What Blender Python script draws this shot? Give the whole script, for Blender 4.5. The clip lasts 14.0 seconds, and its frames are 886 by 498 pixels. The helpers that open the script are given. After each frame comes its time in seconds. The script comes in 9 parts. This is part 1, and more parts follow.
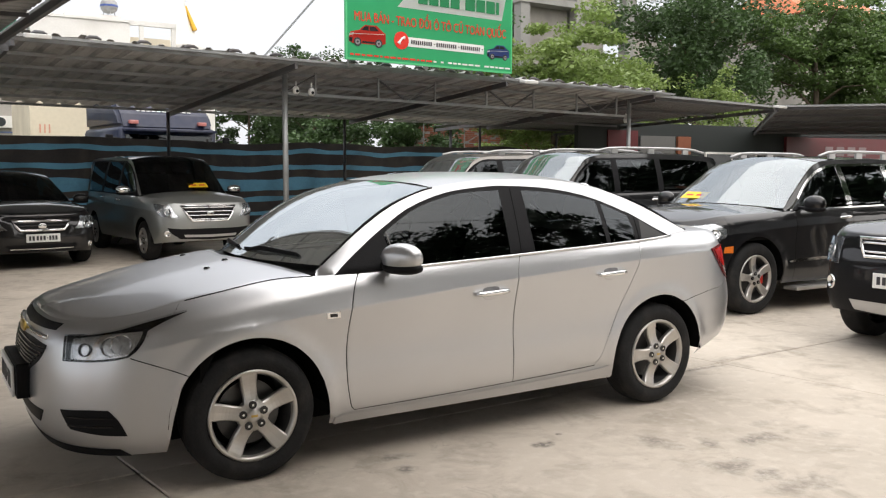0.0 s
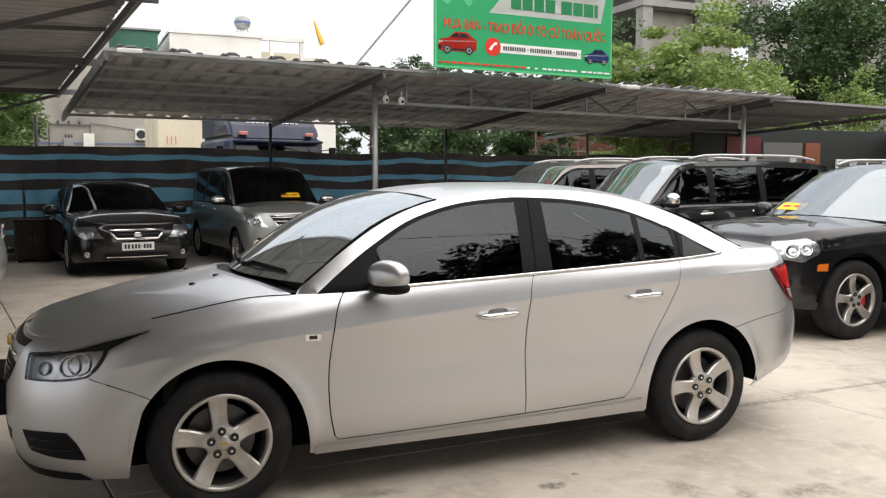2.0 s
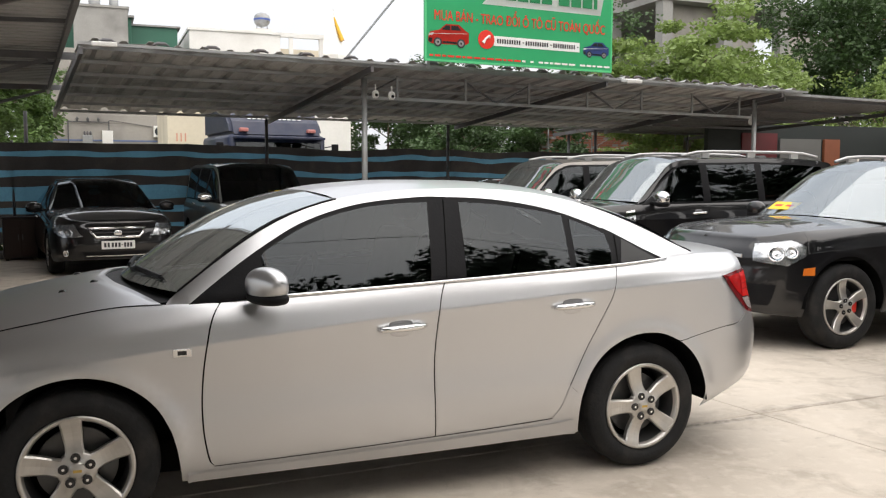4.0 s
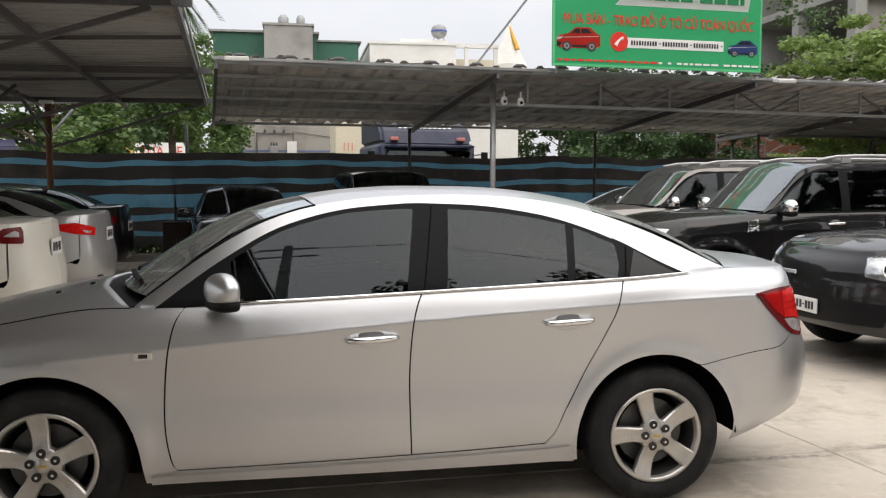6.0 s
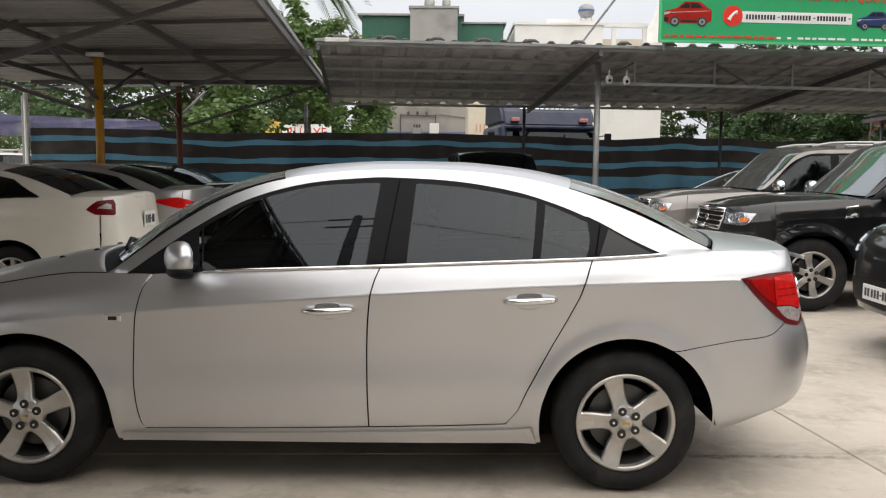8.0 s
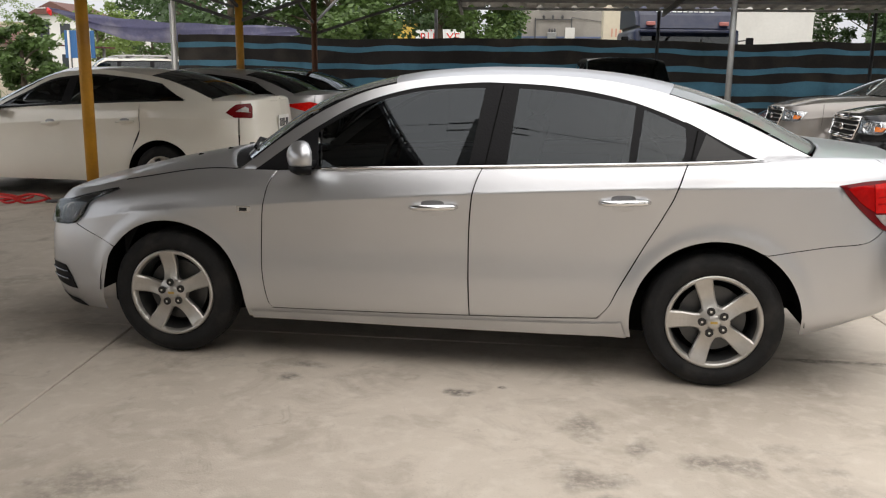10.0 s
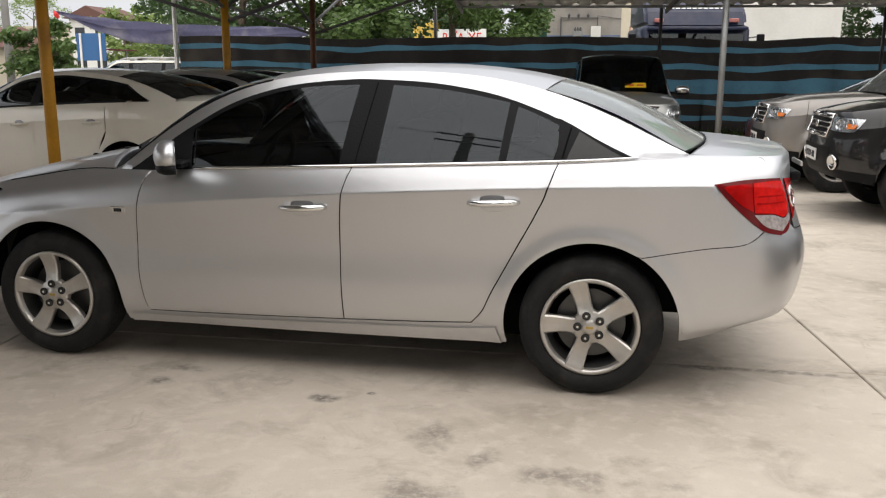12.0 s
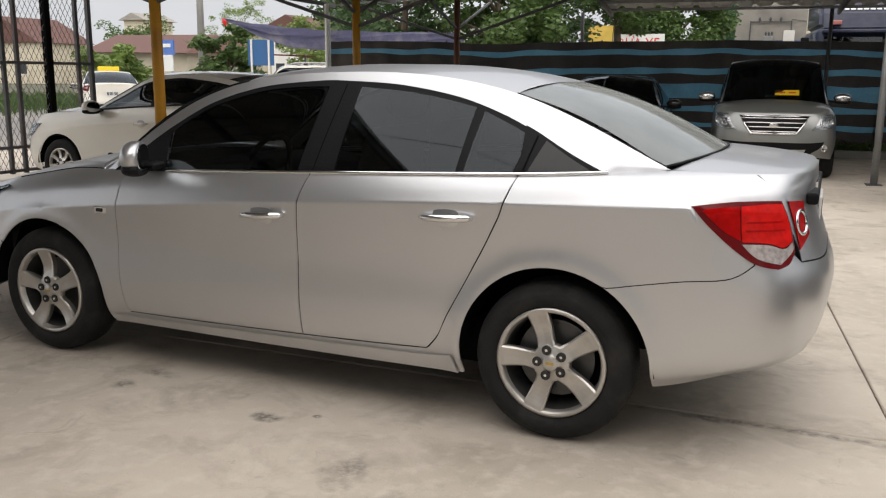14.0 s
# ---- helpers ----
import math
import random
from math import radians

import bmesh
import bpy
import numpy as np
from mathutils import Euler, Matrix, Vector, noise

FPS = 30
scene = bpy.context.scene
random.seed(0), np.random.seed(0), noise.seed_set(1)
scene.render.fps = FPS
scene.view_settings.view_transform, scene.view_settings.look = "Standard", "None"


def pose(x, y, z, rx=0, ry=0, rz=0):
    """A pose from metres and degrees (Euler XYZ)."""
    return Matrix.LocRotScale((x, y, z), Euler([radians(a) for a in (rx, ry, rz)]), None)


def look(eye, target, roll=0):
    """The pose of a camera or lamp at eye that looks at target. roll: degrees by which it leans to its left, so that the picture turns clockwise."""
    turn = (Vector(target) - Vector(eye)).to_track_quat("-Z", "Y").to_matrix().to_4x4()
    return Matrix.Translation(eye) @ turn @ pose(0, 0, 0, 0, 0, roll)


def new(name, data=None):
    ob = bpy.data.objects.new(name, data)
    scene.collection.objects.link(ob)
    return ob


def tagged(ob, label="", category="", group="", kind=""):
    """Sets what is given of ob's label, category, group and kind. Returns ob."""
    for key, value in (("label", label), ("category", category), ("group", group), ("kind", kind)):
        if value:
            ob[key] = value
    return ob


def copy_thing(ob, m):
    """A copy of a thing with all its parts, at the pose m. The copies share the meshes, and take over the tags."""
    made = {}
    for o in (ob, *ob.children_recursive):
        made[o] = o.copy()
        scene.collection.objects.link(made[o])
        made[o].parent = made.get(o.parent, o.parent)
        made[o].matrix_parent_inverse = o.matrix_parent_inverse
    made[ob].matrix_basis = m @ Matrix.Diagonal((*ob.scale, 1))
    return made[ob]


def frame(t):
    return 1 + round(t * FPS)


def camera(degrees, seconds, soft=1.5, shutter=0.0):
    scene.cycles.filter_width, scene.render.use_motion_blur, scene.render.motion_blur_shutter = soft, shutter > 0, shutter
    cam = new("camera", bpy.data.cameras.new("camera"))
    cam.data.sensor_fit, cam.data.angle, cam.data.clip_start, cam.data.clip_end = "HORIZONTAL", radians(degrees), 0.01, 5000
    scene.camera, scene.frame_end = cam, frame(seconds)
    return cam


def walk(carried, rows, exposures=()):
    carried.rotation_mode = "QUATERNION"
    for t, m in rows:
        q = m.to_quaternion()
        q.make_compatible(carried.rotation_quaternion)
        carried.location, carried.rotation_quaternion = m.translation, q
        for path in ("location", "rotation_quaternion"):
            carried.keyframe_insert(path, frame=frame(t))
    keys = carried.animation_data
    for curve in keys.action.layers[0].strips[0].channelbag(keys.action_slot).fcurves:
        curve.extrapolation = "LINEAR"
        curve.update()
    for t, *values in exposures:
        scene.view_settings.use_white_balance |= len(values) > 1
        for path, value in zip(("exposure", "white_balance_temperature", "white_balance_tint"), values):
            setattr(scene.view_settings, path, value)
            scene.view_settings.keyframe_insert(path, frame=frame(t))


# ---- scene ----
cam = camera(54.3, 14.0, soft=1.2)
METRES, EYE, TILT, LEAN, TURN = 5.738, 1.49, 0.0, 0.0, -32.1
START_X, START_Y = -1.378, -3.886  # the origin lies below the silver sedan's front wheel, x runs to its tail
ROWS = [
    (0.0, 0.0, 0.0, 0.0, 0.02, -5.22, -0.18),
    (0.5, 0.0127, 0.0385, 0.0011, 1.68, -5.17, -0.19),
    (1.0, 0.0397, 0.0554, -0.0, 4.31, -4.85, -0.04),
    (1.5, 0.0816, 0.0615, 0.0036, 6.83, -4.61, 0.03),
    (2.0, 0.1099, 0.0766, 0.0014, 8.54, -4.64, -0.05),
    (2.5, 0.1326, 0.103, 0.0013, 9.25, -4.75, -0.08),
    (3.0, 0.1538, 0.1286, 0.0027, 9.63, -4.77, -0.09),
    (5.5, 0.2931, 0.2341, -0.0008, 17.02, -4.55, -0.02),
    (6.0, 0.3426, 0.2486, -0.0005, 22.47, -4.29, -0.05),
    (6.5, 0.3796, 0.2757, -0.008, 27.9, -4.26, -0.12),
    (7.0, 0.4129, 0.305, -0.0061, 29.59, -4.31, -0.14),
    (7.5, 0.4426, 0.3253, -0.0084, 30.29, -4.3, -0.3),
    (8.0, 0.4714, 0.3201, -0.0061, 32.57, -5.49, -0.59),
    (8.5, 0.484, 0.2973, -0.0056, 36.07, -9.66, -0.86),
    (11.0, 0.5661, 0.327, -0.0092, 42.34, -11.78, -0.25),
    (11.5, 0.5838, 0.3687, -0.0113, 42.89, -11.74, -0.12),
    (12.0, 0.6035, 0.4052, -0.0086, 43.8, -11.67, -0.24),
    (12.5, 0.6091, 0.4482, -0.0115, 45.54, -11.71, -0.42),
    (13.0, 0.6189, 0.4959, -0.0127, 48.76, -11.61, -0.45),
    (13.5, 0.6463, 0.5373, -0.0124, 52.36, -11.39, -0.4),
    (14.0, 0.6661, 0.5742, -0.0116, 56.16, -11.34, -0.49),
]
walk(cam, [(t, pose(START_X, START_Y, EYE, TILT, LEAN, TURN) @ pose(METRES * x, METRES * y, METRES * z, 90 + pitch, roll, yaw)) for t, x, y, z, yaw, pitch, roll in ROWS],
     exposures=[(0.0, 0.64), (3.0, 0.69), (7.0, 0.35), (8.5, 0.40), (12.0, 0.40), (14.0, 0.25)])

# ---- light ----
SUN_UP, SUN_ROUND = radians(52), radians(150)
world = bpy.data.worlds.new("overcast_sky")
scene.world = world
world.use_nodes = True
wn, wl = world.node_tree.nodes, world.node_tree.links
wn.clear()
w_out = wn.new("ShaderNodeOutputWorld")
w_bg = wn.new("ShaderNodeBackground")
w_sky = wn.new("ShaderNodeTexSky")
w_sky.sky_type = "NISHITA"
w_sky.sun_disc = False
w_sky.sun_elevation, w_sky.sun_rotation = SUN_UP, SUN_ROUND
w_sky.air_density, w_sky.dust_density = 1.0, 4.0
w_dim = wn.new("ShaderNodeVectorMath")
w_dim.operation = "SCALE"
w_dim.inputs["Scale"].default_value = 0.10
w_co = wn.new("ShaderNodeTexCoord")
w_map = wn.new("ShaderNodeMapping")
w_map.inputs["Scale"].default_value = (1.0, 1.0, 2.6)
w_noise = wn.new("ShaderNodeTexNoise")
w_noise.inputs["Scale"].default_value = 2.2
w_noise.inputs["Detail"].default_value = 5.0
w_ramp = wn.new("ShaderNodeValToRGB")
w_ramp.color_ramp.elements[0].position, w_ramp.color_ramp.elements[0].color = 0.32, (0.755, 0.77, 0.81, 1)
w_ramp.color_ramp.elements[1].position, w_ramp.color_ramp.elements[1].color = 0.66, (0.92, 0.92, 0.94, 1)
w_mix = wn.new("ShaderNodeMix")
w_mix.data_type = "RGBA"
w_mix.inputs["Factor"].default_value = 0.86
wl.new(w_sky.outputs["Color"], w_dim.inputs[0])
wl.new(w_co.outputs["Generated"], w_map.inputs["Vector"])
wl.new(w_map.outputs["Vector"], w_noise.inputs["Vector"])
wl.new(w_noise.outputs["Fac"], w_ramp.inputs["Fac"])
wl.new(w_dim.outputs["Vector"], w_mix.inputs["A"])
wl.new(w_ramp.outputs["Color"], w_mix.inputs["B"])
w_bg.inputs["Strength"].default_value = 0.92
# an overcast sky is about three times as bright overhead as at the horizon
w_sep = wn.new("ShaderNodeSeparateXYZ")
w_up = wn.new("ShaderNodeMapRange")
w_up.inputs["From Min"].default_value, w_up.inputs["From Max"].default_value = 0.0, 1.0
w_up.inputs["To Min"].default_value, w_up.inputs["To Max"].default_value = 0.84, 1.42
w_over = wn.new("ShaderNodeVectorMath")
w_over.operation = "SCALE"
wl.new(w_co.outputs["Generated"], w_sep.inputs["Vector"])
wl.new(w_sep.outputs["Z"], w_up.inputs["Value"])
wl.new(w_mix.outputs["Result"], w_over.inputs[0])
wl.new(w_up.outputs["Result"], w_over.inputs["Scale"])
wl.new(w_over.outputs["Vector"], w_bg.inputs["Color"])
wl.new(w_bg.outputs["Background"], w_out.inputs["Surface"])

sun = new("sun", bpy.data.lights.new("sun", "SUN"))
sun.data.energy, sun.data.angle, sun.data.color = 2.4, radians(140), (1.0, 0.92, 0.83)
sun.matrix_world = look((math.sin(SUN_ROUND) * 30, math.cos(SUN_ROUND) * 30, 38), (0, 0, 0))


# ---- materials ----
def mat(name, color, rough=0.6, metal=0.0, vary=0.12, scale=3.0, fine=40.0, bump=0.0, coat=0.0, spec=0.5, random_object=0.0,
        island=0.0, stain=None, stain_scale=0.8, stain_amount=0.0, bump_scale=None):
    """A surface with a coarse and a fine variation of its colour, bump, and stains of a second colour."""
    m = bpy.data.materials.new(name)
    m.use_nodes = True
    n, l = m.node_tree.nodes, m.node_tree.links
    b = n["Principled BSDF"]
    b.inputs["Roughness"].default_value, b.inputs["Metallic"].default_value = rough, metal
    b.inputs["Coat Weight"].default_value, b.inputs["Coat Roughness"].default_value = coat, 0.04
    b.inputs["Specular IOR Level"].default_value = spec
    co = n.new("ShaderNodeTexCoord")
    a, f = n.new("ShaderNodeTexNoise"), n.new("ShaderNodeTexNoise")
    for node, s, d in ((a, scale, 4.0), (f, fine, 3.0)):
        node.inputs["Scale"].default_value, node.inputs["Detail"].default_value = s, d
        l.new(co.outputs["Object"], node.inputs["Vector"])
    add = n.new("ShaderNodeMath")
    add.operation = "MULTIPLY_ADD"
    l.new(a.outputs["Fac"], add.inputs[0])
    add.inputs[1].default_value = 0.65
    half = n.new("ShaderNodeMath")
    half.operation = "MULTIPLY"
    l.new(f.outputs["Fac"], half.inputs[0])
    half.inputs[1].default_value = 0.35
    l.new(half.outputs[0], add.inputs[2])
    last = add.outputs[0]
    if random_object or island:
        src = n.new("ShaderNodeObjectInfo" if random_object else "ShaderNodeNewGeometry")
        r = n.new("ShaderNodeMath")
        r.operation = "MULTIPLY_ADD"
        l.new(src.outputs["Random" if random_object else "Random Per Island"], r.inputs[0])
        r.inputs[1].default_value = random_object or island
        l.new(last, r.inputs[2])
        last = r.outputs[0]
    ramp = n.new("ShaderNodeMapRange")
    ramp.inputs["From Min"].default_value, ramp.inputs["From Max"].default_value = 0.25, 0.75 + (random_object or island)
    ramp.inputs["To Min"].default_value, ramp.inputs["To Max"].default_value = 1 - vary, 1 + vary
    l.new(last, ramp.inputs["Value"])
    mul = n.new("ShaderNodeVectorMath")
    mul.operation = "SCALE"
    mul.inputs[0].default_value = color[:3]
    l.new(ramp.outputs["Result"], mul.inputs["Scale"])
    out = mul.outputs["Vector"]
    if stain:
        sn = n.new("ShaderNodeTexNoise")
        sn.inputs["Scale"].default_value, sn.inputs["Detail"].default_value = stain_scale, 6.0
        l.new(co.outputs["Object"], sn.inputs["Vector"])
        sr = n.new("ShaderNodeMapRange")
        sr.inputs["From Min"].default_value, sr.inputs["From Max"].default_value = 0.5, 0.72
        sr.inputs["To Max"].default_value = stain_amount
        l.new(sn.outputs["Fac"], sr.inputs["Value"])
        mx = n.new("ShaderNodeMix")
        mx.data_type = "RGBA"
        l.new(sr.outputs["Result"], mx.inputs["Factor"])
        l.new(out, mx.inputs["A"])
        mx.inputs["B"].default_value = (*stain, 1)
        out = mx.outputs["Result"]
    l.new(out, b.inputs["Base Color"])
    rr = n.new("ShaderNodeMapRange")
    rr.inputs["To Min"].default_value, rr.inputs["To Max"].default_value = max(0.02, rough - 0.08 * min(1, rough * 2)), min(1, rough + 0.08 * min(1, rough * 2))
    l.new(a.outputs["Fac"], rr.inputs["Value"])
    l.new(rr.outputs["Result"], b.inputs["Roughness"])
    if bump:
        bp = n.new("ShaderNodeBump")
        bp.inputs["Strength"].default_value, bp.inputs["Distance"].default_value = bump, 0.01
        src = f
        if bump_scale:
            src = n.new("ShaderNodeTexNoise")
            src.inputs["Scale"].default_value = bump_scale
            l.new(co.outputs["Object"], src.inputs["Vector"])
        l.new(src.outputs["Fac"], bp.inputs["Height"])
        l.new(bp.outputs["Normal"], b.inputs["Normal"])
    return m


def glass(name, tint, rough=0.0, see=0.5, ior=1.5, dust=0.0, gloss_floor=0.0):
    """Tinted thin glass: a mirror-like coat over a dark see-through tint."""
    m = bpy.data.materials.new(name)
    m.use_nodes = True
    n, l = m.node_tree.nodes, m.node_tree.links
    n.clear()
    out, mix = n.new("ShaderNodeOutputMaterial"), n.new("ShaderNodeMixShader")
    fr, tr, gl = n.new("ShaderNodeFresnel"), n.new("ShaderNodeBsdfTransparent"), n.new("ShaderNodeBsdfGlossy")
    fr.inputs["IOR"].default_value = ior
    tr.inputs["Color"].default_value = (*[c * see for c in tint], 1)
    gl.inputs["Roughness"].default_value = rough
    gl.inputs["Color"].default_value = (0.88, 0.95, 1, 1)
    gain = n.new("ShaderNodeMapRange")
    gain.inputs["To Min"].default_value = gloss_floor  # least mirror share, raised to brighten the sky's reflection
    l.new(fr.outputs["Fac"], gain.inputs["Value"])
    l.new(gain.outputs["Result"], mix.inputs["Fac"])
    l.new(tr.outputs[0], mix.inputs[1])
    l.new(gl.outputs[0], mix.inputs[2])
    last = mix
    if dust:
        di, no, am, last = n.new("ShaderNodeBsdfDiffuse"), n.new("ShaderNodeTexNoise"), n.new("ShaderNodeMapRange"), n.new("ShaderNodeMixShader")
        co = n.new("ShaderNodeTexCoord")
        di.inputs["Color"].default_value = (0.62, 0.64, 0.61, 1)
        no.inputs["Scale"].default_value, no.inputs["Detail"].default_value = 3.0, 6.0
        am.inputs["To Min"].default_value, am.inputs["To Max"].default_value = dust * 0.6, dust * 1.4
        l.new(co.outputs["Object"], no.inputs["Vector"])
        l.new(no.outputs["Fac"], am.inputs["Value"])
        l.new(am.outputs["Result"], last.inputs["Fac"])
        l.new(mix.outputs[0], last.inputs[1])
        l.new(di.outputs[0], last.inputs[2])
    l.new(last.outputs[0], out.inputs["Surface"])
    return m


def paint(name, color, metal=0.0, rough=0.35, coat=1.0, flake=0.0, dust=0.0, spec=0.5):
    """Car paint: a base, fine flakes, a clear coat, and a little dust."""
    m = bpy.data.materials.new(name)
    m.use_nodes = True
    n, l = m.node_tree.nodes, m.node_tree.links
    b = n["Principled BSDF"]
    b.inputs["Metallic"].default_value, b.inputs["Roughness"].default_value = metal, rough
    b.inputs["Coat Weight"].default_value, b.inputs["Coat Roughness"].default_value = coat, 0.03
    b.inputs["Specular IOR Level"].default_value = spec
    co = n.new("ShaderNodeTexCoord")
    no = n.new("ShaderNodeTexNoise")
    no.inputs["Scale"].default_value, no.inputs["Detail"].default_value = 2.3, 5.0
    l.new(co.outputs["Object"], no.inputs["Vector"])
    mx = n.new("ShaderNodeMix")
    mx.data_type = "RGBA"
    mr = n.new("ShaderNodeMapRange")
    mr.inputs["From Min"].default_value, mr.inputs["From Max"].default_value, mr.inputs["To Max"].default_value = 0.4, 0.75, dust
    l.new(no.outputs["Fac"], mr.inputs["Value"])
    l.new(mr.outputs["Result"], mx.inputs["Factor"])
    mx.inputs["A"].default_value, mx.inputs["B"].default_value = (*color, 1), (0.42, 0.38, 0.33, 1)
    l.new(mx.outputs["Result"], b.inputs["Base Color"])
    ra = n.new("ShaderNodeMapRange")
    ra.inputs["To Min"].default_value, ra.inputs["To Max"].default_value = rough - 0.04, rough + 0.06
    l.new(no.outputs["Fac"], ra.inputs["Value"])
    l.new(ra.outputs["Result"], b.inputs["Roughness"])
    if flake:
        v = n.new("ShaderNodeTexVoronoi")
        v.inputs["Scale"].default_value = 900.0
        l.new(co.outputs["Object"], v.inputs["Vector"])
        bp = n.new("ShaderNodeBump")
        bp.inputs["Strength"].default_value, bp.inputs["Distance"].default_value = flake, 0.0004
        l.new(v.outputs["Distance"], bp.inputs["Height"])
        l.new(bp.outputs["Normal"], b.inputs["Normal"])
    return m


M_SILVER = paint("silver_paint", (0.585, 0.59, 0.605), metal=0.93, rough=0.34, coat=0.40, flake=0.10, dust=0.06)
M_BLACKPAINT = paint("black_paint", (0.007, 0.007, 0.008), rough=0.32, dust=0.02, spec=0.12)
M_GREYPAINT = paint("grey_green_paint", (0.27, 0.28, 0.27), metal=0.6, rough=0.34, coat=0.8, dust=0.15)
M_CHAMPAGNE = paint("grey_brown_paint", (0.22, 0.205, 0.19), metal=0.6, rough=0.36, coat=0.8, dust=0.2)
M_WHITEPAINT = paint("cream_white_paint", (0.75, 0.72, 0.64), rough=0.35, dust=0.12)
M_SILVER2 = paint("light_silver_paint", (0.42, 0.42, 0.42), metal=0.6, rough=0.34, coat=0.8, dust=0.1)
M_REDPAINT = paint("maroon_paint", (0.12, 0.012, 0.015), rough=0.35, dust=0.1)
M_BLUEPAINT = paint("dark_blue_paint", (0.012, 0.018, 0.045), rough=0.4, coat=0.3, dust=0.08, spec=0.2)
M_CHROME = mat("chrome", (0.80, 0.80, 0.80), 0.08, 1.0, 0.03)
M_ALLOY = mat("alloy", (0.52, 0.50, 0.47), 0.36, 0.85, 0.08, 8.0, 60.0)
M_ALLOYDARK = mat("dark_alloy", (0.10, 0.10, 0.10), 0.4, 0.6, 0.2, 8.0)
M_RUBBER = mat("rubber", (0.014, 0.014, 0.0145), 0.8, 0.0, 0.3, 9.0, 70.0, 0.25, spec=0.25, stain=(0.06, 0.055, 0.048), stain_scale=7.0, stain_amount=0.35)
M_PLASTIC = mat("black_plastic", (0.008, 0.008, 0.009), 0.5, 0.0, 0.2, 6.0, 90.0, 0.1, spec=0.12)
M_GLOSSBLACK = mat("gloss_black", (0.012, 0.012, 0.013), 0.18, 0.0, 0.2, 4.0)
M_DARK = mat("dark_underside", (0.006, 0.006, 0.006), 0.95, spec=0.04)
M_SEAT = mat("beige_seat", (0.23, 0.21, 0.18), 0.8, 0.0, 0.15, 9.0, 80.0, 0.2)
M_DASH = mat("dashboard_plastic", (0.045, 0.045, 0.045), 0.7)
M_GLASS_DARK = glass("tinted_glass", (0.75, 0.85, 0.9), see=0.13, ior=1.5)
# windscreens: extra gloss and a pale dust layer stand for bright sky reflection
M_GLASS_CLEAR = glass("windscreen_glass", (0.86, 0.96, 0.92), see=0.75, ior=1.55, dust=0.07, gloss_floor=0.24)
M_GLASS_BRIGHT = glass("brightened_reflection_glass", (0.86, 0.96, 0.92), see=0.75, ior=1.55, dust=0.14, gloss_floor=0.50)
M_GLASS_LENS = glass("lens_glass", (1, 1, 1), see=0.92, ior=1.45)
M_MIRROR = mat("mirror", (0.55, 0.57, 0.58), 0.02, 1.0, 0.02)
M_RED = mat("red_lens", (0.36, 0.003, 0.003), 0.2, 0.0, 0.35, 22.0, spec=0.08, coat=0.03)
M_REDDEEP = mat("deep_red_lens", (0.13, 0.003, 0.005), 0.2, 0.0, 0.2, 12.0, spec=0.2, coat=0.06)
M_CLEARLENS = mat("clear_lens", (0.42, 0.37, 0.36), 0.2, 0.3, 0.45, 60.0, coat=0.2)
M_AMBER = mat("amber_lens", (0.62, 0.16, 0.02), 0.2, 0.0, 0.1, coat=0.6)
M_LAMPBOWL = mat("lamp_reflector", (0.58, 0.59, 0.60), 0.2, 0.85, 0.35, 22.0)
M_PLATE = mat("number_plate", (0.72, 0.72, 0.70), 0.4, 0.0, 0.06, 9.0)
# silver darkened to the shade inside a handle's hollow
M_DISH_SHADE = mat("handle_dish_shade", (0.22, 0.22, 0.225), 0.4, 0.7, 0.1)
M_INK = mat("dark_ink", (0.03, 0.03, 0.035), 0.5)
M_YELLOWCARD = mat("yellow_card", (0.80, 0.56, 0.02), 0.55, 0.0, 0.06)
M_REDINK = mat("red_ink", (0.60, 0.02, 0.02), 0.5)
M_STEEL = mat("galvanised_steel", (0.30, 0.31, 0.31), 0.45, 0.5, 0.2, 5.0, 50.0, stain=(0.16, 0.10, 0.07), stain_scale=3.0, stain_amount=0.35)
M_STEELDARK = mat("dark_painted_steel", (0.10, 0.10, 0.105), 0.55, 0.3, 0.25, 5.0, 50.0, stain=(0.12, 0.06, 0.04), stain_scale=3.0, stain_amount=0.4)
M_YELLOW = mat("yellow_painted_steel", (0.50, 0.24, 0.012), 0.5, 0.0, 0.22, 4.0, 40.0, stain=(0.14, 0.06, 0.03), stain_scale=2.5, stain_amount=0.5)
M_RUST = mat("rusty_steel", (0.17, 0.075, 0.04), 0.7, 0.2, 0.3, 6.0)
M_SHEETDARK = mat("dark_roof_sheet", (0.12, 0.12, 0.12), 0.6, 0.1, 0.25, 1.2, 14.0, stain=(0.06, 0.05, 0.045), stain_scale=1.3, stain_amount=0.6)
M_SHEET = mat("roof_sheet", (0.26, 0.26, 0.255), 0.55, 0.1, 0.22, 1.2, 14.0, stain=(0.12, 0.095, 0.075), stain_scale=1.3, stain_amount=0.6)
M_SHEETRUST = mat("old_roof_sheet", (0.40, 0.395, 0.385), 0.5, 0.1, 0.26, 1.5, 14.0, stain=(0.13, 0.10, 0.08), stain_scale=2.3, stain_amount=0.7)
M_WHITETRIM = mat("white_trim", (0.70, 0.70, 0.68), 0.5, 0.0, 0.1, stain=(0.3, 0.26, 0.2), stain_scale=2.0, stain_amount=0.3)
M_LEAF = mat("leaf_green", (0.10, 0.165, 0.045), 0.5, 0.0, 0.5, 0.5, 6.0, island=0.7)
M_LEAFDARK = mat("leaf_dark_green", (0.058, 0.105, 0.034), 0.5, 0.0, 0.5, 0.5, 6.0, island=0.7)
M_LEAFLIGHT = mat("leaf_light_green", (0.20, 0.28, 0.075), 0.5, 0.0, 0.45, 0.5, 6.0, island=0.7)
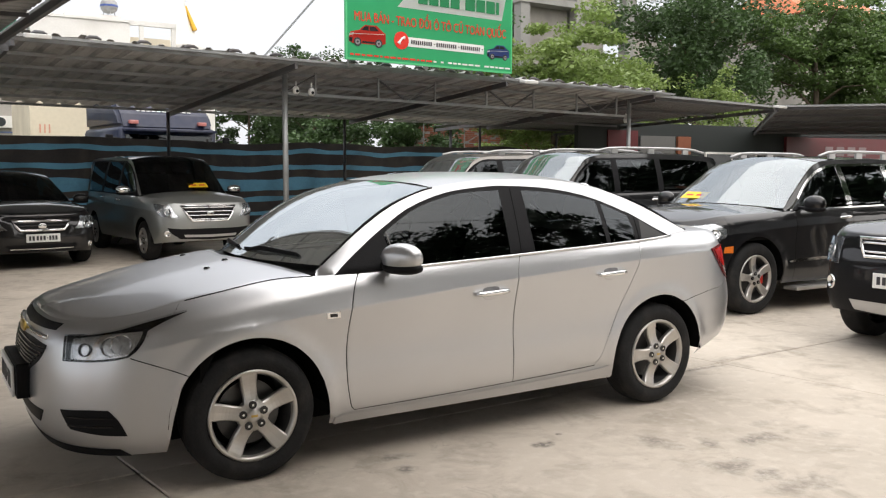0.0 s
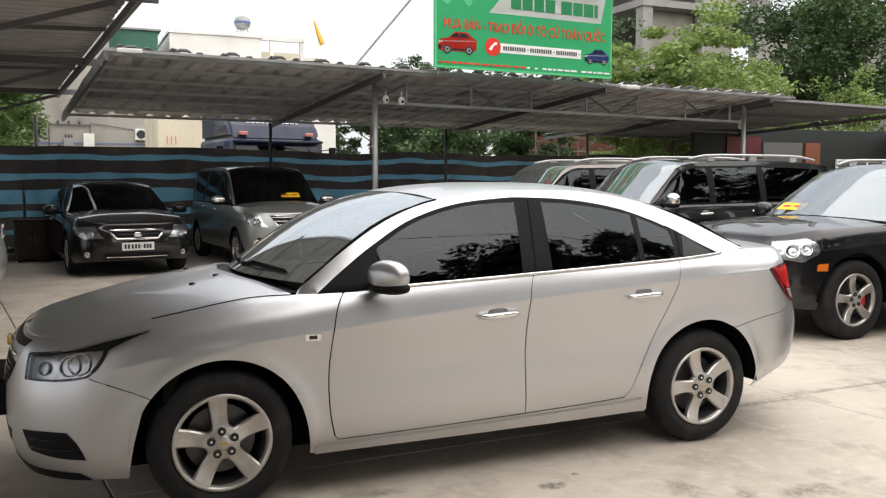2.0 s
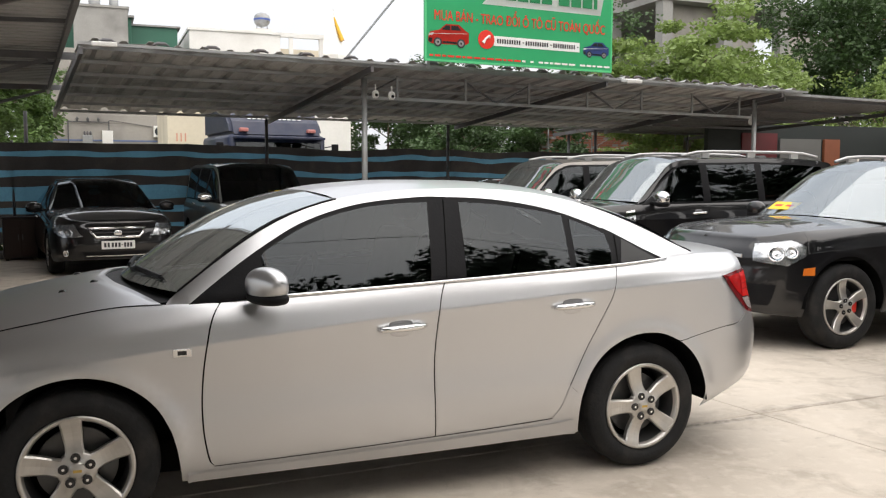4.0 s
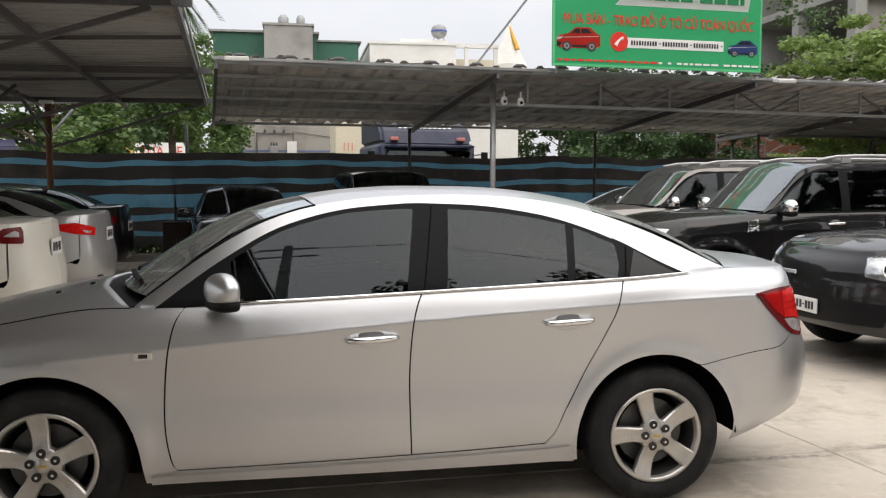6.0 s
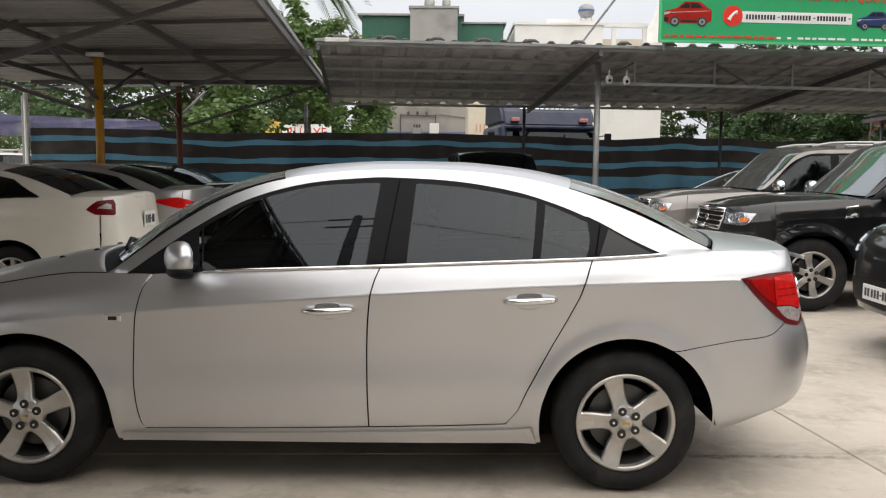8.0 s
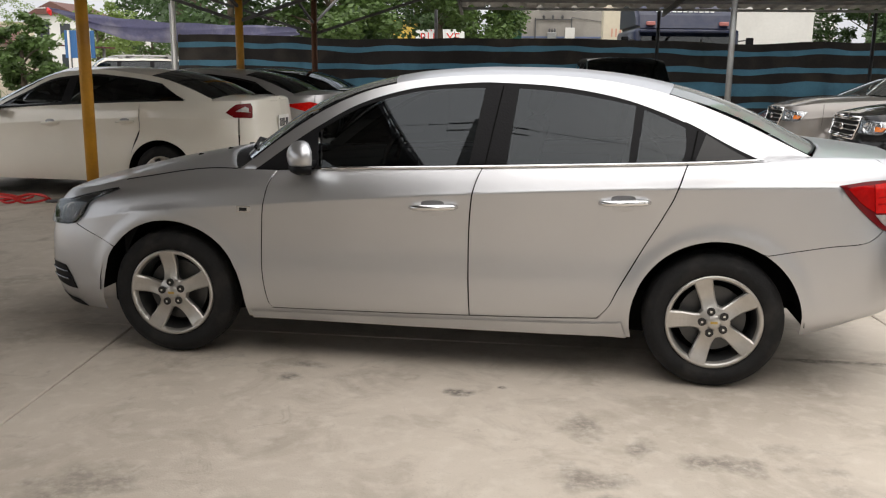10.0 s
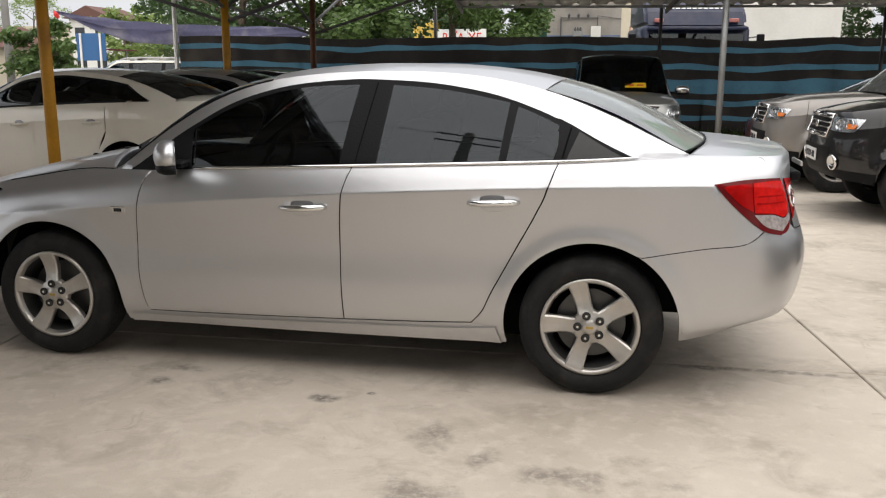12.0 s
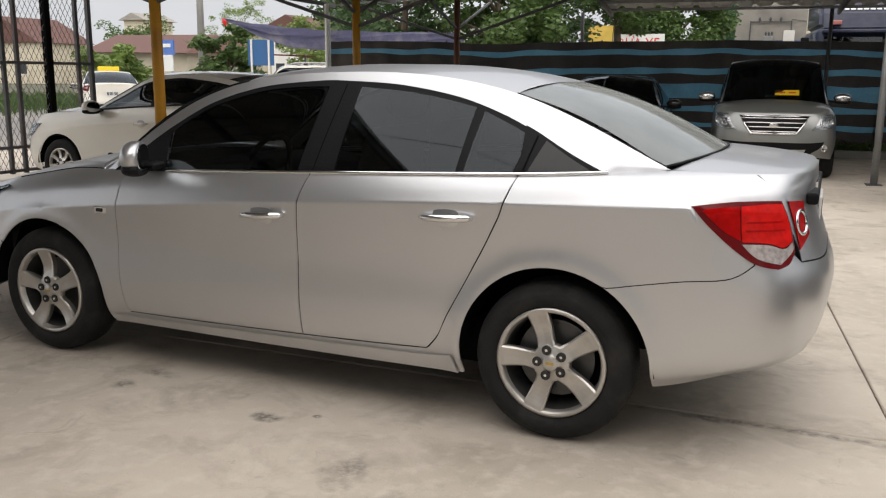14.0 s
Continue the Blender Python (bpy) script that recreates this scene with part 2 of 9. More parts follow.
M_LEAFDEEP = mat("leaf_deep_green", (0.026, 0.055, 0.018), 0.6, 0.0, 0.5, 0.5, 6.0, island=0.7)
M_BARK = mat("bark", (0.11, 0.085, 0.06), 0.9, 0.0, 0.3, 6.0, 40.0, 0.6)
M_WALLGREY = mat("weathered_plaster", (0.33, 0.31, 0.28), 0.85, 0.0, 0.14, 0.6, 8.0, 0.2, stain=(0.16, 0.15, 0.14), stain_scale=0.5, stain_amount=0.7)
M_WALLCREAM = mat("cream_plaster", (0.62, 0.56, 0.44), 0.8, 0.0, 0.1, 0.5, 8.0, 0.1, stain=(0.35, 0.3, 0.22), stain_scale=0.4, stain_amount=0.5)
M_WALLWHITE = mat("white_plaster", (0.74, 0.73, 0.70), 0.8, 0.0, 0.08, 0.5, 8.0, 0.1, stain=(0.48, 0.46, 0.42), stain_scale=0.3, stain_amount=0.5)
M_CONCRETE = mat("raw_concrete", (0.30, 0.295, 0.28), 0.9, 0.0, 0.15, 0.8, 12.0, 0.3, stain=(0.15, 0.145, 0.14), stain_scale=0.6, stain_amount=0.6)
M_GREENSHEET = mat("green_cladding", (0.025, 0.115, 0.075), 0.5, 0.1, 0.12, 0.5, 6.0)
M_TILE = mat("orange_roof_tile", (0.52, 0.16, 0.07), 0.75, 0.0, 0.15, 1.0, 12.0)
M_BROWNROOF = mat("brown_roof", (0.13, 0.062, 0.05), 0.75, 0.0, 0.15, 1.0, 12.0)
M_BRICK = mat("red_brick", (0.33, 0.13, 0.085), 0.9, 0.0, 0.25, 2.0, 12.0, island=0.5)
M_BLACKCLOTH = mat("black_shade_cloth", (0.036, 0.033, 0.032), 0.85, 0.0, 0.35, 1.4, 30.0, 0.2, stain=(0.10, 0.085, 0.07), stain_scale=1.6, stain_amount=0.45)
M_BLUECLOTH = mat("blue_shade_cloth", (0.10, 0.24, 0.34), 0.8, 0.0, 0.25, 1.4, 30.0, 0.2, stain=(0.05, 0.10, 0.13), stain_scale=1.3, stain_amount=0.6)
M_PURPLE = mat("purple_tarpaulin", (0.13, 0.13, 0.22), 0.7, 0.0, 0.3, 1.5, 20.0, stain=(0.34, 0.33, 0.38), stain_scale=2.2, stain_amount=0.6)
M_SIGNGREEN = mat("sign_green", (0.028, 0.35, 0.135), 0.35, 0.0, 0.07, 0.8, 5.0)
M_SIGNLIGHT = mat("sign_light_green", (0.10, 0.52, 0.22), 0.35, 0.0, 0.05)
M_SIGNRED = mat("sign_red", (0.72, 0.035, 0.02), 0.4, 0.0, 0.05)
M_SIGNWHITE = mat("sign_white", (0.80, 0.82, 0.80), 0.4, 0.0, 0.03)
M_SIGNBLUE = mat("sign_blue", (0.05, 0.09, 0.30), 0.4, 0.0, 0.05)
M_GRASS = mat("grass_blades", (0.07, 0.12, 0.03), 0.7, 0.0, 0.5, 1.0, 8.0, island=0.6)
M_SOIL = mat("soil_and_grass", (0.11, 0.105, 0.07), 0.95, 0.0, 0.3, 0.25, 6.0, 0.4, stain=(0.07, 0.11, 0.035), stain_scale=0.12, stain_amount=0.9)
M_ASPHALT = mat("asphalt", (0.19, 0.18, 0.17), 0.85, 0.0, 0.15, 0.4, 60.0, 0.3, stain=(0.32, 0.29, 0.25), stain_scale=0.2, stain_amount=0.6)
M_JOINT = mat("slab_joint_dirt", (0.17, 0.145, 0.12), 0.95, 0.0, 0.3, 3.0, 40.0, 0.4)
M_REDWALL = mat("red_panel", (0.10, 0.009, 0.012), 0.5, 0.0, 0.12)
M_ORANGEWOOD = mat("orange_brown_board", (0.20, 0.065, 0.03), 0.5, 0.0, 0.15)


def translucent(m, amount):
    """Lets part of the light through a thin cloth."""
    n, l = m.node_tree.nodes, m.node_tree.links
    b, out = n["Principled BSDF"], n["Material Output"]
    tr, mx = n.new("ShaderNodeBsdfTranslucent"), n.new("ShaderNodeMixShader")
    mx.inputs["Fac"].default_value = amount
    l.new(b.inputs["Base Color"].links[0].from_socket, tr.inputs["Color"])
    l.new(b.outputs[0], mx.inputs[1])
    l.new(tr.outputs[0], mx.inputs[2])
    l.new(mx.outputs[0], out.inputs["Surface"])


for cloth in (M_BLACKCLOTH, M_BLUECLOTH, M_PURPLE):
    translucent(cloth, 0.45)
for leafy in (M_LEAF, M_LEAFDARK, M_LEAFLIGHT, M_GRASS):
    translucent(leafy, 0.35)


def concrete_slab_material():
    """Pale worn concrete: mottled at three scales, pitted, with dark oil marks of their own shape."""
    m = bpy.data.materials.new("worn_concrete")
    m.use_nodes = True
    n, l = m.node_tree.nodes, m.node_tree.links
    b = n["Principled BSDF"]
    geo = n.new("ShaderNodeNewGeometry")

    def noise_of(scale, detail=5.0, rough=0.55, dist=0.0):
        t = n.new("ShaderNodeTexNoise")
        t.inputs["Scale"].default_value, t.inputs["Detail"].default_value = scale, detail
        t.inputs["Roughness"].default_value, t.inputs["Distortion"].default_value = rough, dist
        l.new(geo.outputs["Position"], t.inputs["Vector"])
        return t.outputs["Fac"]

    def span(src, lo, hi, a, c):
        r = n.new("ShaderNodeMapRange")
        for k, v in zip(("From Min", "From Max", "To Min", "To Max"), (lo, hi, a, c)):
            r.inputs[k].default_value = v
        l.new(src, r.inputs["Value"])
        return r.outputs["Result"]

    def blend(fac, a, c):
        x = n.new("ShaderNodeMix")
        x.data_type = "RGBA"
        l.new(fac, x.inputs["Factor"])
        if isinstance(a, tuple):
            x.inputs["A"].default_value = (*a, 1)
        else:
            l.new(a, x.inputs["A"])
        x.inputs["B"].default_value = (*c, 1)
        return x.outputs["Result"]

    big, mid, small, grit = noise_of(0.55, 6.0, 0.6, 0.4), noise_of(2.6, 6.0, 0.62, 0.6), noise_of(11.0, 5.0), noise_of(120.0, 2.0)
    col = blend(span(big, 0.35, 0.68, 0, 1), (0.57, 0.505, 0.425), (0.43, 0.378, 0.312))
    col = blend(span(mid, 0.50, 0.68, 0, 0.75), col, (0.34, 0.295, 0.24))
    col = blend(span(small, 0.5, 0.70, 0, 0.5), col, (0.60, 0.545, 0.47))
    col = blend(span(noise_of(5.0, 8.0, 0.72, 1.2), 0.60, 0.72, 0, 0.5), col, (0.25, 0.215, 0.175))
    col = blend(span(grit, 0.62, 0.8, 0, 0.5), col, (0.22, 0.20, 0.175))
    # oil marks: (x, y, half length, half width)
    wob = n.new("ShaderNodeTexNoise")
    wob.inputs["Scale"].default_value, wob.inputs["Detail"].default_value = 9.0, 4.0
    l.new(geo.outputs["Position"], wob.inputs["Vector"])
    speck = noise_of(26.0, 4.0, 0.7)
    for x, y, ha, hb, dark in OIL_MARKS:
        sub = n.new("ShaderNodeVectorMath")
        sub.operation = "SUBTRACT"
        l.new(geo.outputs["Position"], sub.inputs[0])
        sub.inputs[1].default_value = (x, y, 0)
        sc = n.new("ShaderNodeVectorMath")
        sc.operation = "MULTIPLY"
        l.new(sub.outputs[0], sc.inputs[0])
        sc.inputs[1].default_value = (1 / ha, 1 / hb, 0)
        ln = n.new("ShaderNodeVectorMath")
        ln.operation = "LENGTH"
        l.new(sc.outputs[0], ln.inputs[0])
        ad = n.new("ShaderNodeMath")
        ad.operation = "MULTIPLY_ADD"
        l.new(wob.outputs["Fac"], ad.inputs[0])
        ad.inputs[1].default_value = 2.4
        l.new(ln.outputs["Value"], ad.inputs[2])
        inside = span(ad.outputs[0], 1.55, 2.35, dark, 0.0)
        broken = n.new("ShaderNodeMath")
        broken.operation = "MULTIPLY"
        l.new(inside, broken.inputs[0])
        l.new(span(speck, 0.36, 0.56, 0.25, 1.0), broken.inputs[1])
        col = blend(broken.outputs[0], col, (0.115, 0.10, 0.085))
    l.new(col, b.inputs["Base Color"])
    l.new(span(mid, 0.3, 0.7, 0.62, 0.85), b.inputs["Roughness"])
    bp = n.new("ShaderNodeBump")
    bp.inputs["Strength"].default_value, bp.inputs["Distance"].default_value = 0.35, 0.004
    l.new(grit, bp.inputs["Height"])
    l.new(bp.outputs["Normal"], b.inputs["Normal"])
    return m


# ---- building blocks ----
def part(name, bm, material, parent=None, label="", smooth=False):
    me = bpy.data.meshes.new(name)
    bm.to_mesh(me)
    bm.free()
    me.materials.append(material)
    if smooth:
        me.shade_smooth()
    ob = new(name, me)
    ob.parent = parent
    if label:
        tagged(ob, label)
    return ob


def raw(name, verts, faces, material, parent=None, label="", smooth=False):
    me = bpy.data.meshes.new(name)
    me.from_pydata([tuple(v) for v in verts], [], [tuple(f) for f in faces])
    me.materials.append(material)
    if smooth:
        me.shade_smooth()
    me.update()
    ob = new(name, me)
    ob.parent = parent
    if label:
        tagged(ob, label)
    return ob


def thing(name, label, category, m=None, group="", kind=""):
    ob = tagged(new(name), label, category, group, kind)
    if m is not None:
        ob.matrix_world = m
    return ob


def add_box(bm, x0, x1, y0, y1, z0, z1, bevel=0.0):
    m = Matrix.Translation(((x0 + x1) / 2, (y0 + y1) / 2, (z0 + z1) / 2)) @ Matrix.Diagonal((x1 - x0, y1 - y0, z1 - z0, 1))
    vs = bmesh.ops.create_cube(bm, size=1, matrix=m)["verts"]
    if bevel:
        es = list({e for v in vs for e in v.link_edges})
        bmesh.ops.bevel(bm, geom=es, offset=bevel, segments=2, affect="EDGES", profile=0.5)
    return bm


def box(x0, x1, y0, y1, z0, z1, bevel=0.0):
    return add_box(bmesh.new(), x0, x1, y0, y1, z0, z1, bevel)


def add_beam(bm, p, q, w, h=None, bevel=0.0):
    """A square bar from p to q."""
    p, q, h = Vector(p), Vector(q), h or w
    d = q - p
    up = Vector((0, 0, 1)) if abs(d.normalized().z) < 0.99 else Vector((0, 1, 0))
    side = d.cross(up).normalized()
    top = side.cross(d).normalized()
    m = Matrix((side * w, d, top * h)).transposed().to_4x4()
    m.translation = (p + q) / 2
    vs = bmesh.ops.create_cube(bm, size=1, matrix=m)["verts"]
    if bevel:
        bmesh.ops.bevel(bm, geom=list({e for v in vs for e in v.link_edges}), offset=bevel, segments=1, affect="EDGES")
    return bm


def beam(p, q, w, h=None, bevel=0.0):
    return add_beam(bmesh.new(), p, q, w, h, bevel)


def add_tube(bm, points, radii, sides=10, cap=True):
    """A round bar along points with its own radius at each."""
    pts = [Vector(p) for p in points]
    rings = []
    for i, p in enumerate(pts):
        d = (pts[min(i + 1, len(pts) - 1)] - pts[max(i - 1, 0)]).normalized()
        a = d.cross(Vector((0, 0, 1)) if abs(d.z) < 0.9 else Vector((1, 0, 0))).normalized()
        c = d.cross(a)
        r = radii[i] if hasattr(radii, "__len__") else radii
        rings.append([bm.verts.new(p + (a * math.cos(2 * math.pi * k / sides) + c * math.sin(2 * math.pi * k / sides)) * r) for k in range(sides)])
    for r0, r1 in zip(rings, rings[1:]):
        for k in range(sides):
            bm.faces.new((r0[k], r0[(k + 1) % sides], r1[(k + 1) % sides], r1[k]))
    if cap:
        bm.faces.new(rings[0][::-1])
        bm.faces.new(rings[-1])
    return bm


def tube(points, radii, sides=10, cap=True):
    return add_tube(bmesh.new(), points, radii, sides, cap)


def corrugated(length, width, pitch, height, steps=6, thick=0.004, flat=0.35):
    """A ribbed sheet over x 0..length (ribs side by side) and y 0..width, with its own thickness."""
    xs, zs = [], []
    count = int(length / pitch)
    for i in range(count):
        for f, z in ((0.0, 0), (flat, 0), (flat + 0.12, 1), (flat + 0.3, 1), (flat + 0.42, 0)):
            xs.append((i + f) * pitch)
            zs.append(z * height)
    xs.append(length), zs.append(0)
    ys = np.linspace(0, width, steps)
    verts, faces = [], []
    for dz in (0, -thick):
        for y in ys:
            verts += [(x, y, z + dz) for x, z in zip(xs, zs)]
    n, k = len(xs), len(xs) * steps
    for j in range(steps - 1):
        for i in range(n - 1):
            a = j * n + i
            faces += [(a, a + 1, a + n + 1, a + n), (k + a, k + a + n, k + a + n + 1, k + a + 1)]
    for i in range(n - 1):
        a, b = i, (steps - 1) * n + i
        faces += [(a + 1, a, k + a, k + a + 1), (b, b + 1, k + b + 1, k + b)]
    for j in range(steps - 1):
        a, b = j * n, j * n + n - 1
        faces += [(a, a + n, k + a + n, k + a), (b + n, b, k + b, k + b + n)]
    return verts, faces


def letters(text, size, material, name, parent, m, extrude=0.004, label="", align="CENTER", squeeze=1.0):
    """Text in the built-in font, turned into a mesh that stands in its local xz plane."""
    cu = bpy.data.curves.new(name, "FONT")
    cu.body, cu.size, cu.extrude, cu.align_x, cu.align_y = text, size, extrude, align, "CENTER"
    tmp = bpy.data.objects.new(name, cu)
    scene.collection.objects.link(tmp)
    me = bpy.data.meshes.new_from_object(tmp.evaluated_get(bpy.context.evaluated_depsgraph_get()))
    bpy.data.objects.remove(tmp)
    bpy.data.curves.remove(cu)
    me.transform(Matrix.Diagonal((squeeze, 1, 1, 1)))
    me.transform(pose(0, 0, 0, 90))
    me.materials.clear()
    me.materials.append(material)
    ob = new(name, me)
    ob.parent = parent
    ob.matrix_basis = m
    if label:
        tagged(ob, label)
    return ob


def leaf_crown(name, clumps, leaf, per, material, parent, seed, flat=0.6):
    """Leaves in clumps: (x, y, z, radius) each, every leaf a folded pair of faces."""
    rng = np.random.default_rng(seed)
    c = np.repeat(np.array(clumps, float), per, axis=0)
    n = len(c)
    unit = lambda v: v / (np.linalg.norm(v, axis=1, keepdims=True) + 1e-9)
    d = unit(rng.normal(size=(n, 3)))
    p = c[:, :3] + d * (c[:, 3:] * (0.35 + 0.65 * rng.random((n, 1)) ** 0.5)) * (1, 1, flat)
    a = rng.normal(size=(n, 3))
    a[:, 2] = a[:, 2] * 0.4 - 0.25
    a = unit(a)
    b = unit(np.cross(a, d + rng.normal(size=(n, 3)) * 0.5))
    s = leaf * (0.6 + 0.8 * rng.random((n, 1)))
    v = np.stack((p, p + a * s * 0.5 + b * s * 0.28, p + a * s, p + a * s * 0.5 - b * s * 0.28), 1).reshape(-1, 3)
    me = bpy.data.meshes.new(name)
    me.vertices.add(4 * n), me.loops.add(4 * n), me.polygons.add(n)
    me.vertices.foreach_set("co", v.ravel())
    me.loops.foreach_set("vertex_index", np.arange(4 * n))
    me.polygons.foreach_set("loop_start", np.arange(0, 4 * n, 4))
    me.materials.append(material)
    me.update(calc_edges=True)
    ob = new(name, me)
    ob.parent = parent
    return ob


def tree(x, y, h, crown, seed, material, label, leaf=0.16, clumps=60, per=70, trunk=0.16, low=0.35, flat=0.75, z0=0.0, squash=1.0):
    """A tapered trunk with limbs that end in clumps of leaves."""
    rng = random.Random(seed)
    t = thing("tree", label, "tree", pose(x, y, z0))
    bm = bmesh.new()
    lean = (rng.uniform(-0.3, 0.3), rng.uniform(-0.3, 0.3))
    top = h * 0.72
    spine = [(lean[0] * k * k, lean[1] * k * k, top * k) for k in (0, 0.25, 0.5, 0.75, 1)]
    add_tube(bm, spine, [trunk * 1.25, trunk, trunk * 0.8, trunk * 0.55, trunk * 0.25], 8)
    spots = []
    for i in range(9):
        k = low + (1 - low) * (i + rng.random() * 0.6) / 9
        a = i * 2.4 + rng.uniform(-0.5, 0.5)
        r = crown * (0.5 + 0.5 * math.sin(math.pi * min(1, (k - low) / (1 - low) * 0.9 + 0.12))) * rng.uniform(0.7, 1.05)
        s = Vector((lean[0] * k * k, lean[1] * k * k, top * k))
        e = s + Vector((math.cos(a) * r, math.sin(a) * r * squash, h * rng.uniform(0.05, 0.22)))
        mid = s.lerp(e, 0.5) + Vector((0, 0, h * 0.04))
        add_tube(bm, [s, mid, e], [trunk * 0.4, trunk * 0.25, trunk * 0.08], 6)
        spots += [(mid, 0.6), (e, 1.0), (s.lerp(e, 0.8), 0.9)]
    part("trunk", bm, M_BARK, t, smooth=True)
    places = []
    for i in range(clumps):
        p, f = spots[i % len(spots)]
        r = crown * rng.uniform(0.16, 0.34) * f
        places.append((p.x + rng.gauss(0, crown * 0.2), p.y + rng.gauss(0, crown * 0.2) * squash, p.z + rng.gauss(0, h * 0.06) + 0.1 * h * rng.random(), r))
    leaf_crown("crown", places, leaf, per, material, t, seed, flat)
    return t


# ---- ground ----
ground = tagged(part("ground", box(-400, 400, -400, 400, -1.0, -0.045), M_SOIL), "bare soil with patchy grass around the paved yard", "ground", kind="structure")
OIL_MARKS = [(1.53, -0.28, 0.075, 0.05, 0.9), (1.72, -0.18, 0.02, 0.02, 0.9), (0.72, -0.05, 0.12, 0.05, 0.6), (0.70, -0.22, 0.07, 0.05, 0.75), (2.10, -0.57, 0.11, 0.13, 0.6), (2.13, -1.05, 0.14, 0.10, 0.6),
             (2.19, -1.22, 0.09, 0.08, 0.6), (2.33, -0.74, 0.06, 0.08, 0.6), (2.65, -0.83, 0.20, 0.08, 0.65), (0.35, -1.42, 0.2, 0.16, 0.5), (2.9, -0.65, 0.16, 0.05, 0.3), (3.03, -0.82, 0.07, 0.04, 0.4),
             (2.20, -1.40, 0.22, 0.1, 0.45), (3.02, -0.98, 0.12, 0.07, 0.3), (3.45, 0.52, 0.55, 0.035, 0.8), (4.6, 0.62, 0.7, 0.03, 0.45), (0.1, 0.0, 0.3, 0.2, 0.25)]
M_SLAB = concrete_slab_material()
road = tagged(part("road", box(-30, -8.8, -60, 90, -0.5, -0.02), M_ASPHALT), "dusty grey road outside the yard", "road", kind="structure")
YARD_A, YARD_B, YARD_O = Vector((4.42, 0.17, 0)), Vector((-0.55, 4.42, 0)), Vector((3.97, 0.58, 0))
pavement = tagged(new("pavement"), "pale worn concrete yard cast in square slabs", "pavement", kind="structure")
sub = bmesh.new()
c = [YARD_O + YARD_A * i + YARD_B * j for i, j in ((-2.85, -4), (5, -4), (5, 3.2), (-2.85, 3.2))]
sub.faces.new([sub.verts.new((p.x, p.y, -0.018)) for p in c])
part("joint_bed", sub, M_JOINT, pavement, "dark dirty joints between the slabs")


def slab_mesh():
    g = 0.001
    bm = bmesh.new()
    lo = [bm.verts.new(YARD_A * u + YARD_B * v - Vector((0, 0, 0.02))) for u, v in ((g, g), (1 - g, g), (1 - g, 1 - g), (g, 1 - g))]
    hi = [bm.verts.new(v.co + Vector((0, 0, 0.015))) for v in lo]
    c = sum((v.co for v in lo), Vector()) / 4
    top = [bm.verts.new(v.co + (c - v.co).normalized() * 0.008 + Vector((0, 0, 0.005))) for v in hi]
    for a, b in ((lo, hi), (hi, top)):
        for k in range(4):
            bm.faces.new((a[k], a[(k + 1) % 4], b[(k + 1) % 4], b[k]))
    bm.faces.new(top)
    me = bpy.data.meshes.new("slab")
    bm.to_mesh(me)
    bm.free()
    me.materials.append(M_SLAB)
    return me


slab = slab_mesh()
for i in range(-3, 5):
    for j in range(-4, 4):
        ob = new("slab", slab)
        ob.parent = pavement
        ob.location = YARD_O + YARD_A * i + YARD_B * j

# ---- shade canopies ----
SLOPE = 0.10  # the middle canopy runs at a slight angle to the sedan


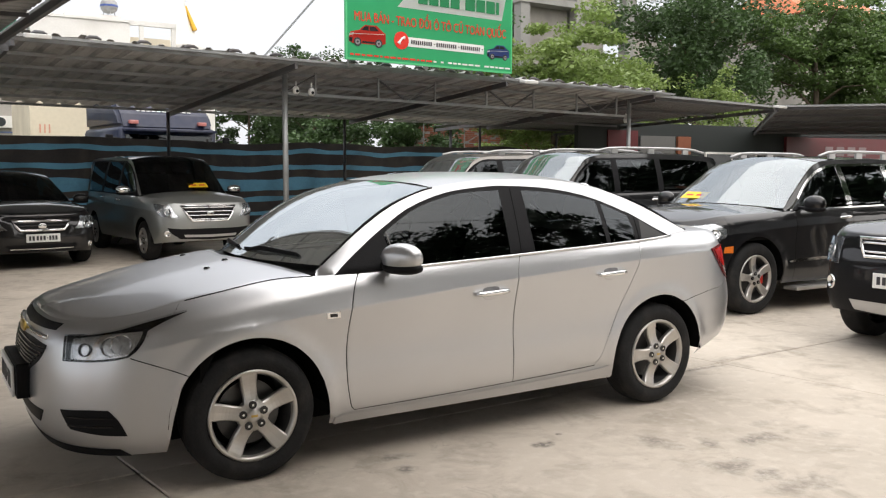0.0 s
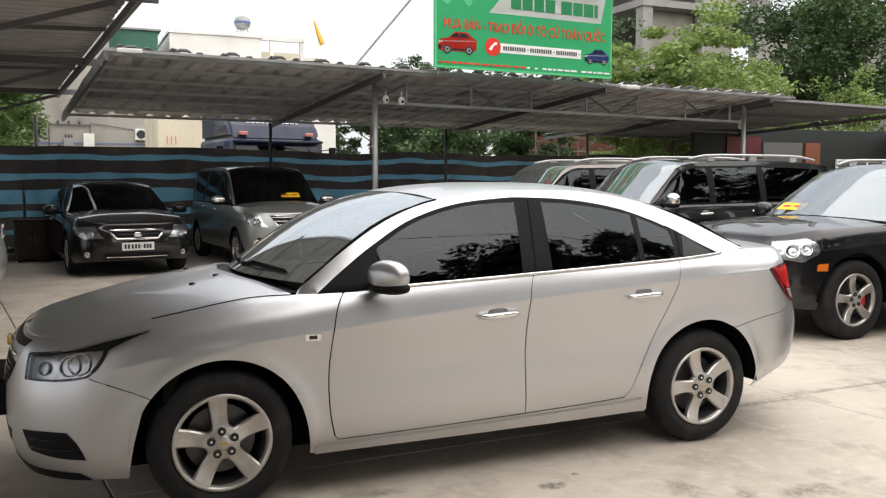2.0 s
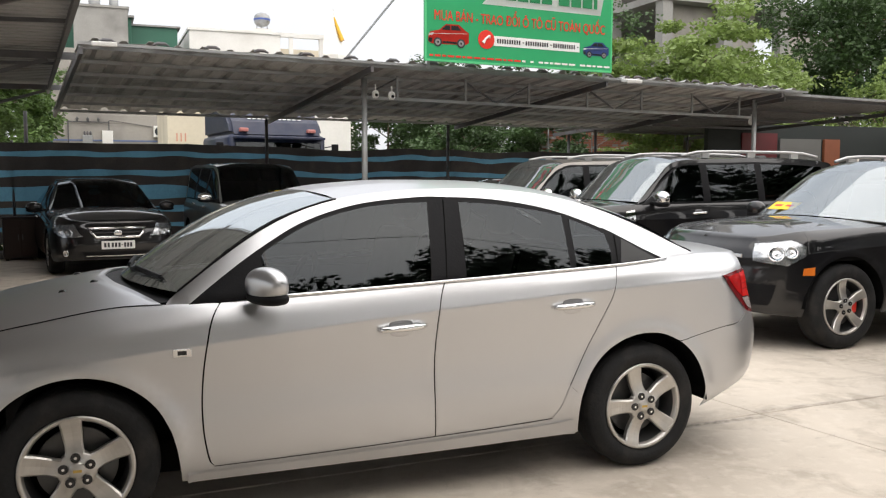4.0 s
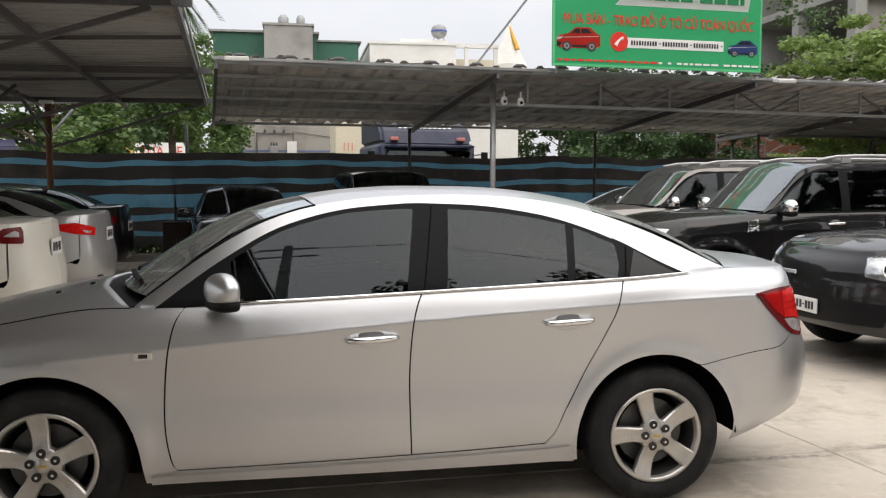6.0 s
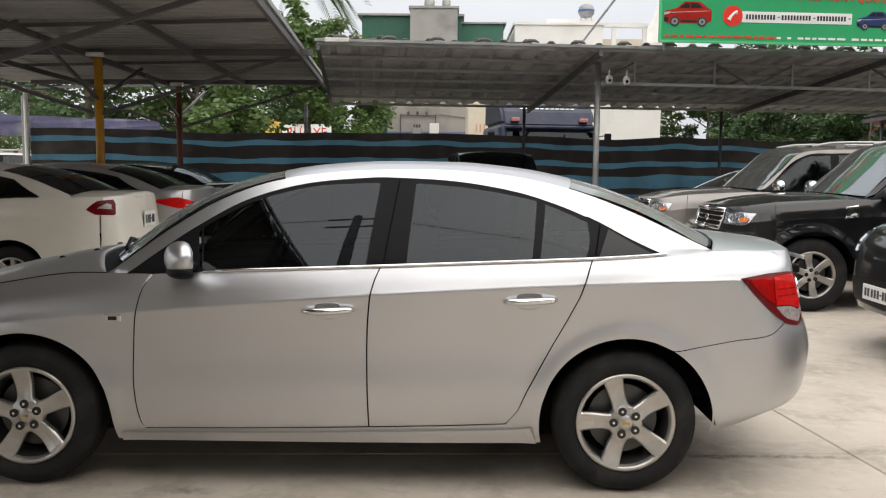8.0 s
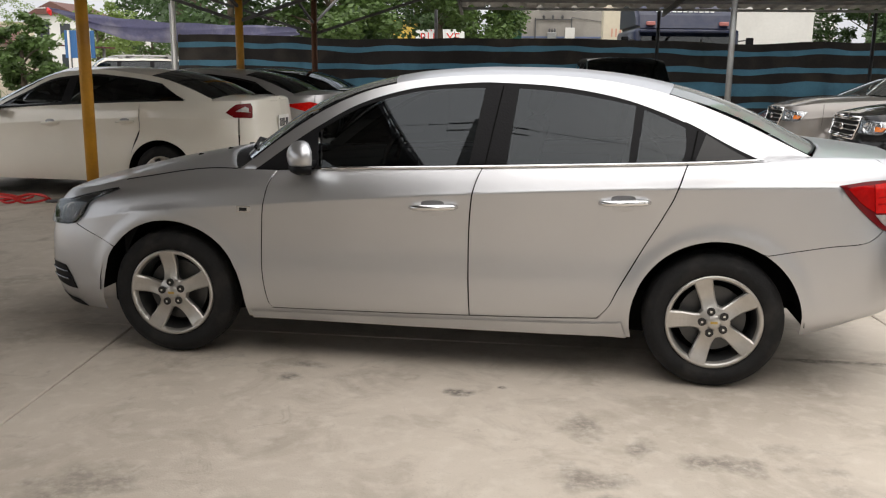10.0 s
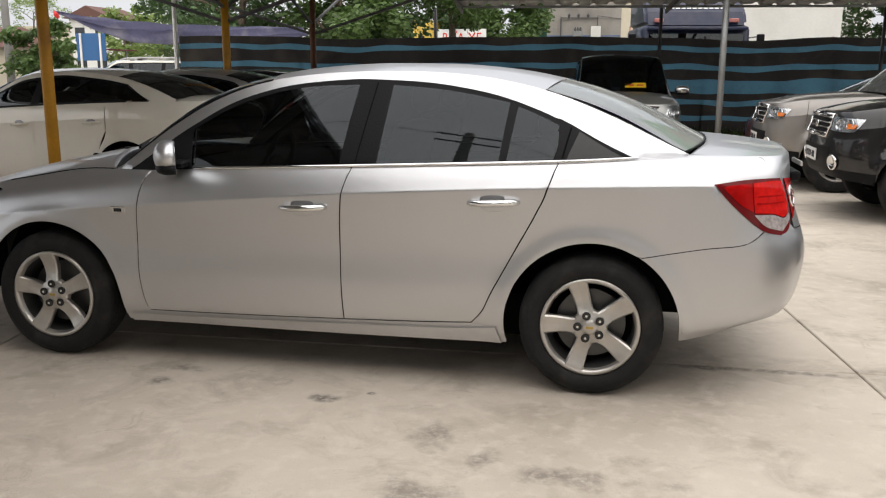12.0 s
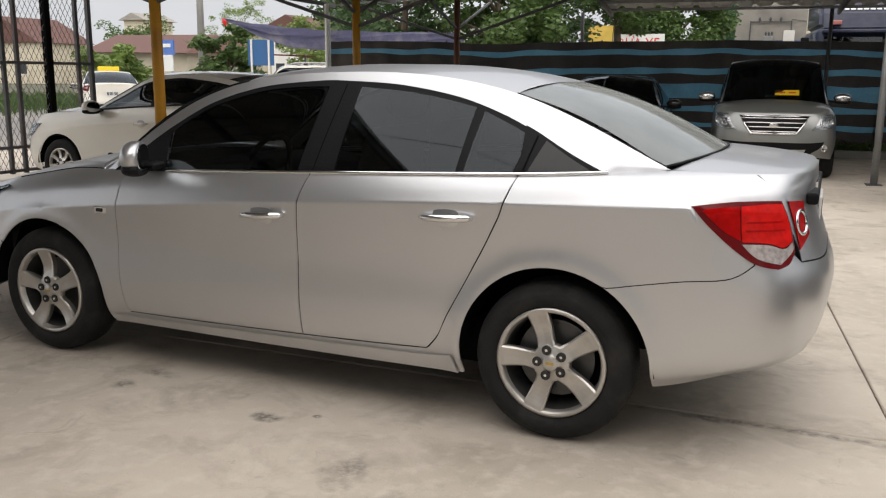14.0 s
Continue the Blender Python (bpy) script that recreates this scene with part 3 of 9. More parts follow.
def middle_canopy():
    """The mono-pitch canopy before the fence: high edge to the yard, low edge at the fence."""
    t = thing("shade_canopy", "grey corrugated steel canopy on thin galvanised posts", "canopy", pose(-0.06, 8.92, 0, 0, 0, math.degrees(math.atan(SLOPE))))
    depth, drop, run = 5.75, 0.50, 13.9
    tilt = math.degrees(math.atan2(-drop, depth))
    v, f = corrugated(run, math.hypot(depth, drop), 0.36, 0.045, 8)
    v = [(x, y, z + 0.012 * math.sin(x * 2.7 + y) + 0.012 * math.sin(x * 9 + y * 3.1)) for x, y, z in v]
    sheet = raw("roof_sheet", v, f, M_SHEETRUST, t, "weathered ribbed roof sheet")
    sheet.matrix_basis = pose(0, 0, 3.27, tilt)
    z_at = lambda y: 3.27 - drop * y / depth
    for k in range(7):
        y = 0.12 + k * 0.92
        part("purlin", beam((0, y, z_at(y) - 0.045), (run, y, z_at(y) - 0.045), 0.04, 0.05), M_STEEL, t)
    part("fascia", beam((-0.03, -0.03, 3.25), (run, -0.03, 3.235), 0.015, 0.04), M_STEEL, t, "grey front edge strip")
    for i in range(int(run / 0.70)):
        bm = bmesh.new()
        x = 0.35 + 0.70 * i
        add_tube(bm, [(x - 0.11, 0.0, 3.285), (x - 0.05, 0.0, 3.31), (x + 0.05, 0.0, 3.31), (x + 0.11, 0.0, 3.285)], [0.012, 0.024, 0.024, 0.012], 8)
        part("rib_cap", bm, M_STEELDARK, t)
    for x in (0.02, 4.2, 8.75, 13.2):
        part("rafter", beam((x, 0.0, z_at(0) - 0.12), (x, depth, z_at(depth) - 0.12), 0.05, 0.09), M_STEELDARK, t)
    # the truss along the front posts
    part("truss_chord", beam((4.3, 0.72, 2.78), (13.1, 0.72, 2.74), 0.04, 0.05), M_STEEL, t)
    for i in range(7):
        x = 4.95 + i * 1.3
        part("truss_strut", beam((x, 0.72, 2.77), (x, 0.72, 3.16), 0.035), M_STEEL, t)
        part("truss_diagonal", beam((x, 0.72, 3.12), (x + (0.62 if i % 2 else -0.62), 0.72, 2.79), 0.025), M_STEELDARK, t)
    for x, m in ((4.36, M_STEEL), (13.2, M_STEEL)):
        post = part("post", tube([(x, 0.72, 0.0), (x, 0.72, z_at(0.72) - 0.1)], 0.048, 12), m, t, smooth=True)
        part("base_plate", box(x - 0.1, x + 0.1, 0.62, 0.82, 0.0, 0.012), M_STEELDARK, post)
    for x in (-0.5, 4.05, 8.35, 12.6):
        post = part("back_post", tube([(x, 5.35, 0.0), (x, 5.35, z_at(5.35) - 0.12)], 0.035, 10), M_STEELDARK, t, smooth=True)
    return t


canopy = middle_canopy()


def left_canopy():
    """The low gable-less canopy on yellow posts, over the row of parked cars."""
    t = thing("carport", "low carport of corrugated sheet on yellow steel posts", "carport", pose(0, 0, 0))
    # edge line x = 0.35 - 0.078 * y
    y0, y1, w, z = -9.0, 14.2, 6.1, 3.12
    turn = math.degrees(math.atan(0.072))
    v, f = corrugated(y1 - y0, w, 0.24, 0.028, 6)
    holder = raw("roof_sheet", v, f, M_SHEET, t, "grey ribbed roof sheet")
    # sheet's x runs along the yard's y, its y runs to -x
    holder.matrix_basis = pose(0.33 - 0.072 * y0, y0, z + 0.05, 0, 0, 90 + turn) @ pose(0, 0, 0, -1.2)
    edge = lambda y, a: 0.33 - 0.072 * y - a * w
    for k in range(7):
        y = y0 + 0.15 + k * (y1 - y0 - 0.3) / 6
        part("joist", beam((edge(y, 0), y, z), (edge(y, 1), y + 0.4, z - 0.12), 0.03, 0.045), M_STEELDARK, t)
    for a in (0.0, 0.25, 0.5, 0.75, 1.0):
        part("purlin", beam((edge(y0, a), y0, z - 0.06 - 0.12 * a), (edge(y1, a), y1, z - 0.06 - 0.12 * a), 0.05, 0.08), M_STEELDARK, t)
    part("edge_trim", beam((edge(y0, 0) + 0.04, y0, z + 0.03), (edge(y1, 0) + 0.04, y1, z + 0.03), 0.02, 0.055), M_STEEL, t, "pale sheet-metal edge")
    for x, y in ((-2.35, -5.2), (-2.63, -0.55), (-2.92, 4.14), (-3.2, 8.84), (-3.45, 13.36)):
        m = M_YELLOW if y < 12 else M_RUST
        part("post", tube([(x, y, 0), (x, y, z - 0.12)], 0.06, 12), m, t, "yellow painted post" if y < 12 else "rusty brown post", smooth=True)
        part("base_plate", box(x - 0.14, x + 0.14, y - 0.14, y + 0.14, 0, 0.015), M_YELLOW, t)
        part("floodlight", box(x - 0.12, x + 0.12, y - 0.16, y - 0.06, z - 0.16, z - 0.10, 0.01), M_WHITETRIM, t, "white flat lamp on the post head")
        for s in (0.95, -0.95):
            part("brace", beam((x, y, 2.15), (x + s * 2.9, y, z - 0.12), 0.05), M_STEELDARK, t)
            part("brace", beam((x, y, 2.35), (x, y + s * 1.9, z - 0.12), 0.04), M_STEELDARK, t)
        part("tie_beam", beam((x - 2.9, y, z - 0.10), (x + 3.1, y, z - 0.06), 0.06, 0.09), M_STEELDARK, t)
    return t


left_canopy()


def right_canopy(m, run, depth, label, posts):
    """A finely corrugated roof on purlins, its high edge to the yard."""
    t = thing("shade_canopy", label, "canopy", m)
    v, f = corrugated(run, depth, 0.11, 0.02, 5)
    sheet = raw("roof_sheet", v, f, M_SHEETDARK, t, "dark grey corrugated sheet")
    sheet.matrix_basis = pose(0, 0, 3.22, -3.0)
    count = int(depth / 1.7)
    for k in range(count + 1):
        part("purlin", beam((0, 0.1 + k * 1.7, 3.14 - 0.09 * k), (run, 0.1 + k * 1.7, 3.14 - 0.09 * k), 0.04, 0.06), M_STEELDARK, t)
    for x in (0.05, run - 0.05):
        part("rafter", beam((x, 0.0, 3.10), (x, depth, 3.10 - 0.052 * depth), 0.05, 0.09), M_STEELDARK, t)
    for x, y in posts:
        part("post", tube([(x, y, 0), (x, y, 3.1 - 0.05 * y)], 0.04, 10), M_STEELDARK, t, smooth=True)
    part("fascia", beam((0, -0.02, 3.2), (run, -0.02, 3.2), 0.02, 0.05), M_STEEL, t, "galvanised front edge")
    return t


right_canopy(pose(13.35, 10.5, 0, 0, 0, 7.5), 5.25, 8.0, "grey finely corrugated canopy beside the shop front", ((0.3, 7.6), (4.9, 7.6)))
right_canopy(pose(18.6, 11.2, 0.02, 0, 0, -47), 13.0, 8.5, "dark corrugated canopy at an angle before the shop", ((4.5, 8.0), (9.0, 8.0), (12.6, 0.5)))


# ---- the shade-cloth fence ----
def fence_run(p, q, top, wave, seed):
    """Horizontal stripes of shade cloth between two points, sagging between its posts, each stripe a part."""
    t = tagged(new("fence"), "sagging black and blue striped shade cloth fence", "fence", kind="structure")
    p, q = Vector((*p, 0)), Vector((*q, 0))
    n = max(8, int((q - p).length / 0.09))
    side = (q - p).cross(Vector((0, 0, 1))).normalized()
    rng = random.Random(seed)
    ph = [rng.uniform(0, 6) for _ in range(6)]
    bands = [(1.0, 0.927, 0), (0.927, 0.878, 1), (0.878, 0.757, 0), (0.757, 0.704, 1), (0.704, 0.615, 0), (0.615, 0.488, 1), (0.488, 0.423, 0), (0.423, 0.371, 1), (0.371, 0.27, 0), (0.27, 0.225, 1), (0.225, 0.10, 0)]

    def at(k, f):
        s = k / n
        x = s * (q - p).length
        hang = 0.5 + 0.5 * math.cos(2 * math.pi * x / 2.55)  # tied up at each post, slack between
        sag = wave * (math.sin(x * 0.9 + ph[0]) + 0.6 * math.sin(x * 2.1 + ph[1])) * (0.35 + 0.65 * f) - 0.035 * (1 - hang) * f
        uneven = 0.012 * math.sin(x * 3.3 + f * 17 + ph[5]) + 0.009 * math.sin(x * 6.1 - f * 29 + ph[3]) if f < 0.99 else 0.0
        fold = 0.05 * math.sin(x * 2.6 + ph[2] + f * 2) + 0.03 * math.sin(x * 7.0 + ph[3] - f * 3) + 0.018 * math.sin(x * 13.0 + ph[1] + f * 6) + 0.06 * (1 - f) * math.sin(x * 1.3 + ph[4])
        calm = min(1.0, x / 0.7, ((q - p).length - x) / 0.7)  # neighbouring lengths meet at one post
        return p.lerp(q, s) + side * fold * calm + Vector((0, 0, top * f + (sag + uneven) * calm))

    for hi, lo, blue in bands:
        rows = 3
        verts = [at(k, hi + (lo - hi) * r / rows) for r in range(rows + 1) for k in range(n + 1)]
        faces = [(r * (n + 1) + k, r * (n + 1) + k + 1, (r + 1) * (n + 1) + k + 1, (r + 1) * (n + 1) + k) for r in range(rows) for k in range(n)]
        raw("cloth_stripe", verts, faces, M_BLUECLOTH if blue else M_BLACKCLOTH, t, "faded blue stripe" if blue else "black stripe", True)
    for k in range(0, n + 1, 28):
        b = at(k, 1)
        part("fence_post", tube([(b.x, b.y + 0.1, 0), (b.x, b.y + 0.1, top + 0.02)], 0.025, 8), M_STEELDARK, t, smooth=True)
    return t


fence_run((-6.4, 13.35), (-0.7, 14.15), 2.12, 0.03, 1)
fence_run((-0.7, 14.15), (8.0, 15.35), 2.12, 0.03, 2)
fence_run((8.0, 15.35), (15.0, 16.2), 2.12, 0.03, 5)
part("end_post", tube([(-6.4, 13.2, 0), (-6.4, 13.2, 2.9)], 0.045, 10), M_WHITETRIM)
tagged(bpy.data.objects["end_post"], "pale round steel post at the end of the fence", "post")
kerb = tagged(part("kerb", beam((-6.2, 13.1, 0.06), (14.5, 15.75, 0.06), 0.22, 0.16, 0.02), M_CONCRETE), "low concrete kerb below the fence", "kerb", kind="structure")


def weeds(name, p, q, width, n, seed, label, h=0.28):
    rng = np.random.default_rng(seed)
    p, q = np.array((*p, 0.0)), np.array((*q, 0.0))
    verts, faces = [], []
    for _ in range(n):
        b = p + (q - p) * rng.random() + np.append(rng.normal(size=2) * width, 0)
        d = np.append(rng.normal(size=2) * 0.5, 1.0)
        s = h * (0.4 + rng.random())
        w = np.append(rng.normal(size=2), 0)
        w *= 0.018 / (np.linalg.norm(w) + 1e-6)
        k = len(verts)
        verts += [b - w, b + w, b + d * s * 0.6 + w * 0.8 + (0, 0, 0), b + d * s + (0.05 * rng.normal(), 0.05 * rng.normal(), -0.1 * s)]
        faces += [(k, k + 1, k + 2), (k, k + 2, k + 3)]
    return tagged(raw(name, verts, faces, M_GRASS), label, "weeds", kind="stuff")


weeds("weeds", (-6.2, 13.4), (14.5, 16.0), 0.12, 5000, 4, "low green weeds along the foot of the fence")


# ---- beyond the fence ----
def signboard():
    """The printed board above the canopy: green field, white band, red line of text, bars for the rest."""
    t = thing("signboard", "green printed advertising board above the canopy edge", "sign", pose(4.95, 9.24, 0, 0, 0, 4.5))
    w, z0, h = 3.62, 3.31, 1.62
    part("panel", box(0, w, 0.0, 0.05, z0, z0 + h, 0.004), M_SIGNGREEN, t, "green printed panel")
    part("border", box(0, w, -0.006, 0.0, z0, z0 + 0.035), M_SIGNLIGHT, t)
    part("border", box(0, 0.03, -0.006, 0.0, z0 + 0.035, z0 + h), M_SIGNLIGHT, t)
    part("border", box(w - 0.03, w, -0.006, 0.0, z0 + 0.035, z0 + h), M_SIGNLIGHT, t)
    # white slanted name band with green bars in place of the name
    bm = bmesh.new()
    pts = [(1.02, z0 + 0.96), (3.36, z0 + 0.96), (3.46, z0 + 1.40), (1.45, z0 + 1.40), (1.22, z0 + 1.18)]
    bm.faces.new([bm.verts.new((x, -0.004, z)) for x, z in pts])
    bmesh.ops.solidify(bm, geom=bm.faces[:], thickness=0.004)
    band = part("name_band", bm, M_SIGNWHITE, t, "white slanted band")
    x = 1.45
    for k, wd in enumerate((0.20, 0.20, 0.20, 0.20, 0.0, 0.22, 0.20, 0.20, 0.07)):
        if wd:
            part("bar", box(x, x + wd, -0.013, -0.009, z0 + 1.06, z0 + 1.28), mat_sign_dark, band)
        x += wd + 0.035 if wd else 0.10
    letters("MUA BÁN - TRAO ĐỔI Ô TÔ CŨ TOÀN QUỐC", 0.225, M_SIGNRED, "headline", t, pose(w / 2, -0.006, z0 + 0.715), label="red lettering", squeeze=0.70)
    # phone line: red disc with a white handset, white capsule with dark bars
    bm = bmesh.new()
    bmesh.ops.create_cone(bm, cap_ends=True, segments=32, radius1=0.15, radius2=0.15, depth=0.008, matrix=pose(1.10, -0.006, z0 + 0.40, 90))
    disc = part("phone_disc", bm, M_SIGNRED, t, "red disc with a white handset")
    part("handset", tube([(1.04 + 0.12 * k, -0.012, z0 + 0.34 + 0.03 * math.sin(k * 3.1) + 0.11 * k) for k in (0, 0.33, 0.66, 1)], [0.03, 0.018, 0.018, 0.03], 8), M_SIGNWHITE, disc)
    cap = part("number_band", box(1.24, 2.93, -0.008, -0.002, z0 + 0.31, z0 + 0.47, 0.002), M_SIGNWHITE, t, "white band with dark bars")
    x = 1.30
    for k in range(3):
        for i in range(10):
            part("bar", box(x + 0.046 * i, x + 0.046 * i + 0.028, -0.013, -0.009, z0 + 0.355, z0 + 0.425), M_INK, cap)
        part("bar", box(x + 0.485, x + 0.515, -0.013, -0.009, z0 + 0.385, z0 + 0.40), M_INK, cap)
        x += 0.545
    # two small printed cars
    for cx, cz, s, m, nm in ((0.42, z0 + 0.41, 0.36, M_SIGNRED, "red"), (3.28, z0 + 0.37, 0.27, M_SIGNBLUE, "blue")):
        bm = bmesh.new()
        prof = [(-1, -0.30), (-1, 0.0), (-0.9, 0.14), (-0.45, 0.24), (-0.15, 0.50), (0.5, 0.52), (0.85, 0.26), (1, 0.18), (1, -0.26), (0.8, -0.36), (-0.8, -0.38)]
        bm.faces.new([bm.verts.new((cx + a * s, -0.004, cz + b * s)) for a, b in prof])
        bmesh.ops.solidify(bm, geom=bm.faces[:], thickness=0.003)
        pic = part("car_picture", bm, m, t, f"small printed {nm} car")
        for shape, name_, m2 in (([(-0.36, 0.25), (-0.13, 0.44), (0.06, 0.45), (0.06, 0.25)], "window_shape", M_INK), ([(0.11, 0.25), (0.11, 0.45), (0.42, 0.45), (0.62, 0.27)], "window_shape", M_INK),
                                 ([(-1.0, -0.05), (-0.98, 0.06), (-0.72, 0.10), (-0.78, 0.0)], "lamp_shape", M_SIGNWHITE), ([(-0.99, -0.30), (-0.99, -0.12), (-0.80, -0.14), (-0.84, -0.32)], "grille_shape", M_INK),
                                 ([(-0.72, 0.04), (0.92, 0.14), (0.92, 0.16), (-0.70, 0.07)], "highlight_shape", M_SIGNWHITE), ([(-0.30, -0.33), (0.38, -0.33), (0.38, -0.24), (-0.30, -0.24)], "sill_shape", M_INK)):
            bm = bmesh.new()
            bm.faces.new([bm.verts.new((cx + a * s, -0.0075, cz + b * s)) for a, b in shape])
            bmesh.ops.solidify(bm, geom=bm.faces[:], thickness=0.002)
            part(name_, bm, m2, pic)
        for k in (-0.55, 0.6):
            for r, y, m2 in ((0.2, -0.009, M_INK), (0.13, -0.012, M_STEEL), (0.05, -0.014, M_INK)):
                bm = bmesh.new()
                bmesh.ops.create_cone(bm, cap_ends=True, segments=20, radius1=r * s, radius2=r * s, depth=0.004, matrix=pose(cx + k * s, y, cz - 0.3 * s, 90))
                part("wheel_shape", bm, m2, pic)
    # rows of small print as bars
    rng = random.Random(21)
    x = 0.08
    while x < 3.5:
        wd = rng.uniform(0.05, 0.13)
        part("small_print", box(x, x + wd, -0.008, -0.004, z0 + 0.078, z0 + 0.108), M_SIGNRED if x < 1.65 else M_SIGNWHITE, t)
        x += wd + (0.03 if rng.random() < 0.8 else 0.1)
    # printed line drawing at the upper corner
    part("printed_line", tube([(0.16, -0.004, z0 + 1.12), (0.35, -0.004, z0 + 1.18), (0.6, -0.004, z0 + 1.36), (0.95, -0.004, z0 + 1.4), (1.15, -0.004, z0 + 1.3)], 0.006, 6), M_SIGNLIGHT, t)
    for x in (0.22, 0.62):
        bm = bmesh.new()
        bmesh.ops.create_cone(bm, segments=24, radius1=0.075, radius2=0.075, depth=0.006, matrix=pose(x, -0.005, z0 + 1.10, 90), cap_ends=True)
        part("printed_ring", bm, M_SIGNLIGHT, t)
    for x in (0.1, w - 0.1):
        part("stand", beam((x, 0.08, 3.2), (x, 0.08, z0 + h), 0.04), M_STEEL, t)
    part("stay", beam((0.05, 0.1, z0 + 1.55), (-1.05, 1.3, 3.2), 0.025), M_STEEL, t)
    part("stay", beam((w - 0.05, 0.1, z0 + 1.4), (w - 0.05, 1.4, 3.15), 0.025), M_STEEL, t)
    return t


mat_sign_dark = mat("sign_dark_green", (0.01, 0.20, 0.07), 0.4, 0.0, 0.05)
signboard()


def floodlight(m):
    t = thing("floodlight", "small pale floodlight on the canopy edge", "floodlight", m, "canopy floodlights")
    part("housing", box(-0.16, 0.16, -0.20, 0.0, -0.03, 0.03, 0.012), M_WHITETRIM, t)
    part("lamp_glass", box(-0.14, 0.14, -0.18, -0.02, -0.036, -0.031), M_CLEARLENS, t)
    part("bracket", beam((0, 0, 0), (0, 0.15, -0.02), 0.03), M_STEEL, t)
    return t


fl = floodlight(pose(9.05, 9.72, 3.22, 10))
copy_thing(fl, pose(0.25, 8.90, 3.25, 8))
copy_thing(fl, pose(18.45, 11.05, 3.2, 8))


def cctv(m):
    t = thing("security_camera", "small white dome camera under the canopy", "camera", m, "canopy cameras")
    part("arm", tube([(0, 0, 0.12), (0, 0, 0.02)], 0.012, 8), M_WHITETRIM, t)
    part("body", tube([(0, 0, 0.03), (0, 0, 0.0), (0, 0, -0.07), (0, 0, -0.10)], [0.03, 0.055, 0.055, 0.03], 14), M_WHITETRIM, t, smooth=True)
    part("lens", tube([(0.0, -0.05, -0.05), (0.0, -0.062, -0.052)], 0.025, 12), M_GLOSSBLACK, t)
    return t


cv = cctv(pose(4.36, 9.95, 2.86))
copy_thing(cv, pose(4.62, 9.9, 2.84))
copy_thing(cv, pose(13.05, 11.1, 2.70))


M_CLEARRED = mat("pale_red_lens", (0.45, 0.17, 0.15), 0.2, 0.0, 0.1)


def truck():
    """A blue bonneted lorry cab seen from its roof up, behind the fence."""
    t = thing("truck", "dark blue lorry cab with a tall roof fairing behind the fence", "truck", pose(4.39, 18.2, 0, 0, 0, 7.6) @ Matrix.Diagonal((1.06, 1.0, 0.965, 1.0)))
    bm = bmesh.new()
    add_box(bm, -1.2, 1.2, 0.0, 2.6, 0.9, 2.62, 0.12)
    part("cab", bm, M_BLUEPAINT, t, smooth=True)
    bm = bmesh.new()
    prof = [(0.05, 2.62), (0.25, 2.95), (0.7, 3.32), (1.5, 3.55), (2.6, 3.6), (2.6, 2.6)]
    a = [bm.verts.new((-1.14, y, z)) for y, z in prof]
    b = [bm.verts.new((1.14, y, z)) for y, z in prof]
    bm.faces.new(a), bm.faces.new(b[::-1])
    for k in range(len(prof)):
        bm.faces.new((a[k], b[k], b[(k + 1) % len(prof)], a[(k + 1) % len(prof)]))
    bmesh.ops.recalc_face_normals(bm, faces=bm.faces[:])
    bmesh.ops.bevel(bm, geom=[e for e in bm.edges if abs(e.verts[0].co.x - e.verts[1].co.x) < 0.01], offset=0.08, segments=3, affect="EDGES")
    part("roof_fairing", bm, M_BLUEPAINT, t, "tall blue roof fairing")
    part("windscreen", box(-1.05, 1.05, -0.03, 0.0, 1.9, 2.42, 0.01), M_GLASS_DARK, t)
    part("sun_visor", box(-1.1, 1.1, -0.22, 0.02, 2.5, 2.56, 0.01), M_BLUEPAINT, t)
    for k in range(11):
        bar = part("name_bar", box(-0.045, 0.045, -0.012, 0.0, -0.05, 0.05), M_SIGNWHITE, t, "white bar in place of the lettering")
        bar.matrix_basis = pose(-0.62 + 0.124 * k, 0.36, 3.06, -39)
    for x in (-1.05, 1.05):
        part("marker_lamp", box(x * 0.79 - 0.10, x * 0.79 + 0.10, -0.02, 0.12, 2.68, 2.78, 0.02), M_CLEARRED, t, "pale red marker lamp")
        mir = part("mirror_arm", beam((x * 1.05, 0.1, 2.3), (x * 1.35, -0.05, 2.35), 0.03), M_STEELDARK, t)
        part("side_mirror", box(x * 1.35 - 0.08, x * 1.35 + 0.08, -0.08, 0.02, 1.9, 2.4, 0.02), M_PLASTIC, t)
    part("exhaust_pipe", tube([(1.35, 2.3, 1.0), (1.35, 2.3, 3.3)], 0.07, 10), M_STEEL, t, smooth=True)
    part("bonnet", box(-1.0, 1.0, -1.4, 0.02, 0.9, 1.75, 0.15), M_BLUEPAINT, t)
    for x in (-1.05, 1.05):
        for y in (-0.7, 2.0):
            part("wheel", tube([(x - 0.15, y, 0.5), (x + 0.15, y, 0.5)], 0.5, 20), M_RUBBER, t)
    return t


truck()


def block(name, x0, x1, y0, y1, h, material, label, cat="building", z0=0.0, m=None):
    t = thing(name, label, cat, m or pose(0, 0, 0))
    part("wall", box(x0, x1, y0, y1, z0, h, 0.02), material, t)
    return t


def add_windows(t, xs, zs, y, w, h, frame_mat=None):
    for x in xs:
        for z in zs:
            win = part("window", box(x - w / 2, x + w / 2, y - 0.03, y + 0.02, z, z + h), M_GLASS_DARK_FAR, t, "dark window")
            part("window_frame", box(x - w / 2 - 0.06, x + w / 2 + 0.06, y - 0.05, y - 0.03, z - 0.06, z), frame_mat or M_WALLWHITE, win)
            part("window_frame", box(x - w / 2 - 0.06, x + w / 2 + 0.06, y - 0.05, y - 0.03, z + h, z + h + 0.06), frame_mat or M_WALLWHITE, win)


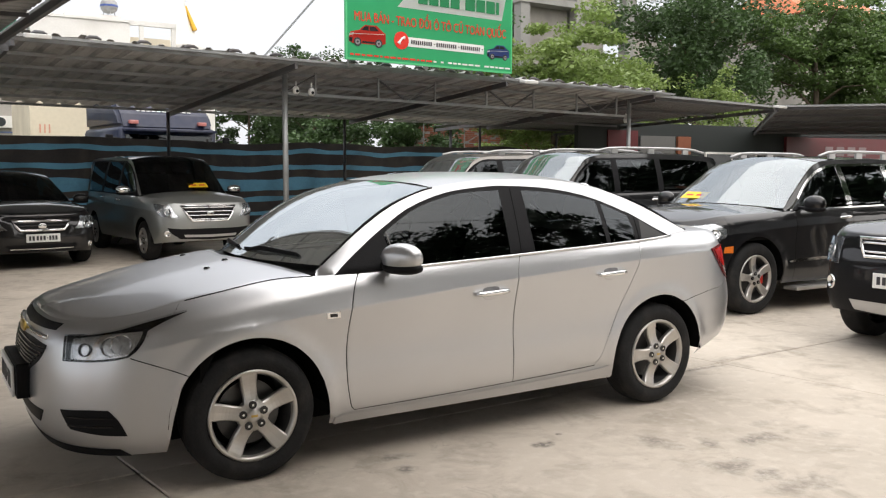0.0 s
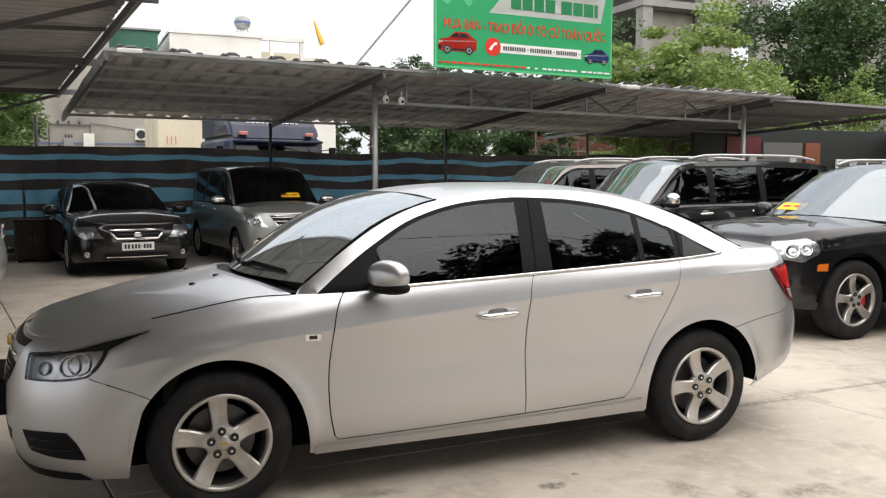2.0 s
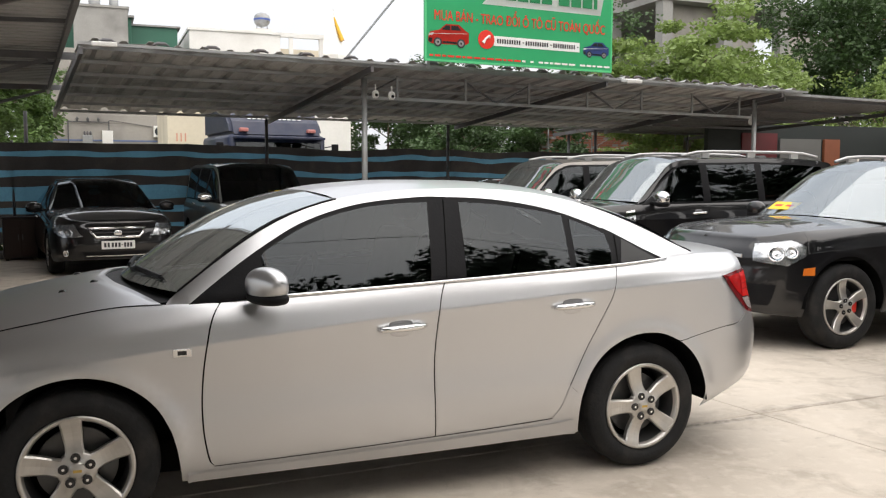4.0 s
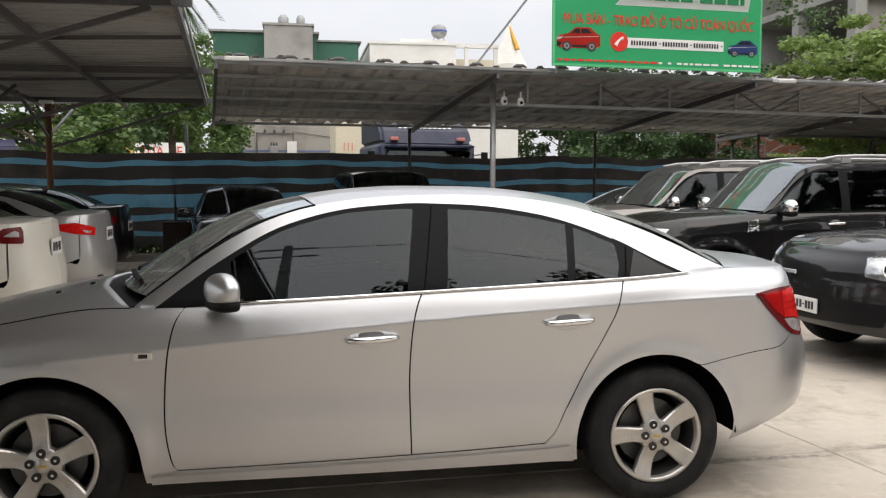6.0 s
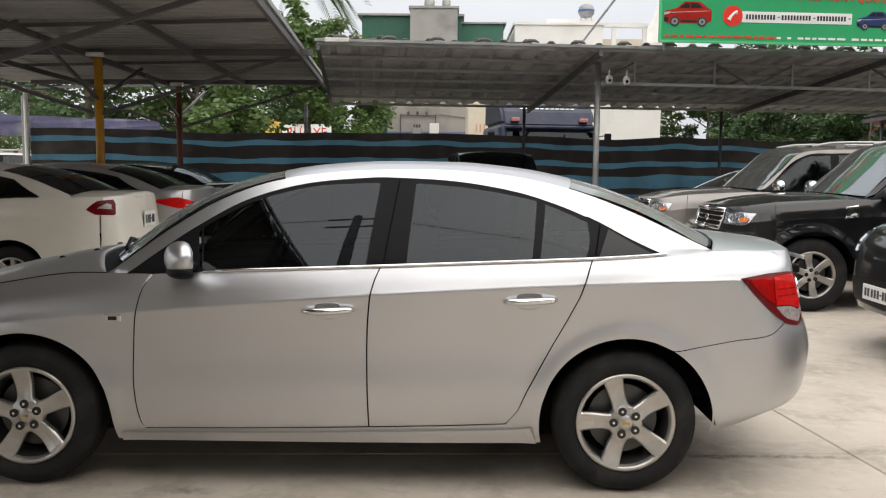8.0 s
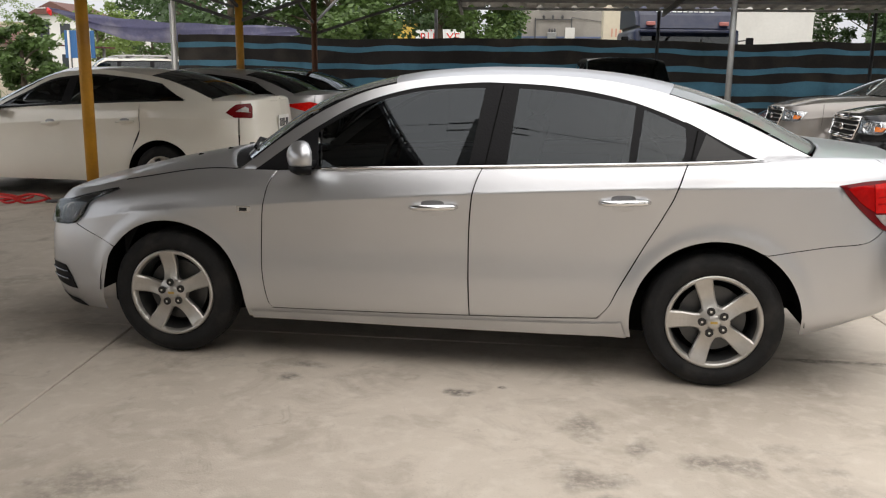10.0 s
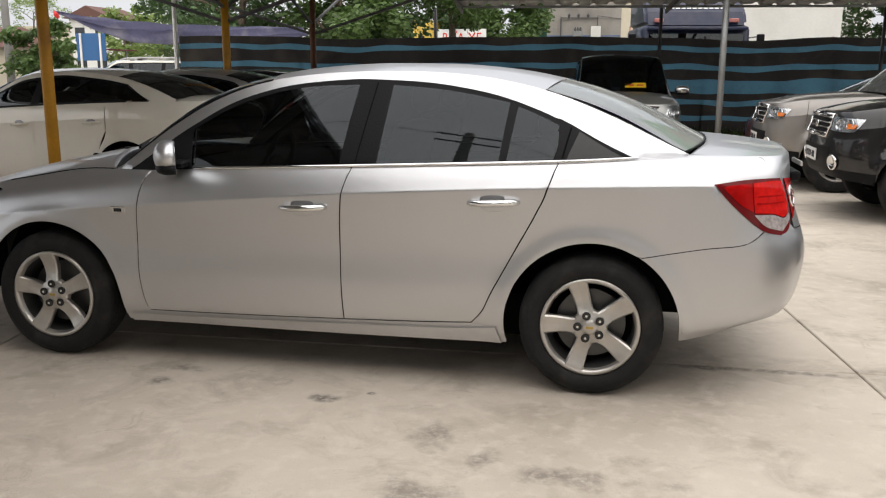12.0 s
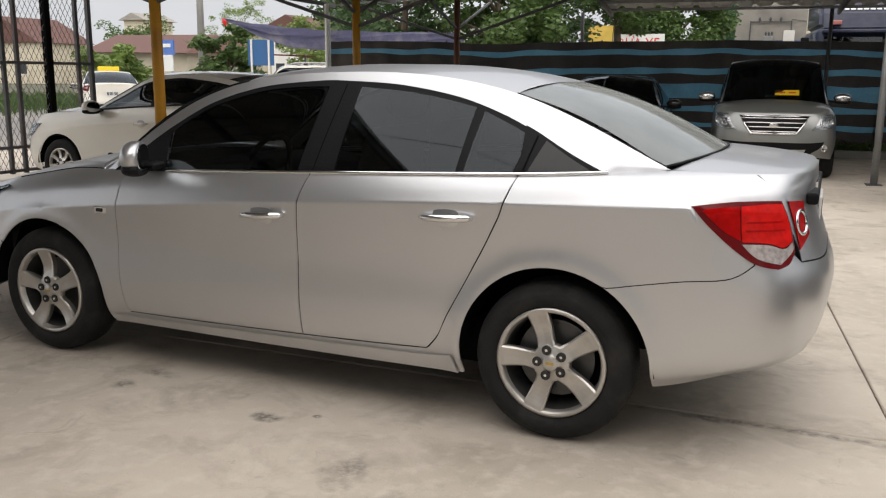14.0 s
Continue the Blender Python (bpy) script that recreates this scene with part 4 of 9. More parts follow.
M_GLASS_DARK_FAR = mat("dark_window", (0.035, 0.04, 0.045), 0.15, 0.0, 0.3, 0.5)
# grey plastered wall with a meter box and switch gear
t = block("outbuilding", -2.3, 12.5, 54, 57, 9.2, M_WALLGREY, "stained grey plaster building with a meter box")
part("string_course", box(-2.3, 12.5, 53.95, 54.0, 3.60, 3.70), mat("blue_painted_band", (0.13, 0.17, 0.30), 0.7, 0.0, 0.2), t, "thin blue painted band")
part("meter_box", box(0.5, 1.12, 53.7, 54.0, 3.3, 4.25, 0.02), M_WALLWHITE, t, "white meter box")
unit = part("air_conditioner", box(3.5, 4.45, 53.6, 54.0, 3.9, 4.6, 0.03), M_WALLWHITE, t, "white outdoor unit")
part("fan_grille", tube([(3.83, 53.595, 4.25), (3.83, 53.58, 4.25)], 0.27, 20), M_GLASS_DARK_FAR, unit)
for x in (-1.42, 0.9):
    part("riser", beam((x, 53.9, 2.4), (x, 53.9, 4.85), 0.07), M_STEELDARK, t)
part("cross_bar", beam((-1.42, 53.88, 4.78), (0.9, 53.88, 4.76), 0.06), M_STEELDARK, t)
for x in (-0.9, -0.3, 0.3):
    part("insulator", tube([(x, 53.85, 4.80), (x, 53.85, 4.95), (x, 53.85, 5.05)], [0.05, 0.09, 0.03], 8), M_STEELDARK, t)
part("switch_gear", box(-0.62, -0.05, 53.6, 54.0, 3.3, 3.95, 0.03), M_STEEL, t, "grey switch gear")
for x in (-0.5, -0.33, -0.16):
    part("insulator", tube([(x, 53.8, 3.95), (x, 53.8, 4.1), (x, 53.8, 4.2)], [0.05, 0.07, 0.03], 8), M_STEELDARK, t)
part("conduit", beam((0.9, 53.9, 4.9), (3.4, 53.95, 4.55), 0.035), M_STEELDARK, t)
# cream container-like box beside the lorry
t = block("storage_box", 2.55, 6.2, 29.5, 35, 5.6, M_WALLCREAM, "tall cream painted storage box", "container")
for x in (2.85, 3.0, 3.15):
    part("printed_mark", box(x, x + 0.05, 29.485, 29.5, 2.75, 3.05), mat("faded_red_paint", (0.6, 0.3, 0.22), 0.7), t, "faint red mark")
t = block("boundary_wall", 12.6, 16.65, 58.0, 58.4, 8.6, M_WALLWHITE, "plain white painted wall", "wall")
part("coping", box(12.55, 16.7, 57.95, 58.45, 8.6, 8.75), M_CONCRETE, t)
t = block("boundary_wall", 6.3, 12.4, 40.0, 40.3, 6.2, M_WALLWHITE, "plain white painted wall behind the lorry", "wall")
part("coping", box(6.25, 12.45, 39.95, 40.35, 6.2, 6.3), M_CONCRETE, t)
# green clad shed and white house on the skyline
t = block("warehouse", -4.6, 2.6, 60, 75, 12.2, M_GREENSHEET, "dark green metal-clad warehouse")
part("roof", box(-4.9, 2.8, 59.7, 75, 12.2, 12.35), M_SHEET, t)
for i in range(36):
    part("rib", box(-4.6 + 0.2 * i, -4.55 + 0.2 * i, 59.96, 60.0, 0.5, 12.2), M_GREENSHEET, t)
t = block("stair_tower", -1.0, 2.3, 57.5, 60, 12.35, M_CONCRETE, "grey concrete stair tower")
part("parapet", box(-1.1, 2.4, 57.4, 60, 12.35, 12.5), M_CONCRETE, t)
t = block("warehouse", 2.5, 5.7, 61, 75, 11.85, M_GREENSHEET, "lower green metal-clad warehouse wing")
part("roof", box(2.4, 5.9, 60.8, 75, 11.85, 11.97), M_SHEET, t)
for x, s in ((0.3, 0.5), (1.5, 0.4)):
    tank = thing("water_tank", "small round steel tank on the roof", "tank", pose(x, 59, 12.5))
    part("tank_body", tube([(0, 0, 0), (0, 0, 0.1), (0, 0, 0.6), (0, 0, 0.8)], [0.3 * s * 2, s * 0.75, s * 0.75, 0.2], 14), M_STEEL, tank, smooth=True)
t = block("house", 6.6, 13.2, 62, 75, 12.0, M_WALLWHITE, "off-white flat-roofed house with a parapet")
part("parapet", box(6.5, 13.3, 61.9, 75.1, 12.0, 12.18), M_WALLWHITE, t)
part("roof_room", box(9.2, 13.0, 64, 72, 12.18, 12.75), M_WALLWHITE, t)
part("terrace_beam", box(13.2, 16.5, 61.9, 62.2, 11.85, 12.2), M_WALLWHITE, t)
for x in (14.0, 16.3):
    part("terrace_column", box(x - 0.15, x + 0.15, 61.9, 62.2, 9, 11.9), M_WALLWHITE, t)
part("terrace_room", box(13.2, 16.6, 64, 72, 9, 11.3), M_WALLCREAM, t)
ball = thing("water_tank", "round steel water tank with a dark band on the roof", "tank", pose(12.2, 64, 12.72) @ Matrix.Diagonal((0.7, 0.7, 0.7, 1.0)))
part("tank_body", tube([(0, 0, 0.2 + 1.5 * k) for k in (0, 0.08, 0.25, 0.5, 0.75, 0.92, 1)], [0.25, 0.6, 0.82, 0.88, 0.82, 0.6, 0.25], 20), M_STEEL, ball, smooth=True)
part("band", tube([(0, 0, 0.85), (0, 0, 1.05)], 0.9, 20), M_SIGNBLUE, ball, "dark band")
for a in range(4):
    part("stand_leg", tube([(0.6 * math.cos(a * 1.57), 0.6 * math.sin(a * 1.57), -0.02), (0.5 * math.cos(a * 1.57), 0.5 * math.sin(a * 1.57), 0.5)], 0.05, 6), M_STEEL, ball)
sp = thing("pagoda_spire", "white and gold tapering roof spire", "spire", pose(18.3, 66, 0))
part("spire", tube([(0, 0, 0), (0, 0, 11.2), (0, 0, 12.0), (0, 0, 13.2), (0, 0, 14.2), (0, 0, 15.0)], [2.0, 1.6, 1.1, 0.55, 0.18, 0.03], 4), M_WALLWHITE, sp)
part("gold_rib", tube([(0.6, -0.6, 12.4), (0.35, -0.4, 13.2), (0.05, -0.1, 14.3)], [0.2, 0.16, 0.08], 8), mat("gold_paint", (0.55, 0.32, 0.03), 0.4, 0.5, 0.1), sp, "gold painted rib")


def concrete_frame():
    """An unfinished concrete frame: slabs, columns and brick infill."""
    t = thing("unfinished_building", "unfinished grey concrete frame building with open floors", "building", pose(30.5, 33, 0))
    for z in (3.4, 6.8, 10.3, 13.8):
        part("floor_slab", box(-4, 9, 0, 10, z, z + 0.35), M_CONCRETE, t)
    for x in (-3.6, 0.2, 3.9, 8.6):
        for y in (0.4, 5.0):
            part("column", box(x - 0.3, x + 0.3, y - 0.3, y + 0.3, 0, 17), M_CONCRETE, t)
    for x0, x1, z0, z1 in ((-3.3, -0.1, 6.9, 10.3), (0.5, 2.6, 7.1, 10.3), (4.2, 8.3, 6.9, 9.4), (-3.3, -0.1, 3.7, 6.8), (-3.3, 8.3, 0, 3.4), (0.5, 3.6, 10.6, 12.0)):
        part("infill_wall", box(x0, x1, 0.9, 1.1, z0, z1), M_WALLGREY, t)
    part("back_wall", box(-4, 9, 9.8, 10, 0, 17), M_CONCRETE, t)
    return t


concrete_frame()
t = block("house", 60, 76, 40, 50, 14.0, M_WALLGREY, "grey plastered house with an orange tiled roof")
bm = bmesh.new()
v = [bm.verts.new(p) for p in ((59.4, 39.4, 14.0), (76.6, 39.4, 14.0), (76.6, 50.6, 14.0), (59.4, 50.6, 14.0), (62, 45, 17), (74, 45, 17))]
for f in ((0, 1, 5, 4), (1, 2, 5), (2, 3, 4, 5), (3, 0, 4), (3, 2, 1, 0)):
    bm.faces.new([v[i] for i in f])
part("roof", bm, M_TILE, t, "orange tiled hip roof")


def brick_wall():
    """A low unfinished brick wall behind the fence: courses of bricks with recessed joints, and scaffold tubes."""
    t = thing("brick_wall", "half-built red brick wall with scaffolding", "wall", pose(15.2, 24.5, 0, 0, 0, -6))
    part("mortar_core", box(0, 12, 0.02, 0.2, 0, 3.3), M_CONCRETE, t)
    verts, faces = [], []
    rng = random.Random(8)
    for r in range(40):
        for k in range(50):
            x0 = k * 0.24 + (0.12 if r % 2 else 0)
            if x0 + 0.22 > 12 or (r > 30 and rng.random() < 0.15):
                continue
            z0, y0 = r * 0.082, rng.uniform(-0.006, 0.004)
            b = len(verts)
            verts += [(x0, y0, z0), (x0 + 0.225, y0, z0), (x0 + 0.225, y0, z0 + 0.07), (x0, y0, z0 + 0.07), (x0, 0.05, z0), (x0 + 0.225, 0.05, z0), (x0 + 0.225, 0.05, z0 + 0.07), (x0, 0.05, z0 + 0.07)]
            faces += [(b, b + 1, b + 2, b + 3), (b + 3, b + 2, b + 6, b + 7), (b + 1, b + 5, b + 6, b + 2), (b + 4, b, b + 3, b + 7)]
    tagged(raw("bricks", verts, faces, M_BRICK, t), kind="stuff")
    for k in range(7):
        part("scaffold_tube", tube([(k * 1.7, -0.7, 0), (k * 1.7, -0.7, 4.3)], 0.025, 6), M_STEEL, t)
    for z in (1.6, 2.5, 3.4, 4.1):
        part("scaffold_tube", tube([(0, -0.7, z), (11, -0.7, z)], 0.02, 6), M_STEEL, t)
    for k in range(6):
        part("scaffold_brace", tube([(k * 1.7, -0.7, 2.5), (k * 1.7 + 1.7, -0.7, 3.4)], 0.015, 6), M_STEEL, t)
    return t


brick_wall()


mat_sign_pale = mat("faded_sign_letters", (0.20, 0.15, 0.15), 0.6)


def shop():
    """The dark shop front below the far canopy."""
    t = thing("shop_front", "dark shop front with red panels below the canopy", "shop", pose(16.2, 16.4, 0, 0, 0, -4))
    part("back_wall", box(0, 16, 0, 0.2, 0, 3.0), mat("dark_green_wall", (0.012, 0.017, 0.016), 0.7, 0.0, 0.2), t)
    part("red_panel", box(1.1, 2.3, -0.05, 0.0, 0.6, 2.75), M_REDWALL, t, "dark red panel")
    part("shutter", box(2.4, 3.85, -0.06, 0.0, 0.0, 2.6), mat("grey_shutter", (0.12, 0.12, 0.115), 0.6, 0.2), t, "grey roller shutter")
    part("timber_post", box(3.95, 4.5, -0.1, 0.0, 0.0, 2.6), M_ORANGEWOOD, t, "orange-brown board")
    fr = part("door_frame", box(5.2, 7.6, -0.06, 0.0, 2.05, 2.12), M_WALLWHITE, t, "pale aluminium frame")
    for x in (5.2, 6.4, 7.55):
        part("door_frame", box(x, x + 0.06, -0.06, 0.0, 0.0, 2.05), M_WALLWHITE, t)
    part("door_glass", box(5.26, 7.55, -0.03, 0.0, 0.1, 2.05), M_GLASS_DARK_FAR, t)
    sg = part("red_sign", box(9.0, 16.0, -0.12, 0.0, 1.7, 2.7), M_REDWALL, t, "dark red sign with a pale bar")
    for k in range(4):
        part("bar", box(11.0 + 0.62 * k, 11.42 + 0.62 * k, -0.13, -0.12, 2.05, 2.38), mat_sign_pale, sg)
    return t


shop()

# trees
tree(18.6, 20.5, 6.5, 2.9, 11, M_LEAFLIGHT, "light green feathery tree behind the canopy", 0.17, 130, 230, 0.13, flat=0.4)
tree(22.5, 23.0, 6.4, 2.7, 12, M_LEAFLIGHT, "light green feathery tree behind the canopy", 0.17, 130, 230, 0.13, flat=0.4)
tree(31.0, 25.0, 11.0, 4.0, 13, M_LEAFDARK, "tall dark green tree with a broad crown", 0.20, 190, 170, 0.22)
tree(37.5, 23.0, 10.5, 3.4, 14, M_LEAF, "tall spreading green tree behind the canopy", 0.20, 140, 150, 0.22, flat=0.4, low=0.5)
tree(27.0, 20.5, 5.6, 1.8, 15, M_LEAFLIGHT, "small bright green tree", 0.15, 60, 80, 0.08)
tree(42.0, 22.0, 11.0, 4.2, 16, M_LEAF, "tall spreading green tree behind the canopy", 0.26, 150, 130, 0.22, flat=0.5)
tree(20.8, 29.0, 8.8, 2.4, 17, M_LEAFDARK, "dark green tree beside the concrete frame", 0.2, 60, 70, 0.2)
for k, (x, y, h, r) in enumerate(((17.7, 50.0, 9.0, 2.9), (22.0, 51.0, 9.6, 3.2), (26.5, 48.0, 9.0, 3.2), (20.0, 45.0, 8.2, 2.6), (13.2, 27.0, 4.6, 1.6), (15.0, 24.0, 4.2, 1.5))):
    tree(x, y, h, r, 30 + k, M_LEAFDARK, "dark green bushy tree behind the fence", 0.22 if y > 40 else 0.15, 90, 150, 0.1, low=0.2)
for k, (x, y, h, r) in enumerate(((-5.2, 22.0, 6.5, 2.5), (-2.7, 24.5, 6.2, 1.5), (-8.5, 21.0, 6.5, 2.6), (-5.0, 19.5, 5.0, 1.5), (-12.5, 26.0, 7.5, 3.0), (-4.2, 45.0, 9.5, 2.6), (-7.5, 44.0, 9.0, 3.0))):
    tree(x, y, h, r, 50 + k, M_LEAF if k % 2 else M_LEAFDARK, "green leafy tree behind the carport", 0.17 if y < 40 else 0.24, 90, 95 if y < 40 else 150, 0.16, low=0.62 if k == 1 else 0.25)
for k, (x, y) in enumerate(((15.2, 19.2), (16.6, 19.8))):
    tree(x, y, 2.9, 1.0, 70 + k, M_LEAFLIGHT, "yellowish green shrub behind the fence", 0.12, 40, 70, 0.05, low=0.15)


def palm(x, y, h):
    t = thing("palm_tree", "palm tree with long drooping fronds above the carport", "palm", pose(x, y, 0) @ Matrix.Diagonal((1.9, 1.9, 1.9, 1.0)))
    part("trunk", tube([(0, 0, 0), (0.1, 0, h * 0.5), (0.2, 0, h)], [0.15, 0.11, 0.09], 10), M_BARK, t, smooth=True)
    rng = random.Random(5)
    for k in range(22):
        a, up = k * 2.4, rng.uniform(-0.1, 1.0)
        verts, faces = [], []
        L = rng.uniform(1.9, 2.6)
        for i in range(44):
            s = i / 43
            r = L * (s * 0.9)
            z = h + L * (up * s - 1.05 * s * s)
            base = Vector((0.2 + math.cos(a) * r, math.sin(a) * r, z))
            side = Vector((-math.sin(a), math.cos(a), 0))
            for sg in (1, -1):
                w = 0.55 * math.sin(math.pi * min(1, s * 0.85 + 0.12))
                tip = base + side * sg * w + Vector((math.cos(a) * 0.25, math.sin(a) * 0.25, -0.35 * w - 0.05))
                b = len(verts)
                verts += [base - Vector((math.cos(a), math.sin(a), 0)) * 0.03, base + Vector((math.cos(a), math.sin(a), 0)) * 0.03, tip]
                faces.append((b, b + 1, b + 2))
        raw("frond", verts, faces, M_LEAFDARK, t)
    return t


palm(-7.9, 50.0, 7.05)

# a small red-lettered board far behind the fence
t = thing("wash_sign", "white board with red lettering behind the fence", "sign", pose(-5.6, 41.5, -0.25, 0, 0, -5))
part("board", box(-1.3, 1.3, 0, 0.06, 2.9, 3.8), M_SIGNWHITE, t)
letters("RỬA XE", 0.72, M_SIGNRED, "lettering", t, pose(0, -0.01, 3.33), squeeze=0.85)
part("leg", beam((-0.9, 0.1, 0), (-0.9, 0.1, 3.2), 0.08), M_STEEL, t)
part("leg", beam((0.9, 0.1, 0), (0.9, 0.1, 3.2), 0.08), M_STEEL, t)
t = block("yellow_shop", -8.2, -6.95, 41.6, 44, 4.0, mat("yellow_plaster", (0.6, 0.42, 0.08), 0.7), "small yellow kiosk beside the board", "kiosk")


# ---- the road side ----
def mesh_gate():
    """A tall steel gate leaf with a diamond wire mesh."""
    t = thing("mesh_gate", "tall dark steel gate with rusty diamond wire mesh", "gate", pose(-6.5, 4.3, 0, 0, 0, 0))
    bars = ((0.0, 0.05), (0.9, 0.05), (1.12, 0.05), (1.64, 0.09), (2.17, 0.05), (2.41, 0.06))
    for y, w in bars:
        part("upright", beam((0, y, 0.06), (0, y, 3.3), w), M_STEELDARK if w < 0.08 else M_DARK, t)
    for z in (0.1, 0.42, 1.55, 3.25):
        part("rail", beam((0, 0, z), (0, 2.41, z), 0.04), M_STEELDARK, t)
    bm = bmesh.new()
    step = 0.085
    for k in range(-40, 40):
        for s in (1, -1):
            y0, z0 = k * step, 0.1
            p, q = [y0, 0.1], [y0 + s * 3.15 * 0.55, 3.25]
            pts = []
            a, b = (p, q)
            lo, hi = 0.0, 1.0
            dy = b[0] - a[0]
            for lim in (0.0, 2.41):
                f = (lim - a[0]) / dy
                if (dy > 0) == (lim == 0.0):
                    lo = max(lo, f)
                else:
                    hi = min(hi, f)
            if hi - lo < 0.01:
                continue
            u, v = (a[0] + dy * lo, 0.1 + 3.15 * lo), (a[0] + dy * hi, 0.1 + 3.15 * hi)
            add_beam(bm, (0.006 * s, u[0], u[1]), (0.006 * s, v[0], v[1]), 0.005)
    part("wire_mesh", bm, M_STEELDARK, t, "diamond wire mesh")
    return t


mesh_gate()


def tarp():
    t = thing("tarpaulin", "purple-blue tarpaulin sagging between posts", "tarpaulin", pose(0, 0, 0))
    n, r = 36, 12
    verts, faces = [], []
    for j in range(r + 1):
        for i in range(n + 1):
            s, f = i / n, j / r
            k = min(1.0, s / 0.6)
            m = max(0.0, (s - 0.6) / 0.4)
            drop = 0.06 + 0.42 * math.sin(math.pi * min(1, k * 1.1) * 0.62) - 0.02 * k - 0.20 * m
            x = -9.79 + 2.9 * k + 1.3 * m + 0.10 * f
            y = 14.0 + 0.2 * k + 4.1 * m + 0.25 * f
            z = 2.70 - 0.30 * k + 0.16 * m - 0.05 * math.sin(math.pi * k) - drop * f + 0.022 * math.sin(f * 11 + s * 5) + 0.012 * math.sin(s * 31 + f * 7)
            verts.append((x, y + 0.05 * math.sin(f * 13 + s * 9), z))
    for j in range(r):
        for i in range(n):
            a = j * (n + 1) + i
            faces.append((a, a + 1, a + n + 2, a + n + 1))
    raw("cloth", verts, faces, M_PURPLE, t, smooth=True)
    part("pole", tube([(-6.9, 14.1, 0), (-6.9, 14.1, 2.8)], 0.035, 8), M_STEEL, t)
    part("rope", tube([(-9.79, 14.0, 2.70), (-11.6, 16.3, 2.85)], 0.012, 5), M_WHITETRIM, t)
    part("knot", tube([(-9.74, 14.0, 2.70), (-9.70, 14.0, 2.63), (-9.66, 14.0, 2.54)], [0.02, 0.06, 0.02], 8), M_REDINK, t, "red cloth knot")
    return t


tarp()
t = thing("utility_pole", "grey concrete utility pole by the road", "pole", pose(-21.7, 27.8, 0))
part("shaft", tube([(0, 0, 0), (0, 0, 9)], [0.17, 0.12], 12), M_CONCRETE, t, smooth=True)
t = block("roadside_house", -30.3, -24.4, 30, 36, 2.45, M_WALLCREAM, "long low cream house with a brown roof")
bm = bmesh.new()
v = [bm.verts.new(p) for p in ((-30.4, 29.4, 2.42), (-24.0, 29.4, 2.36), (-24.0, 36.6, 2.42), (-30.4, 36.6, 2.42), (-31.6, 33, 3.4), (-25.0, 33, 3.35))]
for f in ((0, 1, 5, 4), (2, 3, 4, 5), (1, 2, 5), (3, 0, 4), (3, 2, 1, 0)):
    bm.faces.new([v[i] for i in f])
part("roof", bm, M_BROWNROOF, t, "brown sheet roof")
for x, y, w, d, h, m, r, lab in ((-77.2, 83, 3.4, 5, 7.9, M_WALLCREAM, M_WALLGREY, "small cream tower house with a pitched roof"), (-56, 90, 9, 8, 7.0, M_WALLWHITE, None, "white flat-roofed town house"),
                                 (-64, 88, 6, 8, 6.0, M_WALLCREAM, None, "cream flat-roofed town house"), (-51, 78, 4.6, 6, 6.5, M_WALLWHITE, M_BROWNROOF, "white town house with a brown roof"),
                                 (-48, 92, 8, 8, 6.4, M_WALLWHITE, None, "white flat-roofed town house"), (-92, 76, 12, 8, 5.0, M_WALLCREAM, M_BROWNROOF, "cream town house with a brown roof"),
                                 (-13.0, 36, 5, 6, 3.6, M_WALLWHITE, None, "low white roadside building"), (-70, 40, 14, 8, 4.2, M_WALLWHITE, None, "long white flat-roofed house"),
                                 (-48, 24, 14, 4, 3.0, M_WALLWHITE, None, "long white boundary building"), (-62, 18, 10, 8, 4.5, M_WALLGREY, None, "small grey flat-roofed town house")):
    t = block("town_house", -w / 2, w / 2, 0, d, h, m, lab, m=pose(x, y, 0))
    add_windows(t, (-w / 4, w / 4), [z for z in (1.2, 4.2, 7.2) if z + 1.5 < h], 0.0, 1.1, 1.4)
    if r:
        bm = bmesh.new()
        v = [bm.verts.new(p) for p in ((-w / 2 - 0.5, -0.5, h), (w / 2 + 0.5, -0.5, h), (w / 2 + 0.5, d + 0.5, h), (-w / 2 - 0.5, d + 0.5, h), (0, -0.5, h + 0.27 * w), (0, d + 0.5, h + 0.27 * w))]
        for f in ((0, 1, 4), (1, 2, 5, 4), (2, 3, 5), (3, 0, 4, 5), (3, 2, 1, 0)):
            bm.faces.new([v[i] for i in f])
        part("roof", bm, r, t, "brown pitched roof")
    else:
        part("parapet", box(-w / 2 - 0.1, w / 2 + 0.1, -0.1, d + 0.1, h, h + 0.3), m, t)
t = thing("roadside_sign", "small blue and white roadside sign", "sign", pose(-17.6, 20.8, 0))
part("panel", box(-0.42, 0.42, 0, 0.06, 2.05, 2.55), mat("pale_blue_sign", (0.10, 0.20, 0.55), 0.5), t)
part("bar", box(-0.3, 0.3, -0.02, 0.0, 2.3, 2.42), M_SIGNWHITE, t)
part("panel", box(-0.36, 0.36, 0, 0.05, 1.5, 2.05), M_SIGNWHITE, t, "white lower panel")
part("leg", beam((-0.3, 0.05, 0), (-0.3, 0.05, 2.2), 0.05), M_STEEL, t)
part("leg", beam((0.3, 0.05, 0), (0.3, 0.05, 2.2), 0.05), M_STEEL, t)
t = thing("board_rack", "blue board standing on two white legs", "sign", pose(-11.0, 17.2, 0, 0, 0, 10))
part("panel", box(-0.38, 0.38, 0, 0.05, 1.66, 2.36), mat("blue_board", (0.03, 0.12, 0.30), 0.5), t)
for x in (-0.26, 0.26):
    part("leg", beam((x, -0.03, 0), (x, -0.03, 2.36), 0.045), M_WALLWHITE, t)
t = thing("awning", "red awning roof at the roadside", "awning", pose(-19.5, 29, 0))
